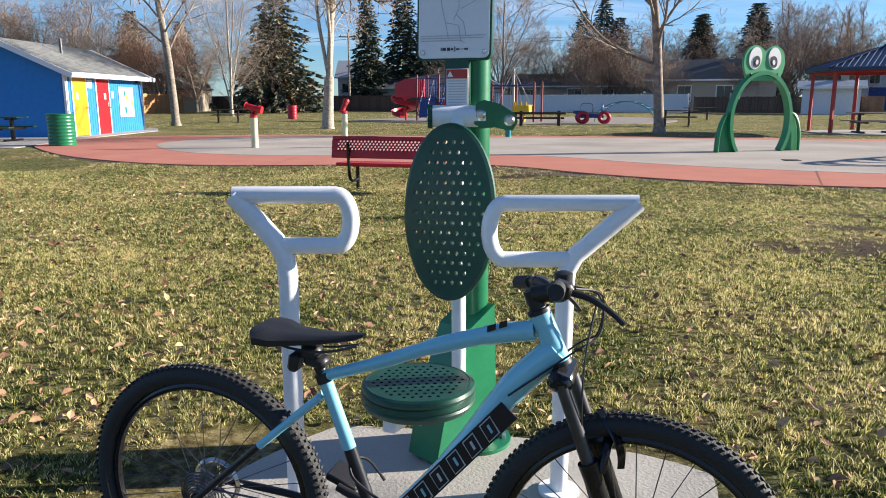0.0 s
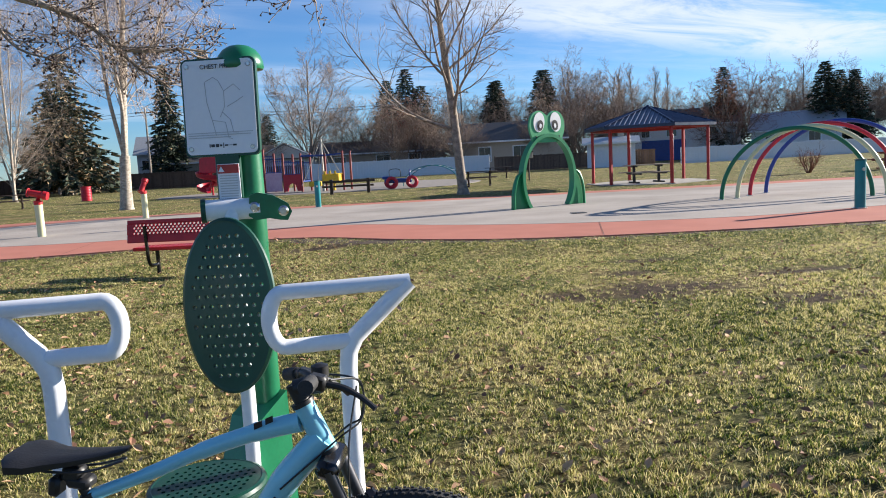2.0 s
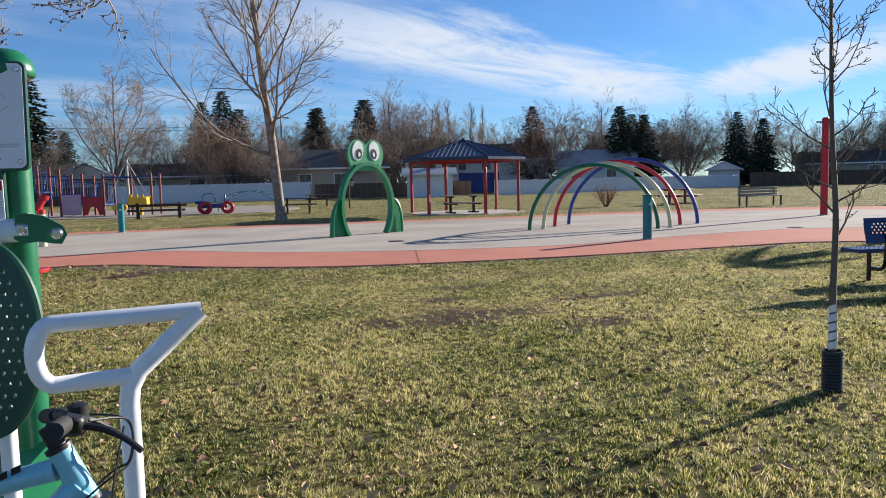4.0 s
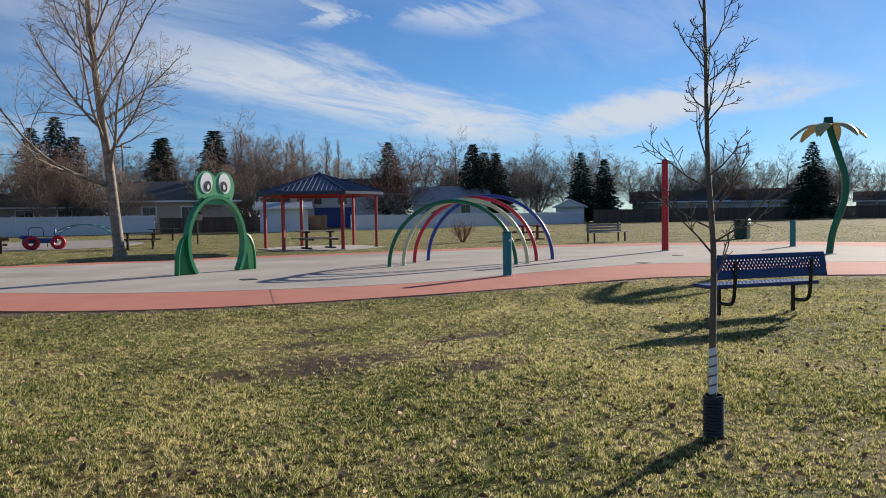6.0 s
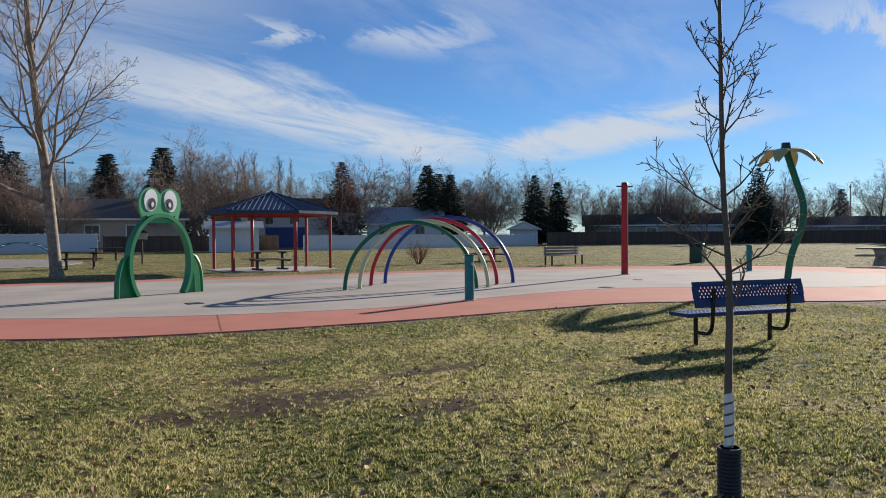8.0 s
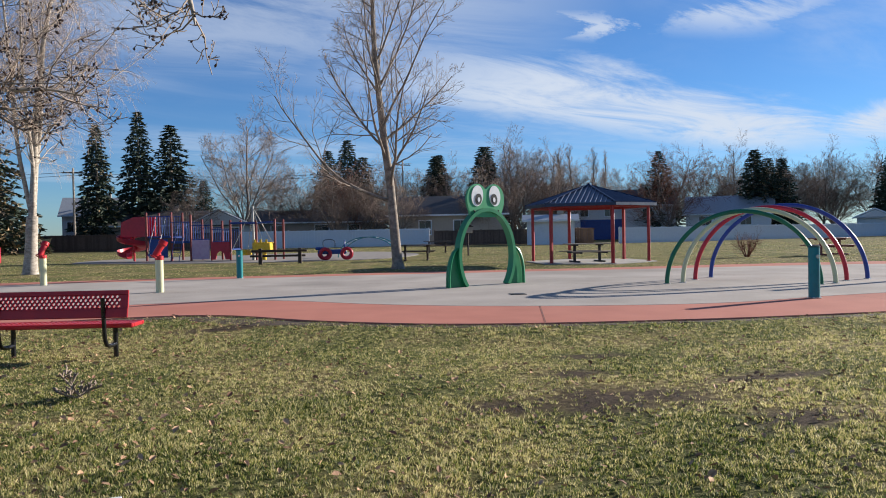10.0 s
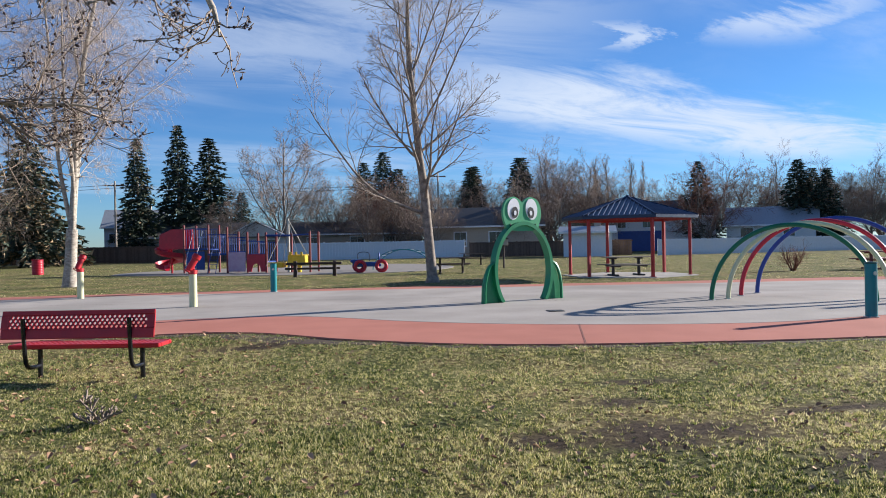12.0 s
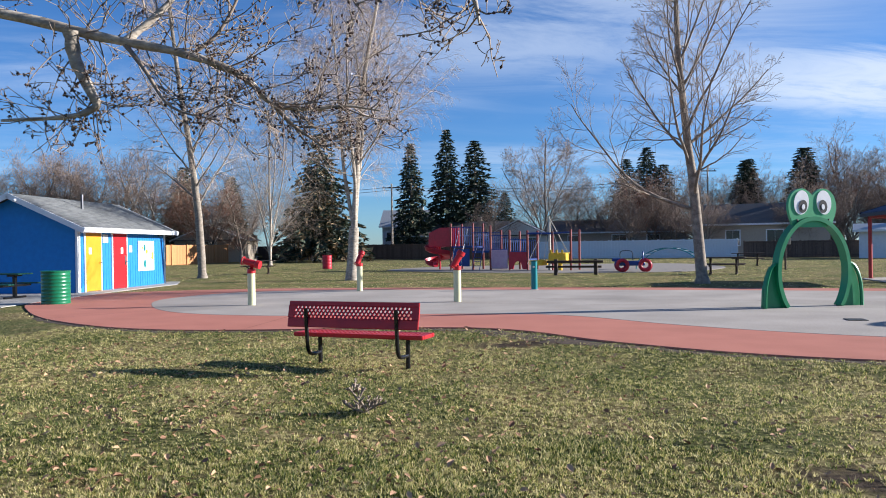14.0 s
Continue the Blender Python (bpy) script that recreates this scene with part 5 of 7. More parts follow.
bare_tree("birch_tree", pose(-24.5, 59, 0), 35, 14.0, 0.17, ((20, 32, 0.40, 0.35, 0.03, 0.05), (8, 44, 0.46, 0.10, 0.08, 0.15), (6, 46, 0.50, -0.4, 0.10, 0.15), (4, 40, 0.6, -0.8, 0.10), (0, 0, 0, -0.6, 0.1)),
          M_BARKWHITE, M_TWIG, "many-stemmed pale birch, bare in late autumn", (0.02, 0.0), (4, 0.5, 9, 0.9), "birches")
LIMB_SHARE = 0.48


# the big tree whose limb hangs over the lawn: trunk out of the way to the side of the path
def overhanging_tree():
    rnd = random.Random(5)
    t = thing("cottonwood_tree", pose(-8.2, 7.2, ground_z(-8.2, 7.2)), "old tree with a knobbly pale limb reaching over the lawn", "tree")
    wood, twig, bud = Wood(), Wood(), Wood()
    o = Vector((-8.2, 7.2, ground_z(-8.2, 7.2)))
    wood.tube([Vector((0, 0, -0.2)), Vector((0, 0, 0.1)), Vector((0.1, 0, 1.6)), Vector((0.25, 0.1, 3.4)), Vector((0.3, 0.2, 6.5))], [0.55, 0.42, 0.36, 0.32, 0.2], 12)

    def carry(pts, r0, r1, sides):
        pts = [p - o for p in spline(pts, 6)]
        rad = [r0 + (r1 - r0) * i / (len(pts) - 1) * (1 + 0.0) for i in range(len(pts))]
        rad = [q * (1 + (0.16 * math.sin(i * 1.9) + 0.11 * math.sin(i * 4.3 + 1)) * (q > 0.02)) for i, q in enumerate(rad)]
        (wood if r0 > 0.03 else twig).tube(pts, rad, sides)
        return pts

    spec = ((4, 52, 0.50, 0.0, 0.24, 0.2), (3, 52, 0.5, 0.05, 0.24, 0.2), (0, 0, 0, 0.1, 0.24))

    def sprout(pts, n, ln, r, t0=0.1):
        for k in range(n):
            i = int((t0 + (1 - t0) * rnd.random()) * (len(pts) - 2))
            d = turned((pts[i + 1] - pts[i]).normalized(), radians(55), rnd)
            before = len(twig.v)
            limb(wood, twig, rnd, pts[i], d, ln * (0.5 + rnd.random()), r, 0, spec)
            # swollen buds and catkins along the new twigs
            for j in range(before, len(twig.v), 10):
                if rnd.random() < 0.55:
                    c = Vector(twig.v[j])
                    s = 0.008 + 0.010 * rnd.random()
                    e = Vector((rnd.gauss(0, 1), rnd.gauss(0, 1), rnd.gauss(-0.6, 1))).normalized() * s * 2.4
                    bud.tube([c, c + e * 0.5, c + e], [s * 0.4, s, s * 0.2], 4)

    main = carry([(-7.9, 7.3, 3.3), (-6.0, 9.0, 4.25), (-4.3, 9.75, 3.98), (-3.3, 9.95, 3.72), (-2.35, 10.1, 3.50), (-1.75, 10.2, 3.25), (-1.45, 10.3, 2.96), (-1.1, 10.4, 2.90), (-0.7, 10.5, 2.93), (-0.35, 10.6, 2.88)], 0.074, 0.009, 9)
    sprout(main, 62, 0.85, 0.0095, 0.3)
    low = carry([(-3.55, 9.85, 3.75), (-3.5, 9.85, 3.45), (-3.35, 9.9, 3.1), (-3.3, 9.9, 2.95), (-3.6, 9.85, 2.85), (-4.3, 9.7, 2.82)], 0.08, 0.015, 8)
    sprout(low, 26, 0.6, 0.009)
    for a in ([(-2.3, 10.1, 3.48), (-2.0, 10.2, 3.75), (-1.75, 10.3, 4.3), (-1.5, 10.3, 5.0)], [(-3.0, 10.0, 3.62), (-2.7, 9.9, 3.3), (-2.4, 9.9, 2.9), (-1.9, 10.0, 2.75)], [(-1.45, 10.3, 2.96), (-1.2, 10.3, 2.7), (-0.85, 10.4, 2.45)]):
        h = carry(a, 0.029, 0.007, 6)
        sprout(h, 11, 0.55, 0.009, 0.15)
    up = carry([(-3.0, 10.0, 3.65), (-2.6, 10.3, 4.2), (-2.3, 10.4, 4.9), (-1.6, 10.5, 5.4)], 0.05, 0.01, 6)
    sprout(up, 24, 0.9, 0.0095)
    up2 = carry([(-5.0, 9.5, 4.1), (-4.2, 9.8, 4.8), (-3.6, 10.0, 5.6)], 0.06, 0.012, 6)
    sprout(up2, 26, 0.9, 0.0095)
    # hanging tips over the middle of the lawn, from a higher limb
    high = carry([(-7.9, 7.4, 5.2), (-5.2, 8.0, 6.2), (-2.3, 8.5, 5.6), (-0.2, 8.7, 4.6), (0.6, 8.85, 4.0), (0.95, 8.86, 3.50), (1.03, 8.86, 3.20)], 0.13, 0.006, 8)
    sprout(high, 26, 0.6, 0.010, 0.45)
    for a in ([(-0.8, 8.65, 4.9), (-0.3, 8.8, 4.2), (-0.10, 8.85, 3.6), (0.05, 8.86, 3.36)], [(-0.2, 8.7, 4.6), (0.3, 8.9, 4.1), (0.45, 8.9, 3.7), (0.55, 8.9, 3.34)], [(-1.4, 8.6, 5.0), (-0.9, 8.7, 4.3), (-0.65, 8.8, 3.80), (-0.7, 8.8, 3.55)]):
        h = carry(a, 0.018, 0.005, 5)
        sprout(h, 12, 0.32, 0.007, 0.2)
    for nm, w, mt in (("trunk", wood, M_BARKWHITE), ("crown", twig, M_TWIG), ("bud", bud, M_BUD)):
        ob = new(nm, w.mesh(nm, mt))
        ob.parent = t
    return t


TWIG_MIN = 0.0045
overhanging_tree()
TWIG_MIN = 0.0028


def sapling():
    rnd = random.Random(3)
    x, y = 5.70, 4.40
    t = thing("sapling", pose(x, y, ground_z(x, y)), "thin bare sapling with white spiral trunk wrap and black guard", "tree")
    wood, twig = Wood(), Wood()
    stem = spline([(0, 0, -0.05), (-0.01, 0.0, 0.6), (0.0, 0, 1.2), (-0.03, 0.02, 1.8), (-0.05, 0.02, 2.4), (-0.10, 0.0, 3.0), (-0.12, 0.02, 3.7)], 7)
    wood.tube(stem, [0.026 - 0.020 * i / (len(stem) - 1) for i in range(len(stem))], 8)
    spec = ((5, 40, 0.45, 0.7, 0.16, 0.25), (3, 45, 0.5, 0.5, 0.18, 0.3), (0, 0, 0, 0.4, 0.15))
    for k in range(26):
        i = int(len(stem) * (0.30 + 0.68 * k / 26))
        a = k * 2.4 + rnd.random()
        d = Vector((math.cos(a), math.sin(a), 0.35 + 0.5 * rnd.random())).normalized()
        limb(wood, twig, rnd, stem[min(i, len(stem) - 1)], d, (0.50 - 0.26 * k / 26) * (0.6 + 0.8 * rnd.random()), 0.009 - 0.004 * k / 26, 0, spec)
    for nm, w, mt in (("trunk", wood, M_SAPBARK), ("crown", twig, M_SAPBARK)):
        ob = new(nm, w.mesh(nm, mt))
        ob.parent = t
    # wrap: a band wound in a helix with gaps
    bm = bmesh.new()
    prev = None
    for i in range(150):
        a, z = i * 0.20, 0.26 + 0.30 * i / 150
        p = Vector((math.cos(a), math.sin(a), 0))
        ring = [bm.verts.new(p * rr + Vector((-0.004, 0, z + dz))) for rr, dz in ((0.0290, 0), (0.0285, 0.050))]
        if prev:
            bm.faces.new((prev[0], ring[0], ring[1], prev[1]))
        prev = ring
    part("trunk_wrap", bm, M_WRAP, t, "white spiral plastic wrap")
    bm = bmesh.new()
    zs = [(-0.02, 0.064)]
    for k in range(12):
        zs += [(0.012 + k * 0.022, 0.064), (0.020 + k * 0.022, 0.070)]
    zs += [(0.285, 0.064), (0.285, 0.057), (0.02, 0.054)]
    tube(bm, [(0, 0, q[0]) for q in zs], [q[1] for q in zs], 18)
    part("trunk_guard", bm, M_BLACK, t, "black ribbed plastic trunk guard")
    return t


sapling()


def shrub(x, y):
    rnd = random.Random(9)
    t = thing("shrub", pose(x, y, 0), "small bare leafless shrub on the far lawn", "shrub")
    wood, twig = Wood(), Wood()
    spec = ((6, 40, 0.6, 0.3, 0.1, 0.2), (4, 40, 0.6, 0.2, 0.12, 0.2), (0, 0, 0, 0.1, 0.1))
    for k in range(16):
        a = k * 2.4
        limb(wood, twig, rnd, Vector((0.08 * math.cos(a), 0.08 * math.sin(a), 0)), Vector((0.6 * math.cos(a), 0.6 * math.sin(a), 1)).normalized(), 0.7 + 0.4 * rnd.random(), 0.024, 0, spec)
    for nm, w, mt in (("stems", wood, M_TWIGRED), ("twigs", twig, M_TWIGRED)):
        ob = new(nm, w.mesh(nm, mt))
        ob.parent = t


shrub(21.2, 32.0)


def spruce(m, seed, height, width, dry, label):
    rnd = random.Random(seed)
    t = thing("spruce_tree", m, label, "tree", "spruces")
    wood, leaf, dryl = Wood(), Wood(), Wood()
    wood.tube([Vector((0, 0, -0.1)), Vector((0, 0, height * 0.5)), Vector((0, 0, height * 0.98))], [0.028 * height * 0.7, 0.012 * height, 0.01], 8)
    z = height * 0.09
    while z < height * 0.985:
        f = 1 - z / height
        reach = width / 2 * (f ** 0.8) * (0.85 + 0.3 * rnd.random()) + 0.15
        n = int(6 + 6 * f)
        for k in range(n):
            a = math.tau * (k + rnd.random()) / n
            ln = reach * (0.65 + 0.5 * rnd.random())
            droop = 0.10 + 0.30 * f + 0.12 * rnd.random()
            steps = max(3, int(ln / 0.42))
            for i in range(1, steps + 1):
                s = i / steps
                c = Vector((math.cos(a) * ln * s, math.sin(a) * ln * s, z - droop * ln * s * s + 0.12 * ln * s))
                size = (0.55 + 0.35 * rnd.random()) * (0.55 + 0.6 * f)
                for q in range(5):
                    d = Vector((math.cos(a) + rnd.gauss(0, 0.8), math.sin(a) + rnd.gauss(0, 0.8), rnd.gauss(-0.35, 0.35))).normalized()
                    w = d.cross(Vector((rnd.gauss(0, 1), rnd.gauss(0, 1), rnd.gauss(0, 1)))).normalized() * size * 0.26
                    (dryl if rnd.random() < dry else leaf).tri(c - w, c + w, c + d * size)
        z += 0.34 + 0.02 * height * f * 0.6
    for nm, w, mt in (("trunk", wood, M_BARKGREY), ("crown", leaf, M_SPRUCE), ("dry_foliage", dryl, M_SPRUCEDRY)):
        if w.v:
            ob = new(nm, w.mesh(nm, mt, False))
            ob.parent = t
    return t


def scaled(ob, x, y, s, yaw=0.0, sz=None):
    c = copy_thing(ob, pose(x, y, -0.05, 0, 0, yaw))
    c.scale = (s, s, sz or s)
    return c


sp_a = spruce(pose(-18.6, 101.5, 0), 1, 17.5, 7.6, 0.0, "tall dark green spruce behind the fence")
sp_b = spruce(pose(-22.6, 97.6, 0), 2, 15.4, 5.8, 0.05, "narrow dark green spruce behind the fence")
sp_c = spruce(pose(-27.0, 76.5, 0), 3, 13.8, 10.5, 0.30, "broad dense spruce with brown drooping dry foliage")
for x, y, s in ((-15.2, 104.3, 0.93), (8.3, 112.6, 0.88), (29.9, 114.4, 0.84), (47.3, 92, 0.66), (112.3, 48.6, 0.60), (98.8, 63.7, 0.62), (70.6, 79.5, 0.56), (25.6, 99.5, 0.74), (5.5, 114, 0.80), (-34.0, 92.0, 0.66)):
    scaled(sp_a, x, y, s * 1.35, x * 17, s)
for x, y, s in ((-14.0, 126.8, 0.66), (20.8, 106.1, 0.78), (-42.6, 86.7, 0.66), (76.3, 81, 0.57), (126.2, 66.1, 0.55), (116.2, 52.3, 0.54), (18.4, 95.3, 0.70), (56.1, 84.5, 0.68), (58.5, 82.5, 0.60)):
    scaled(sp_b, x, y, s * 1.5, x * 23, s * 1.05)
for x, y, s in ((-47.7, 84.5, 0.86), (10.5, 113, 0.95), (57.5, 83.9, 0.72), (-52, 92, 0.8)):
    scaled(sp_c, x, y, s, x * 31)

TWIG_MIN, STEP_MIN = 0.010, 2
FAR = ((12, 42, 0.50, 0.22, 0.07, 0.12), (10, 40, 0.50, 0.25, 0.09, 0.12), (9, 42, 0.5, 0.15, 0.12), (0, 0, 0, 0.1, 0.12))
FAR_BUSHY = ((12, 42, 0.55, 0.40, 0.08, 0.08), (8, 42, 0.50, 0.30, 0.10, 0.1), (7, 44, 0.5, 0.15, 0.12), (0, 0, 0, 0.0, 0.12))
ft_a = bare_tree("bare_tree", pose(-4.8, 91.5, 0), 41, 14.5, 0.26, FAR, M_BARKGREY, M_TWIGFAR, "bare spreading tree behind the white fence", (0, 0), (6, 2.6, 36, 0.80), "far bare trees")
ft_b = bare_tree("bare_tree", pose(1.6, 99.0, 0), 42, 9.6, 0.22, FAR_BUSHY, M_BARKGREY, M_TWIGFAR, "dense brown bare tree behind the fence", (0, 0), (6, 1.4, 36, 0.9), "far bare trees")
ft_c = bare_tree("russet_tree", pose(45.6, 86.0, 0), 43, 10.6, 0.22, FAR_BUSHY, M_BARKGREY, M_TWIGRED, "rounded tree still holding russet leaves", (0, 0), (7, 1.2, 40, 0.85), "far bare trees")
ft_d = bare_tree("poplar_tree", pose(45.7, 124.1, 0), 44, 14.5, 0.17, ((30, 18, 0.20, 0.5, 0.02, 0.1), (7, 24, 0.5, 0.4, 0.06, 0.1), (5, 25, 0.5, 0.3, 0.1), (0, 0, 0, 0.2, 0.1)), M_BARKGREY, M_TWIGFAR, "narrow upright bare poplar far off", (0, 0), None, "far bare trees")
for x, y, s in ((31.2, 103.7, 0.95), (57.7, 91.5, 0.80), (66.4, 85.5, 0.72), (91.8, 74.5, 0.70), (105.1, 63.8, 0.68), (29.3, 98.5, 0.88), (52.5, 99.0, 0.7), (113.8, 45.5, 0.5), (38.5, 106, 0.8), (74.0, 86, 0.72), (-1.5, 104, 0.66), (62.0, 88, 0.7), (-60.5, 79.0, 0.85), (101, 69, 0.62), (119, 40, 0.55), (126, 34, 0.55), (84, 92, 0.78), (97, 83, 0.62), (103, 80, 0.8), (112, 71, 0.55), (122, 58, 0.72), (133, 43, 0.55), (139, 36, 0.7), (75, 95, 0.62), (13.5, 94, 0.7), (19.5, 93.5, 0.66), (35, 100, 0.8), (42, 99, 0.72), (5.0, 86, 0.52), (9.8, 88, 0.6), (12.2, 83.5, 0.5), (22.5, 84, 0.55), (27, 86, 0.6), (-10.5, 88, 0.5), (33, 88, 0.6), (60, 84, 0.62), (-31, 84, 0.6)):
    scaled(ft_a, x, y, s, x * 37)
for x, y, s in ((6.5, 97.5, 1.0), (17.4, 96.6, 0.92), (-37.4, 79.0, 0.9), (-61.1, 74.0, 1.2), (-57.7, 77.0, 1.3), (-52.2, 77.5, 1.28), (-47.7, 78.2, 1.2), (80.9, 79.0, 0.85), (85.2, 77.2, 0.8), (97.1, 72.0, 0.8), (47.4, 101.9, 0.9), (57.5, 97.3, 1.05), (66.5, 91.5, 1.0), (23.0, 101, 0.9), (-33.5, 88, 0.8), (-66, 69, 1.2), (-70, 62, 1.2), (88.5, 80, 0.85), (93.5, 77, 0.8), (78, 84, 0.95), (70, 88, 0.95), (35.5, 98, 0.9), (103, 66, 0.72), (-43, 81, 1.0), (62, 93, 0.95), (107, 68, 0.8), (112, 62, 0.85), (118, 55, 0.8), (123, 47, 0.85), (127, 40, 0.8), (100, 80, 0.9), (114, 70, 0.9)):
    scaled(ft_b, x, y, s, x * 41)
for x, y, s in ((30.5, 99, 0.95), (8.5, 96.5, 0.85), (-41, 78, 0.8)):
    scaled(ft_c, x, y, s, x * 29)
for x, y, s in ((47.4, 123.5, 1.0), (50.3, 122.4, 0.96), (52.0, 121.7, 0.94), (44.0, 123, 0.9)):
    scaled(ft_d, x, y, s, x * 53)


# ---- fences and houses ----
def fence_run(name, a, b, h, colour, label, step, posts, gap=0.006, thick=0.03):
    a, b = Vector((*a, 0)), Vector((*b, 0))
    L = (b - a).length
    t = thing(name, Matrix.Translation(a) @ pose(0, 0, 0, 0, 0, yaw_of(a.x, a.y, b.x, b.y)), label, "fence")
    n = int(L / step)
    bm = bmesh.new()
    rnd = random.Random(int(L * 10))
    for k in range(n):
        hh = h + rnd.uniform(-0.02, 0.02)
        g = box(bm, (step - gap, thick, hh), (step * (k + 0.5), 0, hh / 2 + 0.02))
    ob = part("fence_panel", bm, colour, t, smooth=False)
    tagged(ob, kind="stuff")
    for k in range(int(L / posts) + 1):
        part("post", B((0.12, 0.12, h + 0.08), (k * posts, 0.05, (h + 0.08) / 2)), colour, t)
    for z in (0.25, h - 0.1):
        part("rail", B((L, 0.05, 0.09), (L / 2, -0.03, z)), colour, t)
    return t


fence_run("vinyl_fence", (-4.5, 80.5), (14.5, 76.6), 1.75, M_VINYL, "white vinyl privacy fence along the park edge", 0.30, 2.4)
fence_run("board_fence", (-46, 92), (-4.8, 81.5), 1.75, M_FENCEWOOD, "old dark brown board fence along the park edge", 0.15, 2.4)
fence_run("cedar_fence", (-37.5, 76.0), (-38.2, 65.6), 1.9, M_CEDAR, "new orange cedar board fence beyond the shed", 0.15, 2.4)
fence_run("board_fence", (-62, 70), (-44, 76.5), 1.8, M_FENCEWOOD, "old dark brown board fence along the park edge", 0.15, 2.4)
fence_run("vinyl_fence", (30.5, 66.5), (66.0, 74.0), 1.45, M_VINYL, "white vinyl privacy fence along the park edge", 0.30, 2.4)
fence_run("board_fence", (67.5, 73.5), (98, 66.0), 1.7, M_FENCEWOOD, "old dark brown board fence along the park edge", 0.15, 2.4)
fence_run("board_fence", (98.5, 65.5), (125, 30.0), 1.7, M_FENCEWOOD, "old dark brown board fence along the park edge", 0.15, 2.4)
fence_run("board_fence", (14.9, 76.6), (29.5, 70.0), 1.5, M_FENCEWOOD, "old dark brown board fence along the park edge", 0.15, 2.4)


def house(x, y, yaw, w, d, eave, ridge, wall, roof, label, windows, along=True, door=None):
    """windows: (x, z, width, height) on the face at local -y. along: the ridge runs along x."""
    t = thing("house", pose(x, y, 0, 0, 0, yaw), label, "house", "houses round the park")
    part("wall", B((w, d, eave), (0, 0, eave / 2), bevel=0), wall, t)
    o = 0.45
    if along:
        prof = [(-d / 2 - o, eave - 0.15), (d / 2 + o, eave - 0.15), (0, ridge)]
        bm = plate(prof, w + 2 * o, m=pose(0, 0, 0, 0, 0, 90))
    else:
        prof = [(-w / 2 - o, eave - 0.15), (w / 2 + o, eave - 0.15), (0, ridge)]
        bm = plate(prof, d + 2 * o)
        part("gable", plate([(-w / 2, eave - 0.02), (w / 2, eave - 0.02), (0, ridge - 0.18)], 0.06, m=pose(0, -d / 2 - o - 0.04, 0)), wall, t, smooth=False)
        for s in (-1, 1):
            p, q = Vector((s * (w / 2 + o), -d / 2 - o - 0.08, eave - 0.15)), Vector((0, -d / 2 - o - 0.08, ridge))
            part("barge_board", T([p, q], 0.08, 4), M_TRIM, t, "pale barge board", False)
    r = part("roof", bm, roof, t, smooth=False)
    if along:
        part("fascia", B((w + 2 * o, 0.06, 0.18), (0, -d / 2 - o - 0.03, eave - 0.12)), M_TRIM, t)
        part("chimney", B((0.6, 0.6, 1.0), (w * 0.22, 0.4, ridge + 0.1)), M_STUCCOT, r)
    for wx, wz, ww, wh in windows:
        win = part("window", B((ww + 0.2, 0.10, wh + 0.2), (wx, -d / 2 - 0.03, wz)), M_TRIM, t, "white window frame")
        part("pane", B((ww / 2 - 0.03, 0.04, wh), (wx - ww / 4, -d / 2 - 0.08, wz), bevel=0), M_GLASS, win)
        part("pane", B((ww / 2 - 0.03, 0.04, wh), (wx + ww / 4, -d / 2 - 0.08, wz), bevel=0), M_GLASS, win)
    if door:
        part("garage_door", B((door[1], 0.10, door[2]), (door[0], -d / 2 - 0.03, door[2] / 2)), M_PLAYBLUE, t, "dark blue garage door")
    return t


house(-7.6, 93.5, 0, 6.6, 8, 2.7, 4.4, M_STUCCO, M_ROOFDARK, "pale stucco garage with a gable roof behind the fence", [(1.6, 1.9, 1.0, 0.8)], False)
house(-17, 101, 0, 13, 8, 2.9, 4.7, M_STUCCOT, M_ROOFDARK, "tan bungalow with dark shingle roof", [(4, 1.9, 1.5, 1)])
house(3.5, 101, 0, 17, 9, 3.0, 4.6, M_STUCCOT, M_ROOFDARK, "long tan bungalow with dark shingle roof", [(-5, 2.0, 1.4, 1.0), (0.5, 2.0, 1.7, 1.1), (4.5, 2.0, 1.4, 1.0)])
house(-25.2, 107, 8, 7, 8, 4.4, 6.8, M_STUCCOW, M_FOLDROOF, "white house with pale ribbed metal roof", [(1.0, 2.9, 1.4, 1.4), (-2.4, 2.9, 1.0, 1.2)])
house(-43, 84, 14, 8, 7, 2.6, 4.3, M_STUCCOT, M_ROOFDARK, "small tan house behind the fence", [(0, 1.9, 1.4, 1.0)], False)
house(18.5, 88, -12, 13, 8, 3.4, 5.6, M_STUCCOT, M_ROOFDARK, "brown house behind the lawn", [(-2.5, 1.9, 1.3, 1.5), (1.5, 1.9, 1.5, 1.5)])
house(43.5, 96, -24, 14, 8, 4.4, 6.6, M_STUCCOW, M_ROOFDARK, "white two-storey house behind the shelter", [(-4.4, 3.6, 1.0, 1.1), (-1.2, 3.6, 1.2, 1.1), (3.6, 3.4, 1.2, 1.0)], True, (-2.2, 5.4, 2.6))
house(25.0, 70.0, -18, 4.4, 3.4, 2.35, 2.85, M_VINYL, M_FOLDROOF, "small pale grey garden shed", [], True)
house(53.6, 86.0, -34, 9.5, 8, 3.0, 5.2, M_STUCCOW, M_FOLDROOF, "white house with pale grey hipped roof", [(-2.5, 2.1, 1.4, 1.0), (2.0, 2.1, 1.2, 1.0)])
house(66.0, 76.5, -40, 3.6, 3, 2.2, 3.1, M_STUCCOW, M_FOLDROOF, "small white garden shed by the fence", [], False)
house(88.5, 78.5, -45, 13, 8, 2.8, 4.4, M_STUCCOT, M_ROOFDARK, "low tan house far across the field", [(-2, 1.8, 1.6, 1.1), (3, 1.8, 1.4, 1.0)])
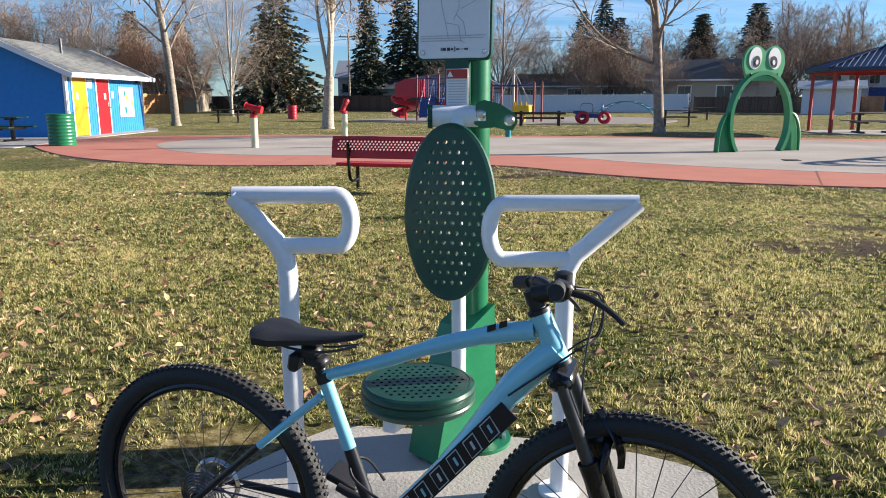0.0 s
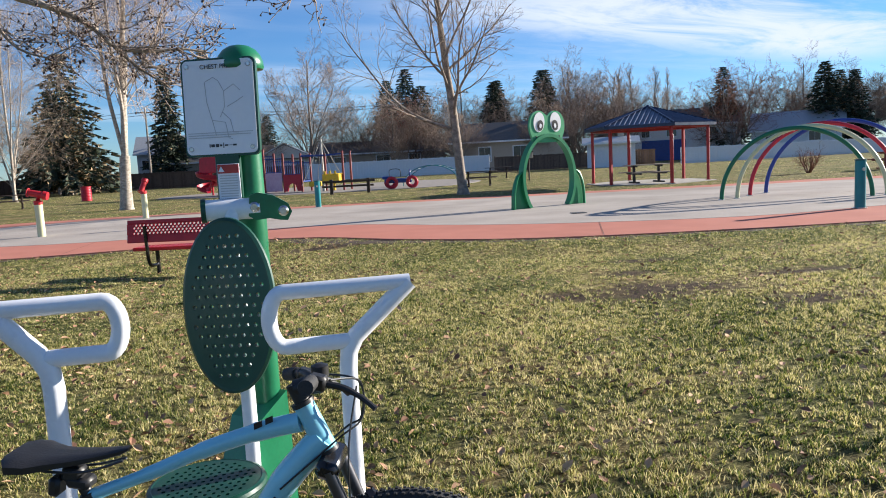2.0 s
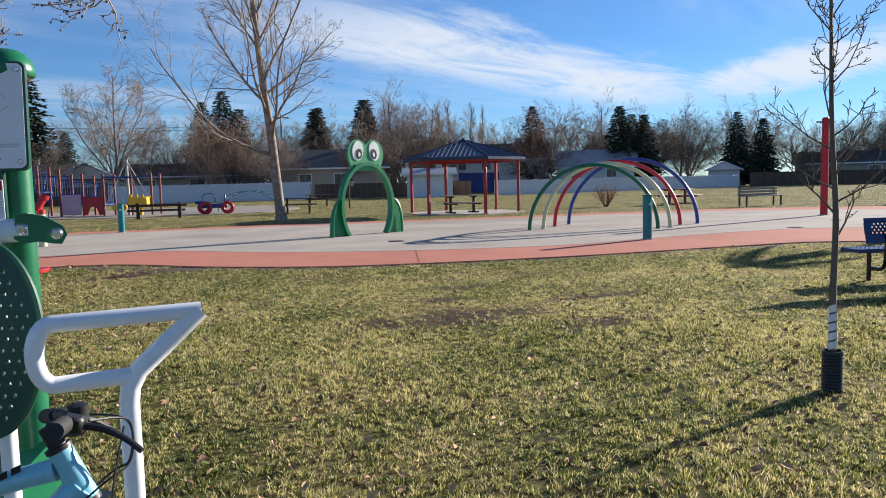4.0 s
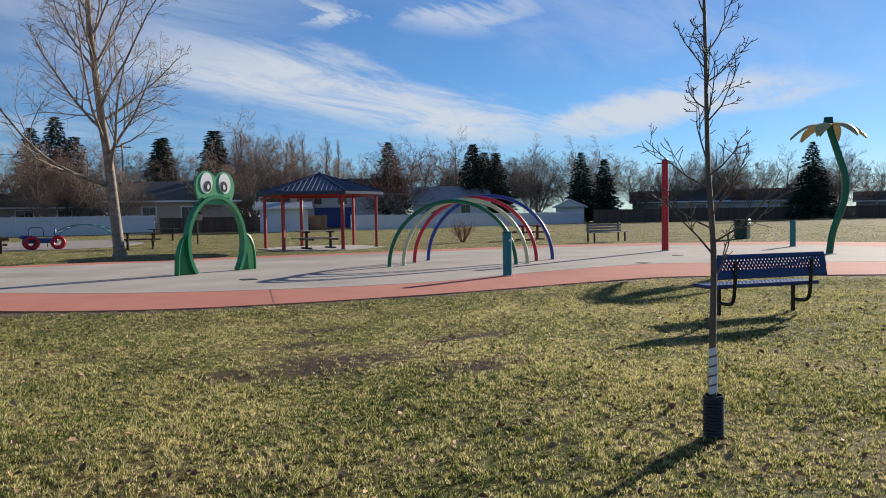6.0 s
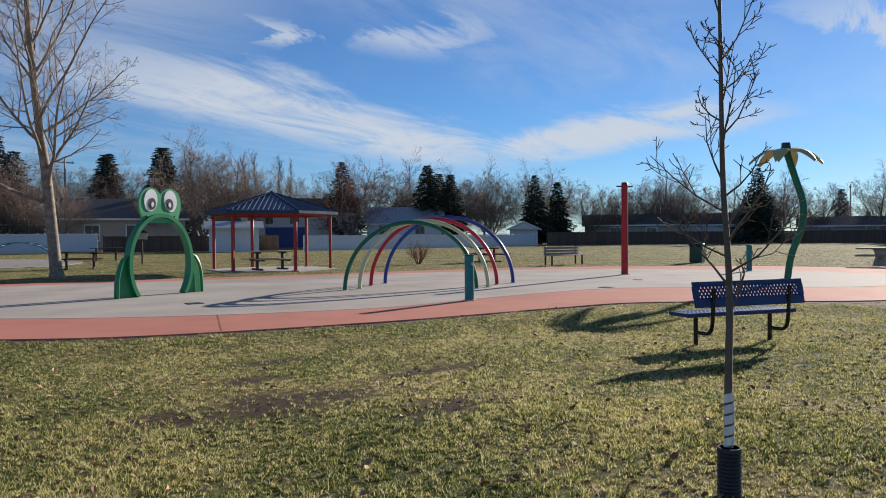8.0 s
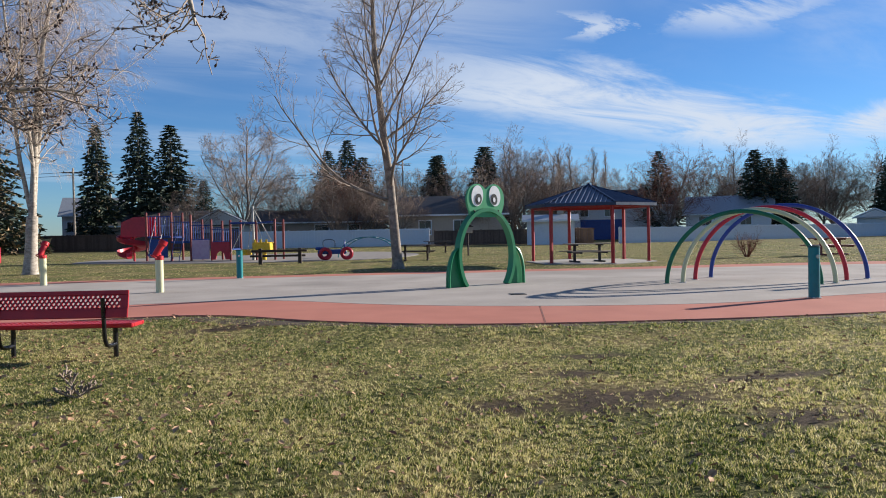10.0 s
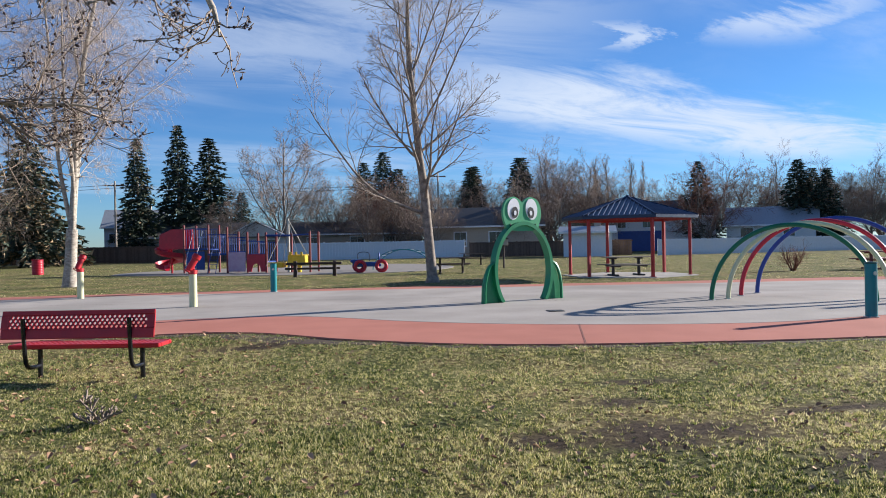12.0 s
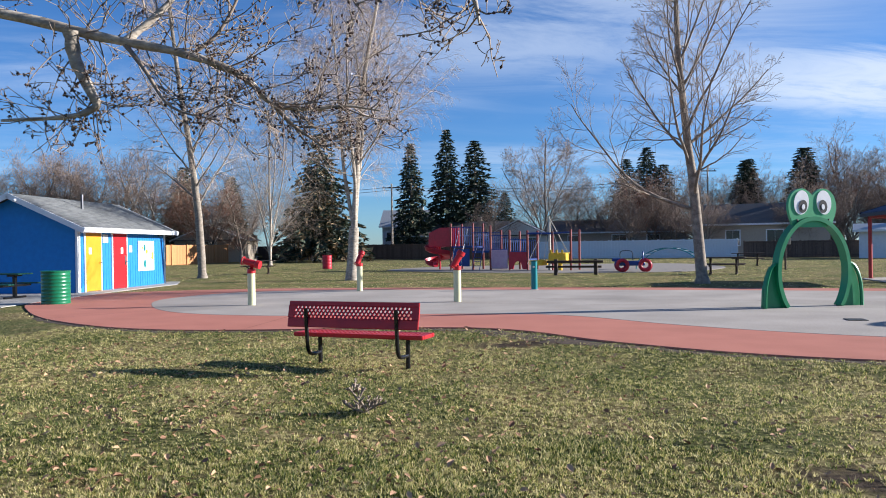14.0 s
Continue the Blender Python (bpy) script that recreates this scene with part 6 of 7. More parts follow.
house(116, 60, -60, 13, 9, 2.5, 3.9, M_STUCCOT, M_ROOFDARK, "low tan house with dark roof far across the field", [(-3, 1.8, 1.6, 1.1), (3, 1.8, 1.4, 1.0)])
house(126, 43, -66, 15, 9, 2.7, 4.5, M_STUCCOT, M_ROOFDARK, "low tan house with dark roof far across the field", [(-3, 1.8, 1.6, 1.1)])
house(101, 72, -52, 12, 8, 2.8, 4.6, M_STUCCOW, M_ROOFDARK, "pale house far across the field", [(2, 1.8, 1.6, 1.1)])


def power_pole(x, y, h):
    t = thing("utility_pole", pose(x, y, 0, 0, 0, 20), "brown wooden utility pole with crossarm", "utility pole", "utility poles")
    part("pole", T([(0, 0, 0), (0, 0, h)], [0.14, 0.09], 8), M_STUCCOT, t)
    part("crossarm", B((2.2, 0.1, 0.12), (0, 0, h - 0.5)), M_WOODDARK, t)
    for s in (-0.9, 0, 0.9):
        part("insulator", T([(s, 0, h - 0.44), (s, 0, h - 0.3)], 0.04, 6), M_GLASS, t)


for x, y, h in ((-22.5, 88, 9.0), (14.3, 96, 10.5), (121, 62, 9), (72, 108, 9), (-62, 84, 9)):
    power_pole(x, y, h)


def wire(a, b, sag):
    t = thing("power_line", Matrix.Translation(a), "thin overhead power line", "cable", "power lines")
    d = Vector(b) - Vector(a)
    part("cable", T([d * s + Vector((0, 0, -sag * 4 * s * (1 - s))) for s in np.linspace(0, 1, 17)], 0.022, 4), M_DARKSTEEL, t)


for dz in (0, 0.35):
    wire((-62, 84, 8.6 - dz), (-22.5, 88, 8.6 - dz), 0.8)
    wire((-22.5, 88, 8.6 - dz), (14.3, 96, 9.6 - dz), 0.8)
wire((-17.2, 31.0, 2.6), (-62, 84, 8.0), 0.8)


# ---- chest press machine ----
def chest_press():
    b = thing("chest_press_machine", pose(1.030, 3.68, GZ), "green and white outdoor chest press machine on a concrete slab", "exercise machine")
    ox, oy, oz = 1.060, 3.82, GZ

    def W(x, y, z):
        return Vector((x - ox, y - oy, z - oz))

    post = part("post", T([(0, 0, 0), (0, 0, 1.93)], 0.056, 28), M_GREEN, b, "green round steel post")
    dome = [(0.088, 1.925), (0.093, 1.935), (0.091, 1.955), (0.082, 1.98), (0.064, 2.002), (0.040, 2.016), (0.013, 2.022)]
    part("dome_cap", T([(0, 0, z) for _, z in dome], [r for r, _ in dome], 28), M_GREEN, post, "green domed cap")
    part("base_plate", T([(0, 0, 0), (0, 0, 0.016)], 0.16, 28), M_GREEN, b)
    for k in range(6):
        a = k * math.tau / 6
        part("bolt", T([(0.125 * math.cos(a), 0.125 * math.sin(a), 0.016), (0.125 * math.cos(a), 0.125 * math.sin(a), 0.04)], 0.014, 6), M_STEEL, b)
    # gusset housing at the foot, towards the seat
    out = [(-0.055, 0.0), (0.30, 0.0), (0.26, 0.16), (0.12, 0.52), (-0.03, 0.60)]
    part("foot_housing", plate(out, 0.17, m=pose(0, 0, 0.016, 0, 0, -128)), M_GREEN, b, "green tapered foot housing", False)

    # sign panel, facing the sitter (-y) and turned a little
    sm = pose(0.985 - ox, 3.755 - oy, 1.602 - oz, -3, 0, -11)
    def rounded(w, h, r, n=6):
        o = []
        for cx, cz, a0 in ((w / 2 - r, h / 2 - r, 0), (-w / 2 + r, h / 2 - r, 90), (-w / 2 + r, -h / 2 + r, 180), (w / 2 - r, -h / 2 + r, 270)):
            o += [(cx + r * math.cos(radians(a0 + 90 * i / n)), cz + r * math.sin(radians(a0 + 90 * i / n))) for i in range(n + 1)]
        return o
    sw, sh = 0.298, 0.378
    sign = part("sign_frame", plate(rounded(sw, sh, 0.025), 0.022, m=sm), M_DARKGREEN, b, "dark green sign frame", False)
    part("sign_face", plate(rounded(sw - 0.016, sh - 0.016, 0.02), 0.006, m=sm @ pose(0, -0.013, 0)), M_SIGN, sign, "white printed instruction panel", False)
    text("CHEST PRESS", 0.024, M_INK, sign, sm @ pose(0, -0.0185, 0.155, 90))
    for sx in (-1, 1):
        for sz in (-1, 1):
            q = sm @ Vector((sx * (sw / 2 - 0.026), -0.017, sz * (sh / 2 - 0.03)))
            part("screw", T([q, q + Vector((0, -0.006, 0))], [0.010, 0.007], 12), M_STEEL, sign)
    # line drawing of the exercise, kept as plain strokes
    strokes = ([(-0.055, 0.10), (-0.05, 0.02), (-0.03, -0.06), (-0.02, -0.11)], [(-0.05, 0.10), (-0.02, 0.115), (0.0, 0.10), (0.02, 0.06), (0.02, 0.0), (0.0, -0.04)], [(0.02, 0.06), (0.06, 0.085), (0.085, 0.06)], [(0.01, -0.02), (0.04, -0.05), (0.05, -0.10), (0.07, -0.10)], [(-0.03, -0.05), (0.02, -0.06), (0.03, -0.12), (0.045, -0.125)], [(0.03, 0.0), (0.07, 0.02), (0.095, 0.035)])
    for s in strokes:
        part("drawing_line", T([sm @ Vector((x, -0.0165, z)) for x, z in s], 0.0014, 4), M_INKPALE, sign)
    for k, w in enumerate((0.26, 0.25, 0.17)):
        part("text_bar", B((w, 0.0012, 0.0028), (0, 0, 0), bevel=0), M_INKPALE, sign).matrix_local = sm @ pose(-0.13 + w / 2 - 0.002, -0.0172, -0.098 - k * 0.009)
    for x, w, h in ((-0.048, 0.004, 0.026), (-0.036, 0.014, 0.022), (-0.018, 0.012, 0.024), (-0.004, 0.010, 0.014), (0.007, 0.003, 0.040), (0.018, 0.012, 0.012), (0.034, 0.022, 0.003), (0.052, 0.014, 0.013)):
        part("logo_mark", B((w, 0.0012, h * 0.5), bevel=0), M_INK, sign).matrix_local = sm @ pose(x, -0.0172, -0.148)

    # small warning plate under the sign
    wm = pose(0.997 - ox, 3.726 - oy, 1.315 - oz, 0, 0, -11)
    warn = part("warning_plate", B((0.088, 0.004, 0.135), bevel=0.001), M_SIGN, b, "white and red warning plate")
    warn.matrix_local = wm
    part("warning_band", B((0.084, 0.002, 0.034), bevel=0), M_REDINK, warn).matrix_local = pose(0, -0.0032, 0.048)
    part("warning_triangle", plate([(-0.012, -0.010), (0.012, -0.010), (0, 0.012)], 0.002), M_SIGN, warn).matrix_local = pose(-0.027, -0.0045, 0.047)
    for k in range(9):
        part("text_bar", B((0.07, 0.0015, 0.0035), bevel=0), M_INKPALE, warn).matrix_local = pose(0, -0.003, 0.022 - k * 0.010)
    part("back_strip", B((0.10, 0.02, 0.26), wm.translation + Vector((0, 0.016, -0.01)), (0, 0, -11)), M_DARKGREEN, b)

    # pivot sleeve and its green cheek plates
    c0, c1 = W(0.90, 3.705, 1.205), W(1.105, 3.735, 1.205)
    sleeve = part("pivot_sleeve", T([c0, c1], 0.042, 22), M_WHITE, b, "white pivot sleeve")
    d = (c1 - c0).normalized()
    part("end_ring", T([c0 - d * 0.014, c0 + d * 0.004], 0.047, 22), M_DARKGREEN, sleeve)
    cheek = [(-0.06, 0.045), (-0.03, 0.058), (0.03, 0.050), (0.09, 0.020), (0.105, -0.01), (0.09, -0.045), (0.06, -0.045), (0.02, -0.04), (-0.03, -0.05), (-0.06, -0.035)]
    ck = part("cheek_plate", plate(cheek, 0.05, m=Matrix.Translation(c1 + Vector((0.02, -0.01, 0))) @ pose(0, 0, 0, 0, 6, 8)), M_GREEN, b, "green pivot cheek plate", False)
    for dx, dz in ((-0.035, 0.005), (0.075, -0.015)):
        q = c1 + Vector((0.02 + dx, -0.042, dz))
        part("cover_bolt", T([q, q + Vector((0, -0.008, 0))], [0.021, 0.013], 16), M_STEEL, ck)
    # swing arm down to the seat
    part("swing_arm", T([W(1.0, 3.70, 1.20), W(1.0, 3.68, 1.12), W(1.012, 3.65, 0.80), W(1.02, 3.61, 0.30), W(1.02, 3.60, 0.12)], 0.028, 14), M_WHITE, b, "white swing arm tube")

    # perforated oval backrest and round seat
    def pierced(rx, rz, th, m, nx, nz, hr, name, label):
        bm = bmesh.new()
        n = 48
        pw, ph = 2 * rx / nx, 2 * rz / nz
        # rounded rim
        tube(bm, [m @ Vector((rx * math.cos(a), 0, rz * math.sin(a))) for a in np.linspace(0, math.tau, n, endpoint=False)], th * 0.55, 8, True)
        ob = part(name, bm, M_DARKGREEN, b, label)
        bm = bmesh.new()
        for j in range(nz):
            for i in range(nx + 1):
                cx = -rx + (i + (0.5 if j % 2 else 0.0)) * pw
                cz = -rz + (j + 0.5) * ph
                hx, hz = pw / 2, ph / 2
                def clamp(x, z):
                    k = math.hypot(x / rx, z / rz)
                    return (x / k, z / k) if k > 1 else (x, z)
                if math.hypot(cx / rx, cz / rz) > 1.12:
                    continue
                open_ = math.hypot((abs(cx) + hr * 2.0) / rx, (abs(cz) + hr * 2.0) / rz) < 0.98
                rect = [(cx + hx, cz), (cx + hx, cz + hz), (cx, cz + hz), (cx - hx, cz + hz), (cx - hx, cz), (cx - hx, cz - hz), (cx, cz - hz), (cx + hx, cz - hz)]
                for y in (-th / 2, th / 2):
                    o = [bm.verts.new(m @ Vector((clamp(x, z)[0], y, clamp(x, z)[1]))) for x, z in rect]
                    if not open_:
                        bm.faces.new(o)
                        continue
                    h = [bm.verts.new(m @ Vector((cx + hr * math.cos(k * math.tau / 8), y, cz + hr * math.sin(k * math.tau / 8)))) for k in range(8)]
                    for k in range(8):
                        bm.faces.new((o[k], o[(k + 1) % 8], h[(k + 1) % 8], h[k]))
                    if y < 0:
                        g = [bm.verts.new(m @ Vector((cx + hr * math.cos(k * math.tau / 8), -y, cz + hr * math.sin(k * math.tau / 8)))) for k in range(8)]
                        for k in range(8):
                            bm.faces.new((h[k], h[(k + 1) % 8], g[(k + 1) % 8], g[k]))
        bmesh.ops.remove_doubles(bm, verts=bm.verts, dist=0.0004)
        bmesh.ops.dissolve_degenerate(bm, edges=bm.edges, dist=0.0004)
        part("perforated_panel", bm, M_DARKGREEN, ob, smooth=False)
        return ob

    bk = Matrix.Translation(W(0.993, 3.545, 0.855)) @ pose(0, 0, 0, -5, -1, -12)
    pierced(0.165, 0.315, 0.03, bk, 10, 17, 0.0085, "backrest", "dark green perforated oval backrest")
    st = Matrix.Translation(W(0.918, 3.27, 0.282)) @ pose(0, 0, 0, 90, 0, 14)
    seat = pierced(0.185, 0.185, 0.03, st, 13, 13, 0.0075, "seat", "dark green perforated round seat")
    rims = [(0.190, -0.008), (0.200, -0.014), (0.203, -0.028), (0.198, -0.036), (0.202, -0.044), (0.196, -0.056), (0.188, -0.066), (0.10, -0.068)]
    cs = W(0.918, 3.27, 0.282)
    part("seat_skirt", T([cs + Vector((0, 0, z)) for _, z in rims], [r for r, _ in rims], 40), M_DARKGREEN, seat, "ribbed seat edge")
    part("seat_arm", B((0.06, 0.30, 0.05), W(0.95, 3.33, 0.175), (-8, 0, -12), 0.006), M_WHITE, b, "white seat support tube")
    part("seat_stub", B((0.05, 0.14, 0.05), W(0.86, 3.18, 0.185), (-8, 0, -12), 0.006), M_WHITE, b)

    # the two fixed white handle loops on their own uprights
    for s, cx, cy, ang, base in ((1, 1.42, 3.43, 8, 3.40), (-1, 0.507, 3.139, 8, 3.10)):
        def H(u, z):
            a = radians(ang)
            return W(cx + s * 0 + u * math.cos(a), cy + u * math.sin(a), z)
        tipx, inner = (0.245, -0.215) if s > 0 else (-0.167, 0.167)
        z_top, z_low = (0.915, 0.715) if s > 0 else (0.964, 0.797)
        r = 0.026
        up = [H(0, GZ), H(0, 0.3), H(0, z_low - 0.10), H(0.006 * s, z_low - 0.04), H(0.035 * s, z_low + 0.015), H(tipx, z_top)]
        part("handle_upright", T(up, r * 1.26, 16), M_WHITE, b, "white painted handle upright")
        zm = (z_top + z_low) / 2
        rad = (z_top - z_low) / 2
        bend = [H(inner + (-1 if s > 0 else 1) * rad * 0.55 * math.sin(t), zm + rad * math.cos(t)) for t in np.linspace(0, math.pi, 14)]
        loop = [H(tipx, z_top)] + bend + [H(0.012 * s, z_low)]
        part("handle_loop", T(loop, r * 1.10, 16), M_WHITE, b, "white tubular handle loop")
        part("upright_flange", T([H(0, GZ), H(0, GZ + 0.014)], 0.075, 16), M_WHITE, b)
    return b


chest_press()


# ---- bicycle ----
BAR_TURN = 20.0


def bicycle():
    R = 0.370
    rear, front = Vector((0.398, 2.505, GZ + R)), Vector((1.540, 2.320, GZ + R))
    yaw = math.atan2(front.y - rear.y, front.x - rear.x)
    base = Vector((rear.x, rear.y, GZ))
    b = thing("mountain_bike", Matrix.Translation(base) @ Matrix.Rotation(yaw, 4, "Z"), "sky blue mountain bike with black saddle leaning by the machine", "bicycle")
    wb = (front.to_2d() - rear.to_2d()).length
    # local: x forward, y to the left (away from the camera), z up
    RA, FA = Vector((0, 0, R - 0.004)), Vector((wb, 0, R + 0.004))
    BB = Vector((0.52, 0, 0.33))
    ST = Vector((0.375, 0, 0.742))            # seat clamp
    HT, HB = Vector((0.928, 0, 0.962)), Vector((0.975, 0, 0.852))
    CR = HB + Vector((0.012, 0, -0.032))

    def tyre(c):
        w = part("wheel", T([c + Vector((math.cos(a) * (R - 0.028), 0, math.sin(a) * (R - 0.028))) for a in np.linspace(0, math.tau, 64, endpoint=False)], 0.027, 12, True), M_RUBBER, b, "black knobbly mountain bike tyre")
        bm = bmesh.new()
        for k in range(120):
            a = k * math.tau / 120
            for y, off in ((-0.016, 0.0), (0.0, 0.5), (0.016, 0.0)):
                t = a + off * math.tau / 120
                p = c + Vector((math.cos(t) * (R + 0.000 - abs(y) * 0.22), y, math.sin(t) * (R - abs(y) * 0.22)))
                m = Matrix.Translation(p) @ Matrix.Rotation(-t, 4, "Y") @ Matrix.Diagonal((0.004, 0.009, 0.0075, 1))
                bmesh.ops.create_cube(bm, size=1, matrix=m)
        part("tread", bm, M_RUBBER, w, smooth=False)
        part("rim", T([c + Vector((math.cos(a) * (R - 0.062), 0, math.sin(a) * (R - 0.062))) for a in np.linspace(0, math.tau, 56, endpoint=False)], 0.012, 8, True), M_BLACKGLOSS, w, "black alloy rim")
        part("hub", T([c + Vector((0, -0.055, 0)), c + Vector((0, -0.03, 0)), c + Vector((0, 0.03, 0)), c + Vector((0, 0.055, 0))], [0.018, 0.024, 0.024, 0.018], 14), M_BLACK, w)
        for k in range(28):
            a = k * math.tau / 28
            s = -1 if k % 2 else 1
            a2 = a + (0.55 if k % 4 < 2 else -0.55)
            part("spoke", T([c + Vector((math.cos(a2) * 0.022, s * 0.026, math.sin(a2) * 0.022)), c + Vector((math.cos(a) * (R - 0.066), 0, math.sin(a) * (R - 0.066)))], 0.0014, 4), M_DARKSTEEL, w)
        disc = bmesh.new()
        tube(disc, [c + Vector((math.cos(a) * 0.068, 0.042, math.sin(a) * 0.068)) for a in np.linspace(0, math.tau, 36, endpoint=False)], 0.008, 4, True)
        rotor = part("brake_disc", disc, M_STEEL, w, "steel brake disc")
        for k in range(6):
            a = k * math.tau / 6
            part("disc_arm", T([c + Vector((math.cos(a) * 0.02, 0.042, math.sin(a) * 0.02)), c + Vector((math.cos(a + 0.4) * 0.066, 0.042, math.sin(a + 0.4) * 0.066))], 0.004, 4), M_STEEL, w)
        return w

    tyre(RA)
    tyre(FA)

    # frame
    def ft(name, pts, r, label="", mt=None, flat=1.0):
        bm = T(spline(pts, 8) if len(pts) > 2 else pts, r, 16)
        for v in bm.verts:
            v.co.y *= flat
        return part(name, bm, mt or M_BIKE, b, label)

    ft("top_tube", [ST + Vector((0, 0, 0.005)), Vector((0.53, 0, 0.800)), Vector((0.67, 0, 0.855)), Vector((0.81, 0, 0.898)), HT + Vector((-0.01, 0, -0.042))], [0.016] * 8 + [0.018] * 8 + [0.021] * 8 + [0.024] * 8 + [0.025])
    dt = [BB + Vector((0.0, 0, 0.0)), BB.lerp(HB, 0.45) + Vector((0.005, 0, 0.01)), BB.lerp(HB, 0.78) + Vector((-0.012, 0, 0.030)), HB + Vector((-0.002, 0, 0.03))]
    down = ft("down_tube", dt, [0.030] * 8 + [0.033] * 8 + [0.036] * 8 + [0.034])
    ft("head_tube", [HB, HT], [0.027, 0.025])
    ft("head_ring", [HT, HT + (HT - HB).normalized() * 0.010], 0.028, "", M_BLACK)
    ft("head_ring", [HB, HB - (HT - HB).normalized() * 0.010], 0.029, "", M_BLACK)
    seat_dir = (ST - BB).normalized()
    ft("seat_tube", [BB, BB.lerp(ST, 0.55)], 0.018, "black lower seat tube", M_DECAL)
    ft("seat_tube", [BB.lerp(ST, 0.55), ST], 0.018)
    ft("seat_collar", [ST - seat_dir * 0.012, ST + seat_dir * 0.014], 0.022, "", M_BLACK)
    for y in (-0.055, 0.055):
        for p, nm in ((BB, "chain_stay"), (ST + Vector((0, 0, -0.05)), "seat_stay")):
            q0 = p + Vector((-0.01, y * 0.3, 0))
            qm = p.lerp(RA, 0.45) + Vector((0, y, 0.008))
            q1 = RA + Vector((0, y * 1.1, 0))
            if nm == "seat_stay":
                part(nm, T(spline([q0, qm], 4), 0.011, 10), M_BIKE, b)
                part(nm, T([qm, q1], [0.011, 0.009], 10), M_DECAL, b, "black lower seat stay")
            else:
                part(nm, T(spline([q0, qm, q1], 5), 0.011, 10), M_DECAL, b, "black chain stay")
    # decals: plain slanted bars along the down tube in place of the maker's lettering
    ax = (BB.lerp(HB, 0.78) - BB).normalized()
    up = Vector((-ax.z, 0, ax.x))
    part("decal_band", B((0.46, 0.004, 0.054), (0, 0, 0), bevel=0.0015), M_DECAL, down, "dark slanted lettering band").matrix_local = Matrix.Translation(BB.lerp(HB, 0.42) + Vector((0.006, -0.0335, 0.008))) @ Matrix.Rotation(-math.atan2(ax.z, ax.x), 4, "Y")
    turn = Matrix.Rotation(-math.atan2(ax.z, ax.x), 4, "Y")
    for k in range(7):
        q = BB.lerp(HB, 0.10 + 0.092 * k) + Vector((0.006, -0.0362, 0.008))
        for grow, dy, mt in ((0.0025, 0.0, M_DECALW), (0.0, -0.0012, M_DECAL)):
            mk = [(-0.025 - grow, -0.020 - grow), (0.009 + grow, -0.020 - grow), (0.021 + grow, 0.020 + grow), (-0.013 - grow, 0.020 + grow)]
            part("decal_mark", plate(mk, 0.002), mt, down, smooth=False).matrix_local = Matrix.Translation(q + Vector((0, dy, 0))) @ turn
        notch = [(-0.006, -0.010), (0.001, -0.010), (0.007, 0.011), (0.0, 0.011)]
        part("decal_mark", plate(notch, 0.002), M_DECALW if k % 2 else M_BIKE, down, smooth=False).matrix_local = Matrix.Translation(q + Vector((0, -0.0024, 0))) @ turn
    tt = (HT - ST).normalized()
    for k, (w, h) in enumerate(((0.022, 0.014), (0.020, 0.014))):
        q = ST.lerp(HT, 0.80 + 0.05 * k) + Vector((0, -0.0245, 0.004))
        part("decal_mark", plate([(-w / 2, -h / 2), (w / 2, -h / 2), (w / 2 + 0.006, h / 2), (-w / 2 + 0.006, h / 2)], 0.002), M_DECAL, b, smooth=False).matrix_local = Matrix.Translation(q) @ Matrix.Rotation(-math.atan2(tt.z, tt.x), 4, "Y")
    # seat post, saddle
    SP = Vector((0.342, 0, 0.808))
    ft("seat_post", [ST, SP], 0.0145, "", M_BLACK)
    part("post_clamp", B((0.05, 0.045, 0.04), SP, (0, 12, 0), 0.008), M_BLACK, b)
    part("rear_light", B((0.03, 0.045, 0.05), ST + Vector((-0.075, -0.01, 0.040)), (0, 10, 0), 0.008), M_BLACK, b, "small black rear light")
    part("light_strap", B((0.06, 0.05, 0.03), ST + Vector((-0.018, 0, 0.045)), (0, 10, 0), 0.008), M_BLACK, b)
    for y in (-0.022, 0.022):
        part("saddle_rail", T(spline([SP + Vector((-0.10, y * 1.5, 0.032)), SP + Vector((-0.05, y, 0.012)), SP + Vector((0.04, y, 0.010)), SP + Vector((0.13, y * 0.4, 0.030))], 5), 0.0035, 6), M_DARKSTEEL, b)
    bm = bmesh.new()
    prev = None
    for i in range(15):
        t = i / 14
        x = -0.142 + 0.288 * t
        w = 0.070 * (1 - t) ** 1.2 + 0.017 + 0.012 * math.sin(math.pi * min(1, t * 3)) * (t < 0.33)
        zt = 0.062 - 0.010 * math.sin(math.pi * t) + 0.004 * (t < 0.15)
        thick = 0.036 * (1 - t) + 0.018
        if i in (0, 14):
            w, thick = w * 0.7, thick * 0.6
        ring = [bm.verts.new(SP + Vector((x, y * w, zt + z * thick))) for y, z in ((-1, -0.55), (-1.0, -0.2), (-0.75, -0.02), (-0.25, 0.0), (0.25, 0.0), (0.75, -0.02), (1.0, -0.2), (1, -0.55), (0.5, -0.75), (-0.5, -0.75))]
        if prev:
            for k in range(10):
                bm.faces.new((prev[k], prev[(k + 1) % 10], ring[(k + 1) % 10], ring[k]))
        else:
            bm.faces.new(ring[::-1])
        prev = ring
    bm.faces.new(prev)
    part("saddle", bm, M_LEATHER, b, "black vinyl saddle")
    # fork: crown, stanchions, lowers
    steer = (HT - HB).normalized()
    part("fork_crown", B((0.055, 0.15, 0.045), CR, (0, 20, 0), 0.012), M_BLACKGLOSS, b, "black fork crown")
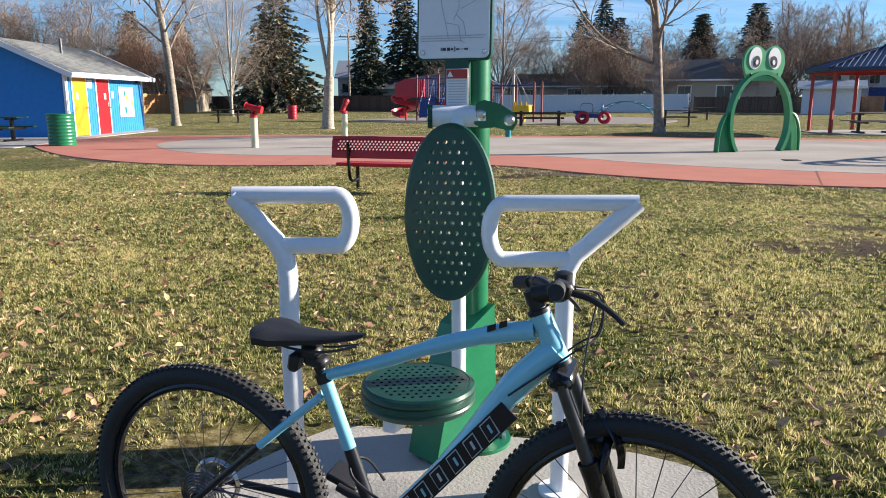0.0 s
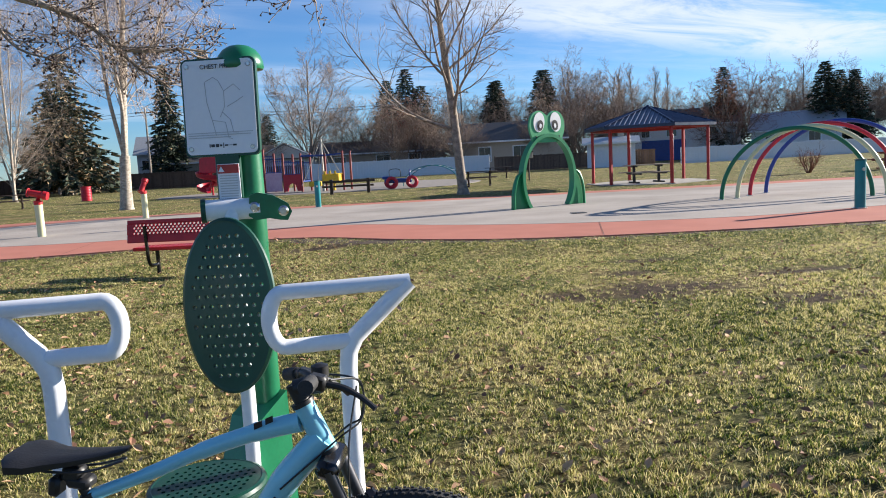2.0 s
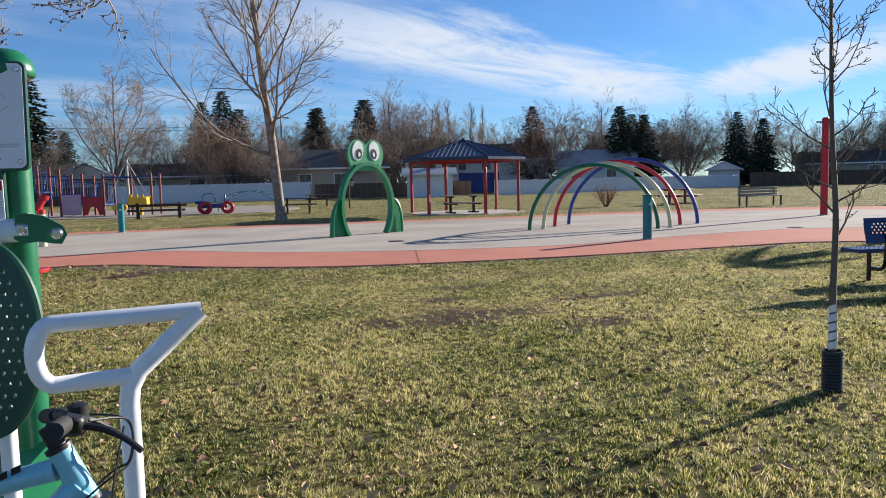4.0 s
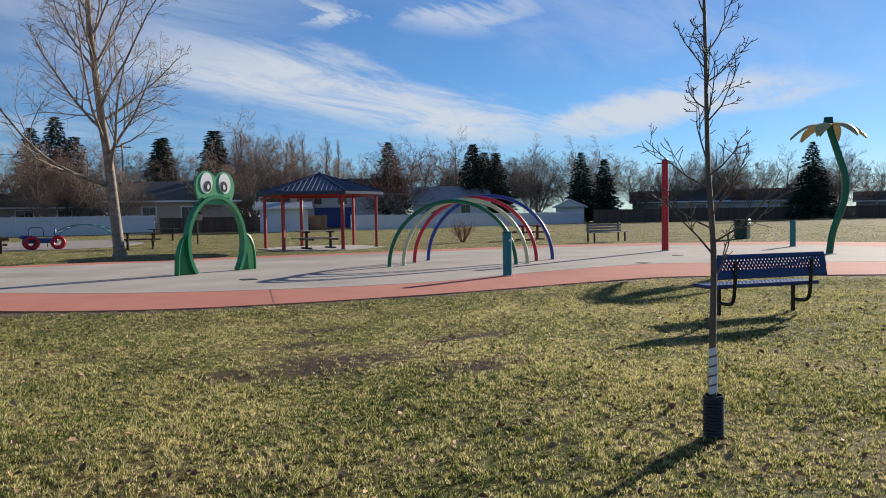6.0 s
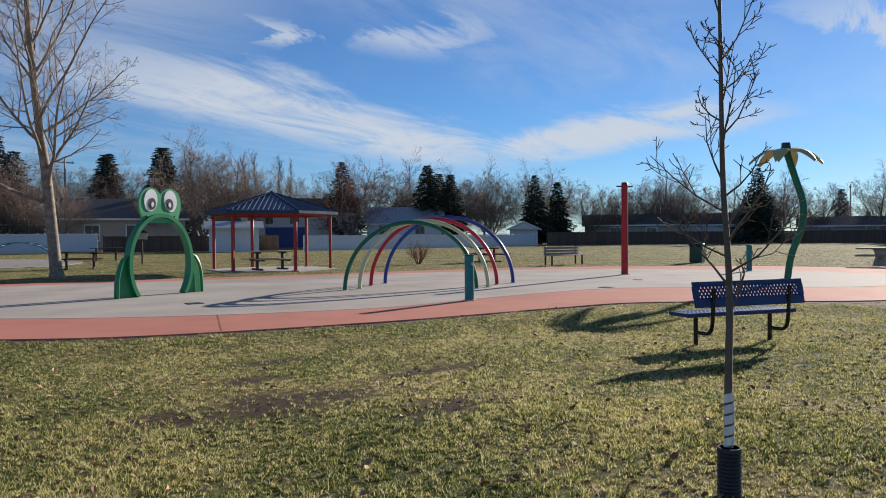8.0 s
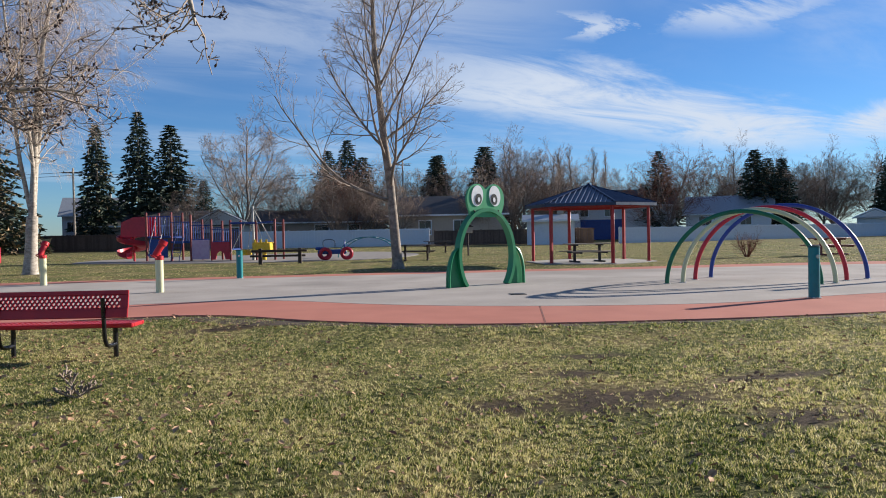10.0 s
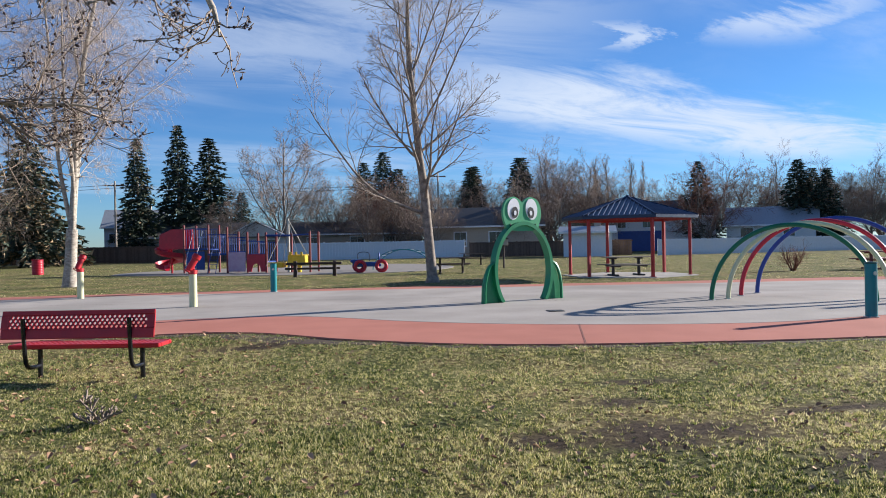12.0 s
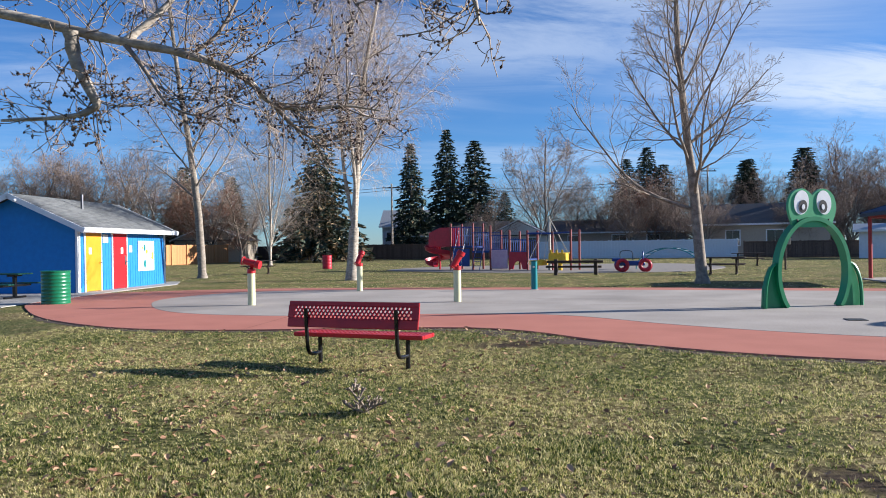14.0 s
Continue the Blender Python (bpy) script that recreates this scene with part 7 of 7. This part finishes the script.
    for y in (-0.062, 0.062):
        top = CR + Vector((0.004, y, 0.0))
        end = FA + Vector((-0.005, y, 0))
        mid = top.lerp(end, 0.42)
        part("fork_leg", T([top, mid], 0.0155, 14), M_DARKSTEEL, b, "dark fork stanchion")
        part("fork_leg", T([mid - (end - top).normalized() * 0.01, mid + (end - top).normalized() * 0.03, end], [0.024, 0.0225, 0.019], 14), M_BLACKGLOSS, b, "black fork lower leg")
    arch = [CR.lerp(FA, 0.45) + Vector((0.02, -0.06, 0.0)), CR.lerp(FA, 0.36) + Vector((0.045, -0.03, 0.01)), CR.lerp(FA, 0.36) + Vector((0.045, 0.03, 0.01)), CR.lerp(FA, 0.45) + Vector((0.02, 0.06, 0.0))]
    part("fork_brace", T(spline(arch, 5), 0.012, 8), M_BLACKGLOSS, b)
    # short leaf-shaped front mudguard strapped to the fork brace
    bm = bmesh.new()
    fd = (FA - CR).normalized()
    gm = CR.lerp(FA, 0.30) + Vector((0.062, 0, 0))
    prev = None
    for i in range(11):
        t = i / 10
        w = 0.034 * math.sin(math.pi * (0.08 + 0.84 * t)) + 0.004
        c = gm + fd * (t - 0.45) * 0.15 + Vector((0.020 * math.sin(math.pi * t), 0, 0))
        ring = [bm.verts.new(c + Vector((dx, y * w, 0))) for y, dx in ((-1, -0.012), (-0.5, 0), (0.5, 0), (1, -0.012), (0.5, 0.004), (-0.5, 0.004))]
        if prev:
            for k in range(6):
                bm.faces.new((prev[k], prev[(k + 1) % 6], ring[(k + 1) % 6], ring[k]))
        prev = ring
    part("mudguard", bm, M_BLACKGLOSS, b, "short black front mudguard")
    # stem and bar; the bar points turned towards the camera's side
    SM = HT + steer * 0.045
    part("stem_spacer", T([HT, SM + steer * 0.012], 0.019, 14), M_BLACK, b)
    CL = SM + Vector((0.055, 0, 0.012))
    part("stem", T([SM, CL], [0.021, 0.022], 12), M_BLACK, b, "black stem")
    part("stem_clamp", B((0.045, 0.05, 0.045), CL, (0, -8, 0), 0.01), M_BLACK, b)
    def TB(dx, dy, dz):
        a = radians(BAR_TURN)
        dy, dz = dy * 0.78, dz - dy * 0.16        # a short bar, tipped over with the leaning bicycle
        return CL + Vector((dx * math.cos(a) - dy * math.sin(a), dx * math.sin(a) + dy * math.cos(a), dz))

    bar = [TB(-0.05, -0.31, 0.012), TB(-0.02, -0.15, 0.018), TB(0, -0.05, 0), TB(0, 0.05, 0), TB(-0.02, 0.15, 0.018), TB(-0.05, 0.31, 0.012)]
    part("handlebar", T(spline(bar, 5), 0.0125, 10), M_BLACK, b, "black flat handlebar")
    for s in (-1, 1):
        g0, g1 = TB(-0.052, s * 0.315, 0.012), TB(-0.032, s * 0.205, 0.016)
        zs = np.linspace(0, 1, 15)
        part("grip", T([g0.lerp(g1, z) for z in zs], [0.0165 + 0.0012 * (i % 2) for i in range(15)], 12), M_RUBBER, b, "ribbed black rubber grip")
        bl = TB(-0.015, s * 0.17, 0.012)
        part("brake_clamp", B((0.04, 0.035, 0.035), bl, (0, 15, 0), 0.006), M_BLACK, b)
        part("brake_lever", T(spline([bl + TB(0.02, 0, -0.008) - CL, bl + TB(0.055, s * 0.02, -0.020) - CL, bl + TB(0.090, s * 0.05, -0.045) - CL, bl + TB(0.115, s * 0.08, -0.072) - CL], 5), [0.008] * 8 + [0.0065] * 8, 8), M_BLACK, b, "black brake lever")
        part("shifter", B((0.035, 0.04, 0.03), bl + TB(0.005, -s * 0.045, -0.01) - CL, (0, 10, 0), 0.008), M_BLACK, b)
        cb = [bl + TB(0.03, -s * 0.02, 0) - CL, TB(0.10, s * 0.02, -0.01), TB(0.10, -s * 0.01, -0.10), HB.lerp(HT, 0.3) + Vector((0.05, s * -0.03, 0.0)), BB.lerp(HB, 0.78) + Vector((-0.01, -0.037, 0.03))]
        part("cable", T(spline(cb, 6), 0.0026, 6), M_BLACK, b, "black cable housing")
    hose = [TB(0.09, -0.02, -0.02), CR + Vector((0.05, -0.05, 0.02)), CR.lerp(FA, 0.5) + Vector((-0.02, -0.07, 0)), FA + Vector((-0.03, -0.05, 0.07))]
    part("cable", T(spline(hose, 6), 0.0026, 6), M_BLACK, b, "black brake hose")
    part("bell", T([TB(0.0, -0.085, 0.02), TB(0.0, -0.085, 0.045), TB(0.0, -0.085, 0.05)], [0.02, 0.02, 0.008], 14), M_BLACK, b, "small black bell")
    # drivetrain
    part("bottom_bracket", T([BB + Vector((0, -0.05, 0)), BB + Vector((0, 0.05, 0))], 0.024, 14), M_BLACK, b)
    ring = bmesh.new()
    tube(ring, [BB + Vector((math.cos(a) * 0.078, -0.062, math.sin(a) * 0.078)) for a in np.linspace(0, math.tau, 40, endpoint=False)], 0.006, 6, True)
    for k in range(4):
        a = k * math.tau / 4 + 0.4
        tube(ring, [BB + Vector((0, -0.062, 0)), BB + Vector((math.cos(a) * 0.076, -0.062, math.sin(a) * 0.076))], 0.007, 6)
    part("chainring", ring, M_BLACK, b, "black chainring")
    for s, a in ((-1, radians(-20)), (1, radians(160))):
        tip = BB + Vector((math.cos(a) * 0.17, s * 0.085, math.sin(a) * 0.17))
        part("crank", T([BB + Vector((0, s * 0.075, 0)), tip], [0.016, 0.012], 10), M_BLACK, b)
        pd = part("pedal", B((0.095, 0.09, 0.022), tip + Vector((0, s * 0.06, 0)), (0, 20, 0), 0.004), M_BLACK, b, "black flat pedal")
    cas = bmesh.new()
    for k in range(7):
        rr = 0.065 - k * 0.007
        tube(cas, [RA + Vector((math.cos(a) * rr, -0.030 - k * 0.0045, math.sin(a) * rr)) for a in np.linspace(0, math.tau, 28, endpoint=False)], 0.0028, 4, True)
    part("cassette", cas, M_DARKSTEEL, b, "steel sprocket cassette")
    part("derailleur", B((0.045, 0.03, 0.09), RA + Vector((0.02, -0.06, -0.09)), (0, 15, 0), 0.008), M_BLACK, b)
    for z in (0.066, -0.075):
        part("chain", T([RA + Vector((0, -0.055, z * 0.6)), BB + Vector((0, -0.062, z))], 0.0035, 4), M_DARKSTEEL, b)
    cage = BB.lerp(HB, 0.12)
    part("bottle_cage", T(spline([cage + Vector((-0.045, -0.03, 0.05)), cage + Vector((-0.11, -0.035, 0.10)), cage + Vector((-0.13, 0, 0.13)), cage + Vector((-0.10, 0.035, 0.12)), cage + Vector((-0.05, 0.03, 0.07))], 6), 0.004, 6), M_BLACK, b, "black bottle cage")
    part("kickstand", T([BB + Vector((-0.06, 0.03, 0)), Vector((0.30, 0.20, 0.0))], 0.009, 8), M_BLACK, b, "black kickstand")
    return b


bicycle()


# ---- fallen branch by the bench ----
def fallen_branch(x, y):
    rnd = random.Random(12)
    t = thing("fallen_branch", pose(x, y, ground_z(x, y) + 0.02), "dry broken branch lying on the lawn", "branch")
    wood, twig = Wood(), Wood()
    spec = ((6, 50, 0.6, 0.25, 0.14, 0.1), (4, 50, 0.55, 0.2, 0.16, 0.2), (0, 0, 0, 0.1, 0.15))
    for k in range(3):
        a = rnd.random() * math.tau
        limb(wood, twig, rnd, Vector((0, 0, 0.01)), Vector((math.cos(a), math.sin(a), 0.2)).normalized(), 0.20, 0.005, 0, spec)
    limb(wood, twig, rnd, Vector((0.05, 0, 0)), Vector((-0.6, 0.1, 0.6)).normalized(), 0.28, 0.005, 0, spec)
    ob = new("twig_tangle", twig.mesh("twig_tangle", M_TWIG))
    ob.parent = t


fallen_branch(-0.17, 9.39)


# ---- grass and leaves ----
def scatter(n, seed, near, far, tight, front=True):
    """Random places on the lawn round the walk, denser close to it."""
    rng = np.random.default_rng(seed)
    ang = radians(90) + rng.uniform(radians(-88), radians(62), n)
    rad = near + (far - near) * rng.random(n) ** tight
    x, y = 1.7 + rad * np.cos(ang), 1.2 + rad * np.sin(ang)
    z, inside = ground_height(x, y)
    on_slab = ((x - 0.93) / 1.27) ** 4 + ((y - 2.70) / 1.04) ** 4 < 1
    chipped = ((x + 1) / 10.5) ** 2 + ((y - 49.5) / 9.5) ** 2 < 1
    shelter = (x - 13.72) ** 2 + (y - 31.75) ** 2 < 8
    keep = ~inside & ~on_slab & ~chipped & ~shelter & ((y < 16) == front)
    keep &= ~((x < -11.5) & (y > 16) & (y < 34))
    return x[keep], y[keep], z[keep], rng, rad[keep]


def blades(name, tufts, each, seed, near, far, tight, width, height, spread, front=True, bent=True):
    """Tufts of blades that fan out from a shared root, with thin gaps between them."""
    x, y, z, rng, rad = scatter(tufts, seed, near, far, tight, front)
    rim = (z > -0.055) & (rng.random(len(x)) < 0.2) & front          # thin along the bare rim of the pad
    x, y, z = x[~rim], y[~rim], z[~rim]
    worn = np.zeros(len(x), bool)
    for cx, cy, rx, ry in WORN:
        worn |= ((x - cx) / rx) ** 2 + ((y - cy) / ry) ** 2 < rng.uniform(0.2, 1.5, len(x))
    keep = ~worn | (rng.random(len(x)) < 0.14)
    x, y, z = x[keep], y[keep], z[keep]
    wave = 0.65 + 0.5 * (np.sin(x * 2.1 + np.sin(y * 1.7)) * np.sin(y * 2.6 + 1.3 * np.sin(x)) * 0.5 + 0.5)
    size = wave * rng.uniform(0.5, 1.35, len(x))
    x, y, z, size = (np.repeat(q, each) for q in (x, y, z, size))
    m = len(x)
    out, ra = np.abs(rng.normal(0, spread, m)), rng.uniform(0, math.tau, m)
    x, y = x + np.cos(ra) * out, y + np.sin(ra) * out
    h = height * size * rng.uniform(0.5, 1.2, m)
    w = width * rng.uniform(0.7, 1.3, m)
    a, la = rng.uniform(0, math.tau, m), ra + rng.normal(0, 0.7, m)
    lean = rng.uniform(0.15, 1.25, m)
    dx, dy = np.cos(a) * w / 2, np.sin(a) * w / 2
    tx, ty = np.cos(la) * lean * h, np.sin(la) * lean * h
    n = 5 if bent else 3
    P = np.empty((m, n, 3))
    P[:, 0] = np.stack([x - dx, y - dy, z - 0.004], 1)
    P[:, 1] = np.stack([x + dx, y + dy, z - 0.004], 1)
    if bent:
        P[:, 2] = np.stack([x + dx * 0.8 + tx * 0.4, y + dy * 0.8 + ty * 0.4, z + h * 0.6], 1)
        P[:, 3] = np.stack([x - dx * 0.8 + tx * 0.4, y - dy * 0.8 + ty * 0.4, z + h * 0.6], 1)
    P[:, n - 1] = np.stack([x + tx, y + ty, z + h * 0.92], 1)
    base = np.arange(m) * n
    faces = [(0, 1, 2, 3), (3, 2, 4)] if bent else [(0, 1, 2)]
    corners = sum(len(f) for f in faces)
    me = bpy.data.meshes.new(name)
    me.vertices.add(m * n)
    me.vertices.foreach_set("co", P.ravel())
    me.loops.add(m * corners)
    me.loops.foreach_set("vertex_index", np.concatenate([base[:, None] + np.array(f)[None] for f in faces], 1).ravel())
    me.polygons.add(m * len(faces))
    me.polygons.foreach_set("loop_start", (np.arange(m)[:, None] * corners + np.array([0, 4][:len(faces)])[None]).ravel())
    me.update(calc_edges=True)
    me.validate()
    me.materials.append(M_BLADE)
    return tagged(new(name, me), "mixed green and straw-coloured lawn grass", "grass", kind="stuff")


blades("grass", 34000, 11, 1, 1.2, 7.5, 0.75, 0.0042, 0.034, 0.016)
blades("grass_beyond", 90000, 9, 2, 5.5, 17.0, 0.8, 0.0085, 0.031, 0.022, True, False)
blades("grass_far", 34000, 7, 3, 15.0, 70.0, 0.7, 0.020, 0.030, 0.05, False, False)


def leaves(n, seed):
    x, y, z, rng, rad = scatter(n, seed, 1.2, 15.0, 0.85)
    # thicker drifts towards the camera's left
    keep = rng.random(len(x)) < np.where(x < 1.5, 1.0, 0.55)
    bm = bmesh.new()
    for px, py, pz in zip(x[keep], y[keep], z[keep]):
        s = rng.uniform(0.010, 0.030) if rng.random() < 0.86 else rng.uniform(0.026, 0.040)
        m = Matrix.Translation((px, py, pz + rng.uniform(0.012, 0.04))) @ Euler((rng.uniform(-0.7, 0.7), rng.uniform(-0.7, 0.7), rng.uniform(0, 6.28))).to_matrix().to_4x4()
        curl = rng.uniform(0.1, 0.6) * s
        v = [bm.verts.new(m @ Vector(p)) for p in ((-s, 0, 0), (-s * 0.3, -s * 0.62, curl), (s * 0.45, -s * 0.5, curl), (s * 1.15, 0, 0.2 * curl), (s * 0.45, s * 0.5, curl), (-s * 0.3, s * 0.62, curl), (s * 0.1, 0, 0))]
        for i in range(6):
            bm.faces.new((v[i], v[(i + 1) % 6], v[6]))
    return tagged(new("fallen_leaves", mesh(bm, "fallen_leaves", M_LEAF, False)), "scattered dry brown fallen leaves on the lawn", "leaves", kind="stuff")


leaves(11000, 7)
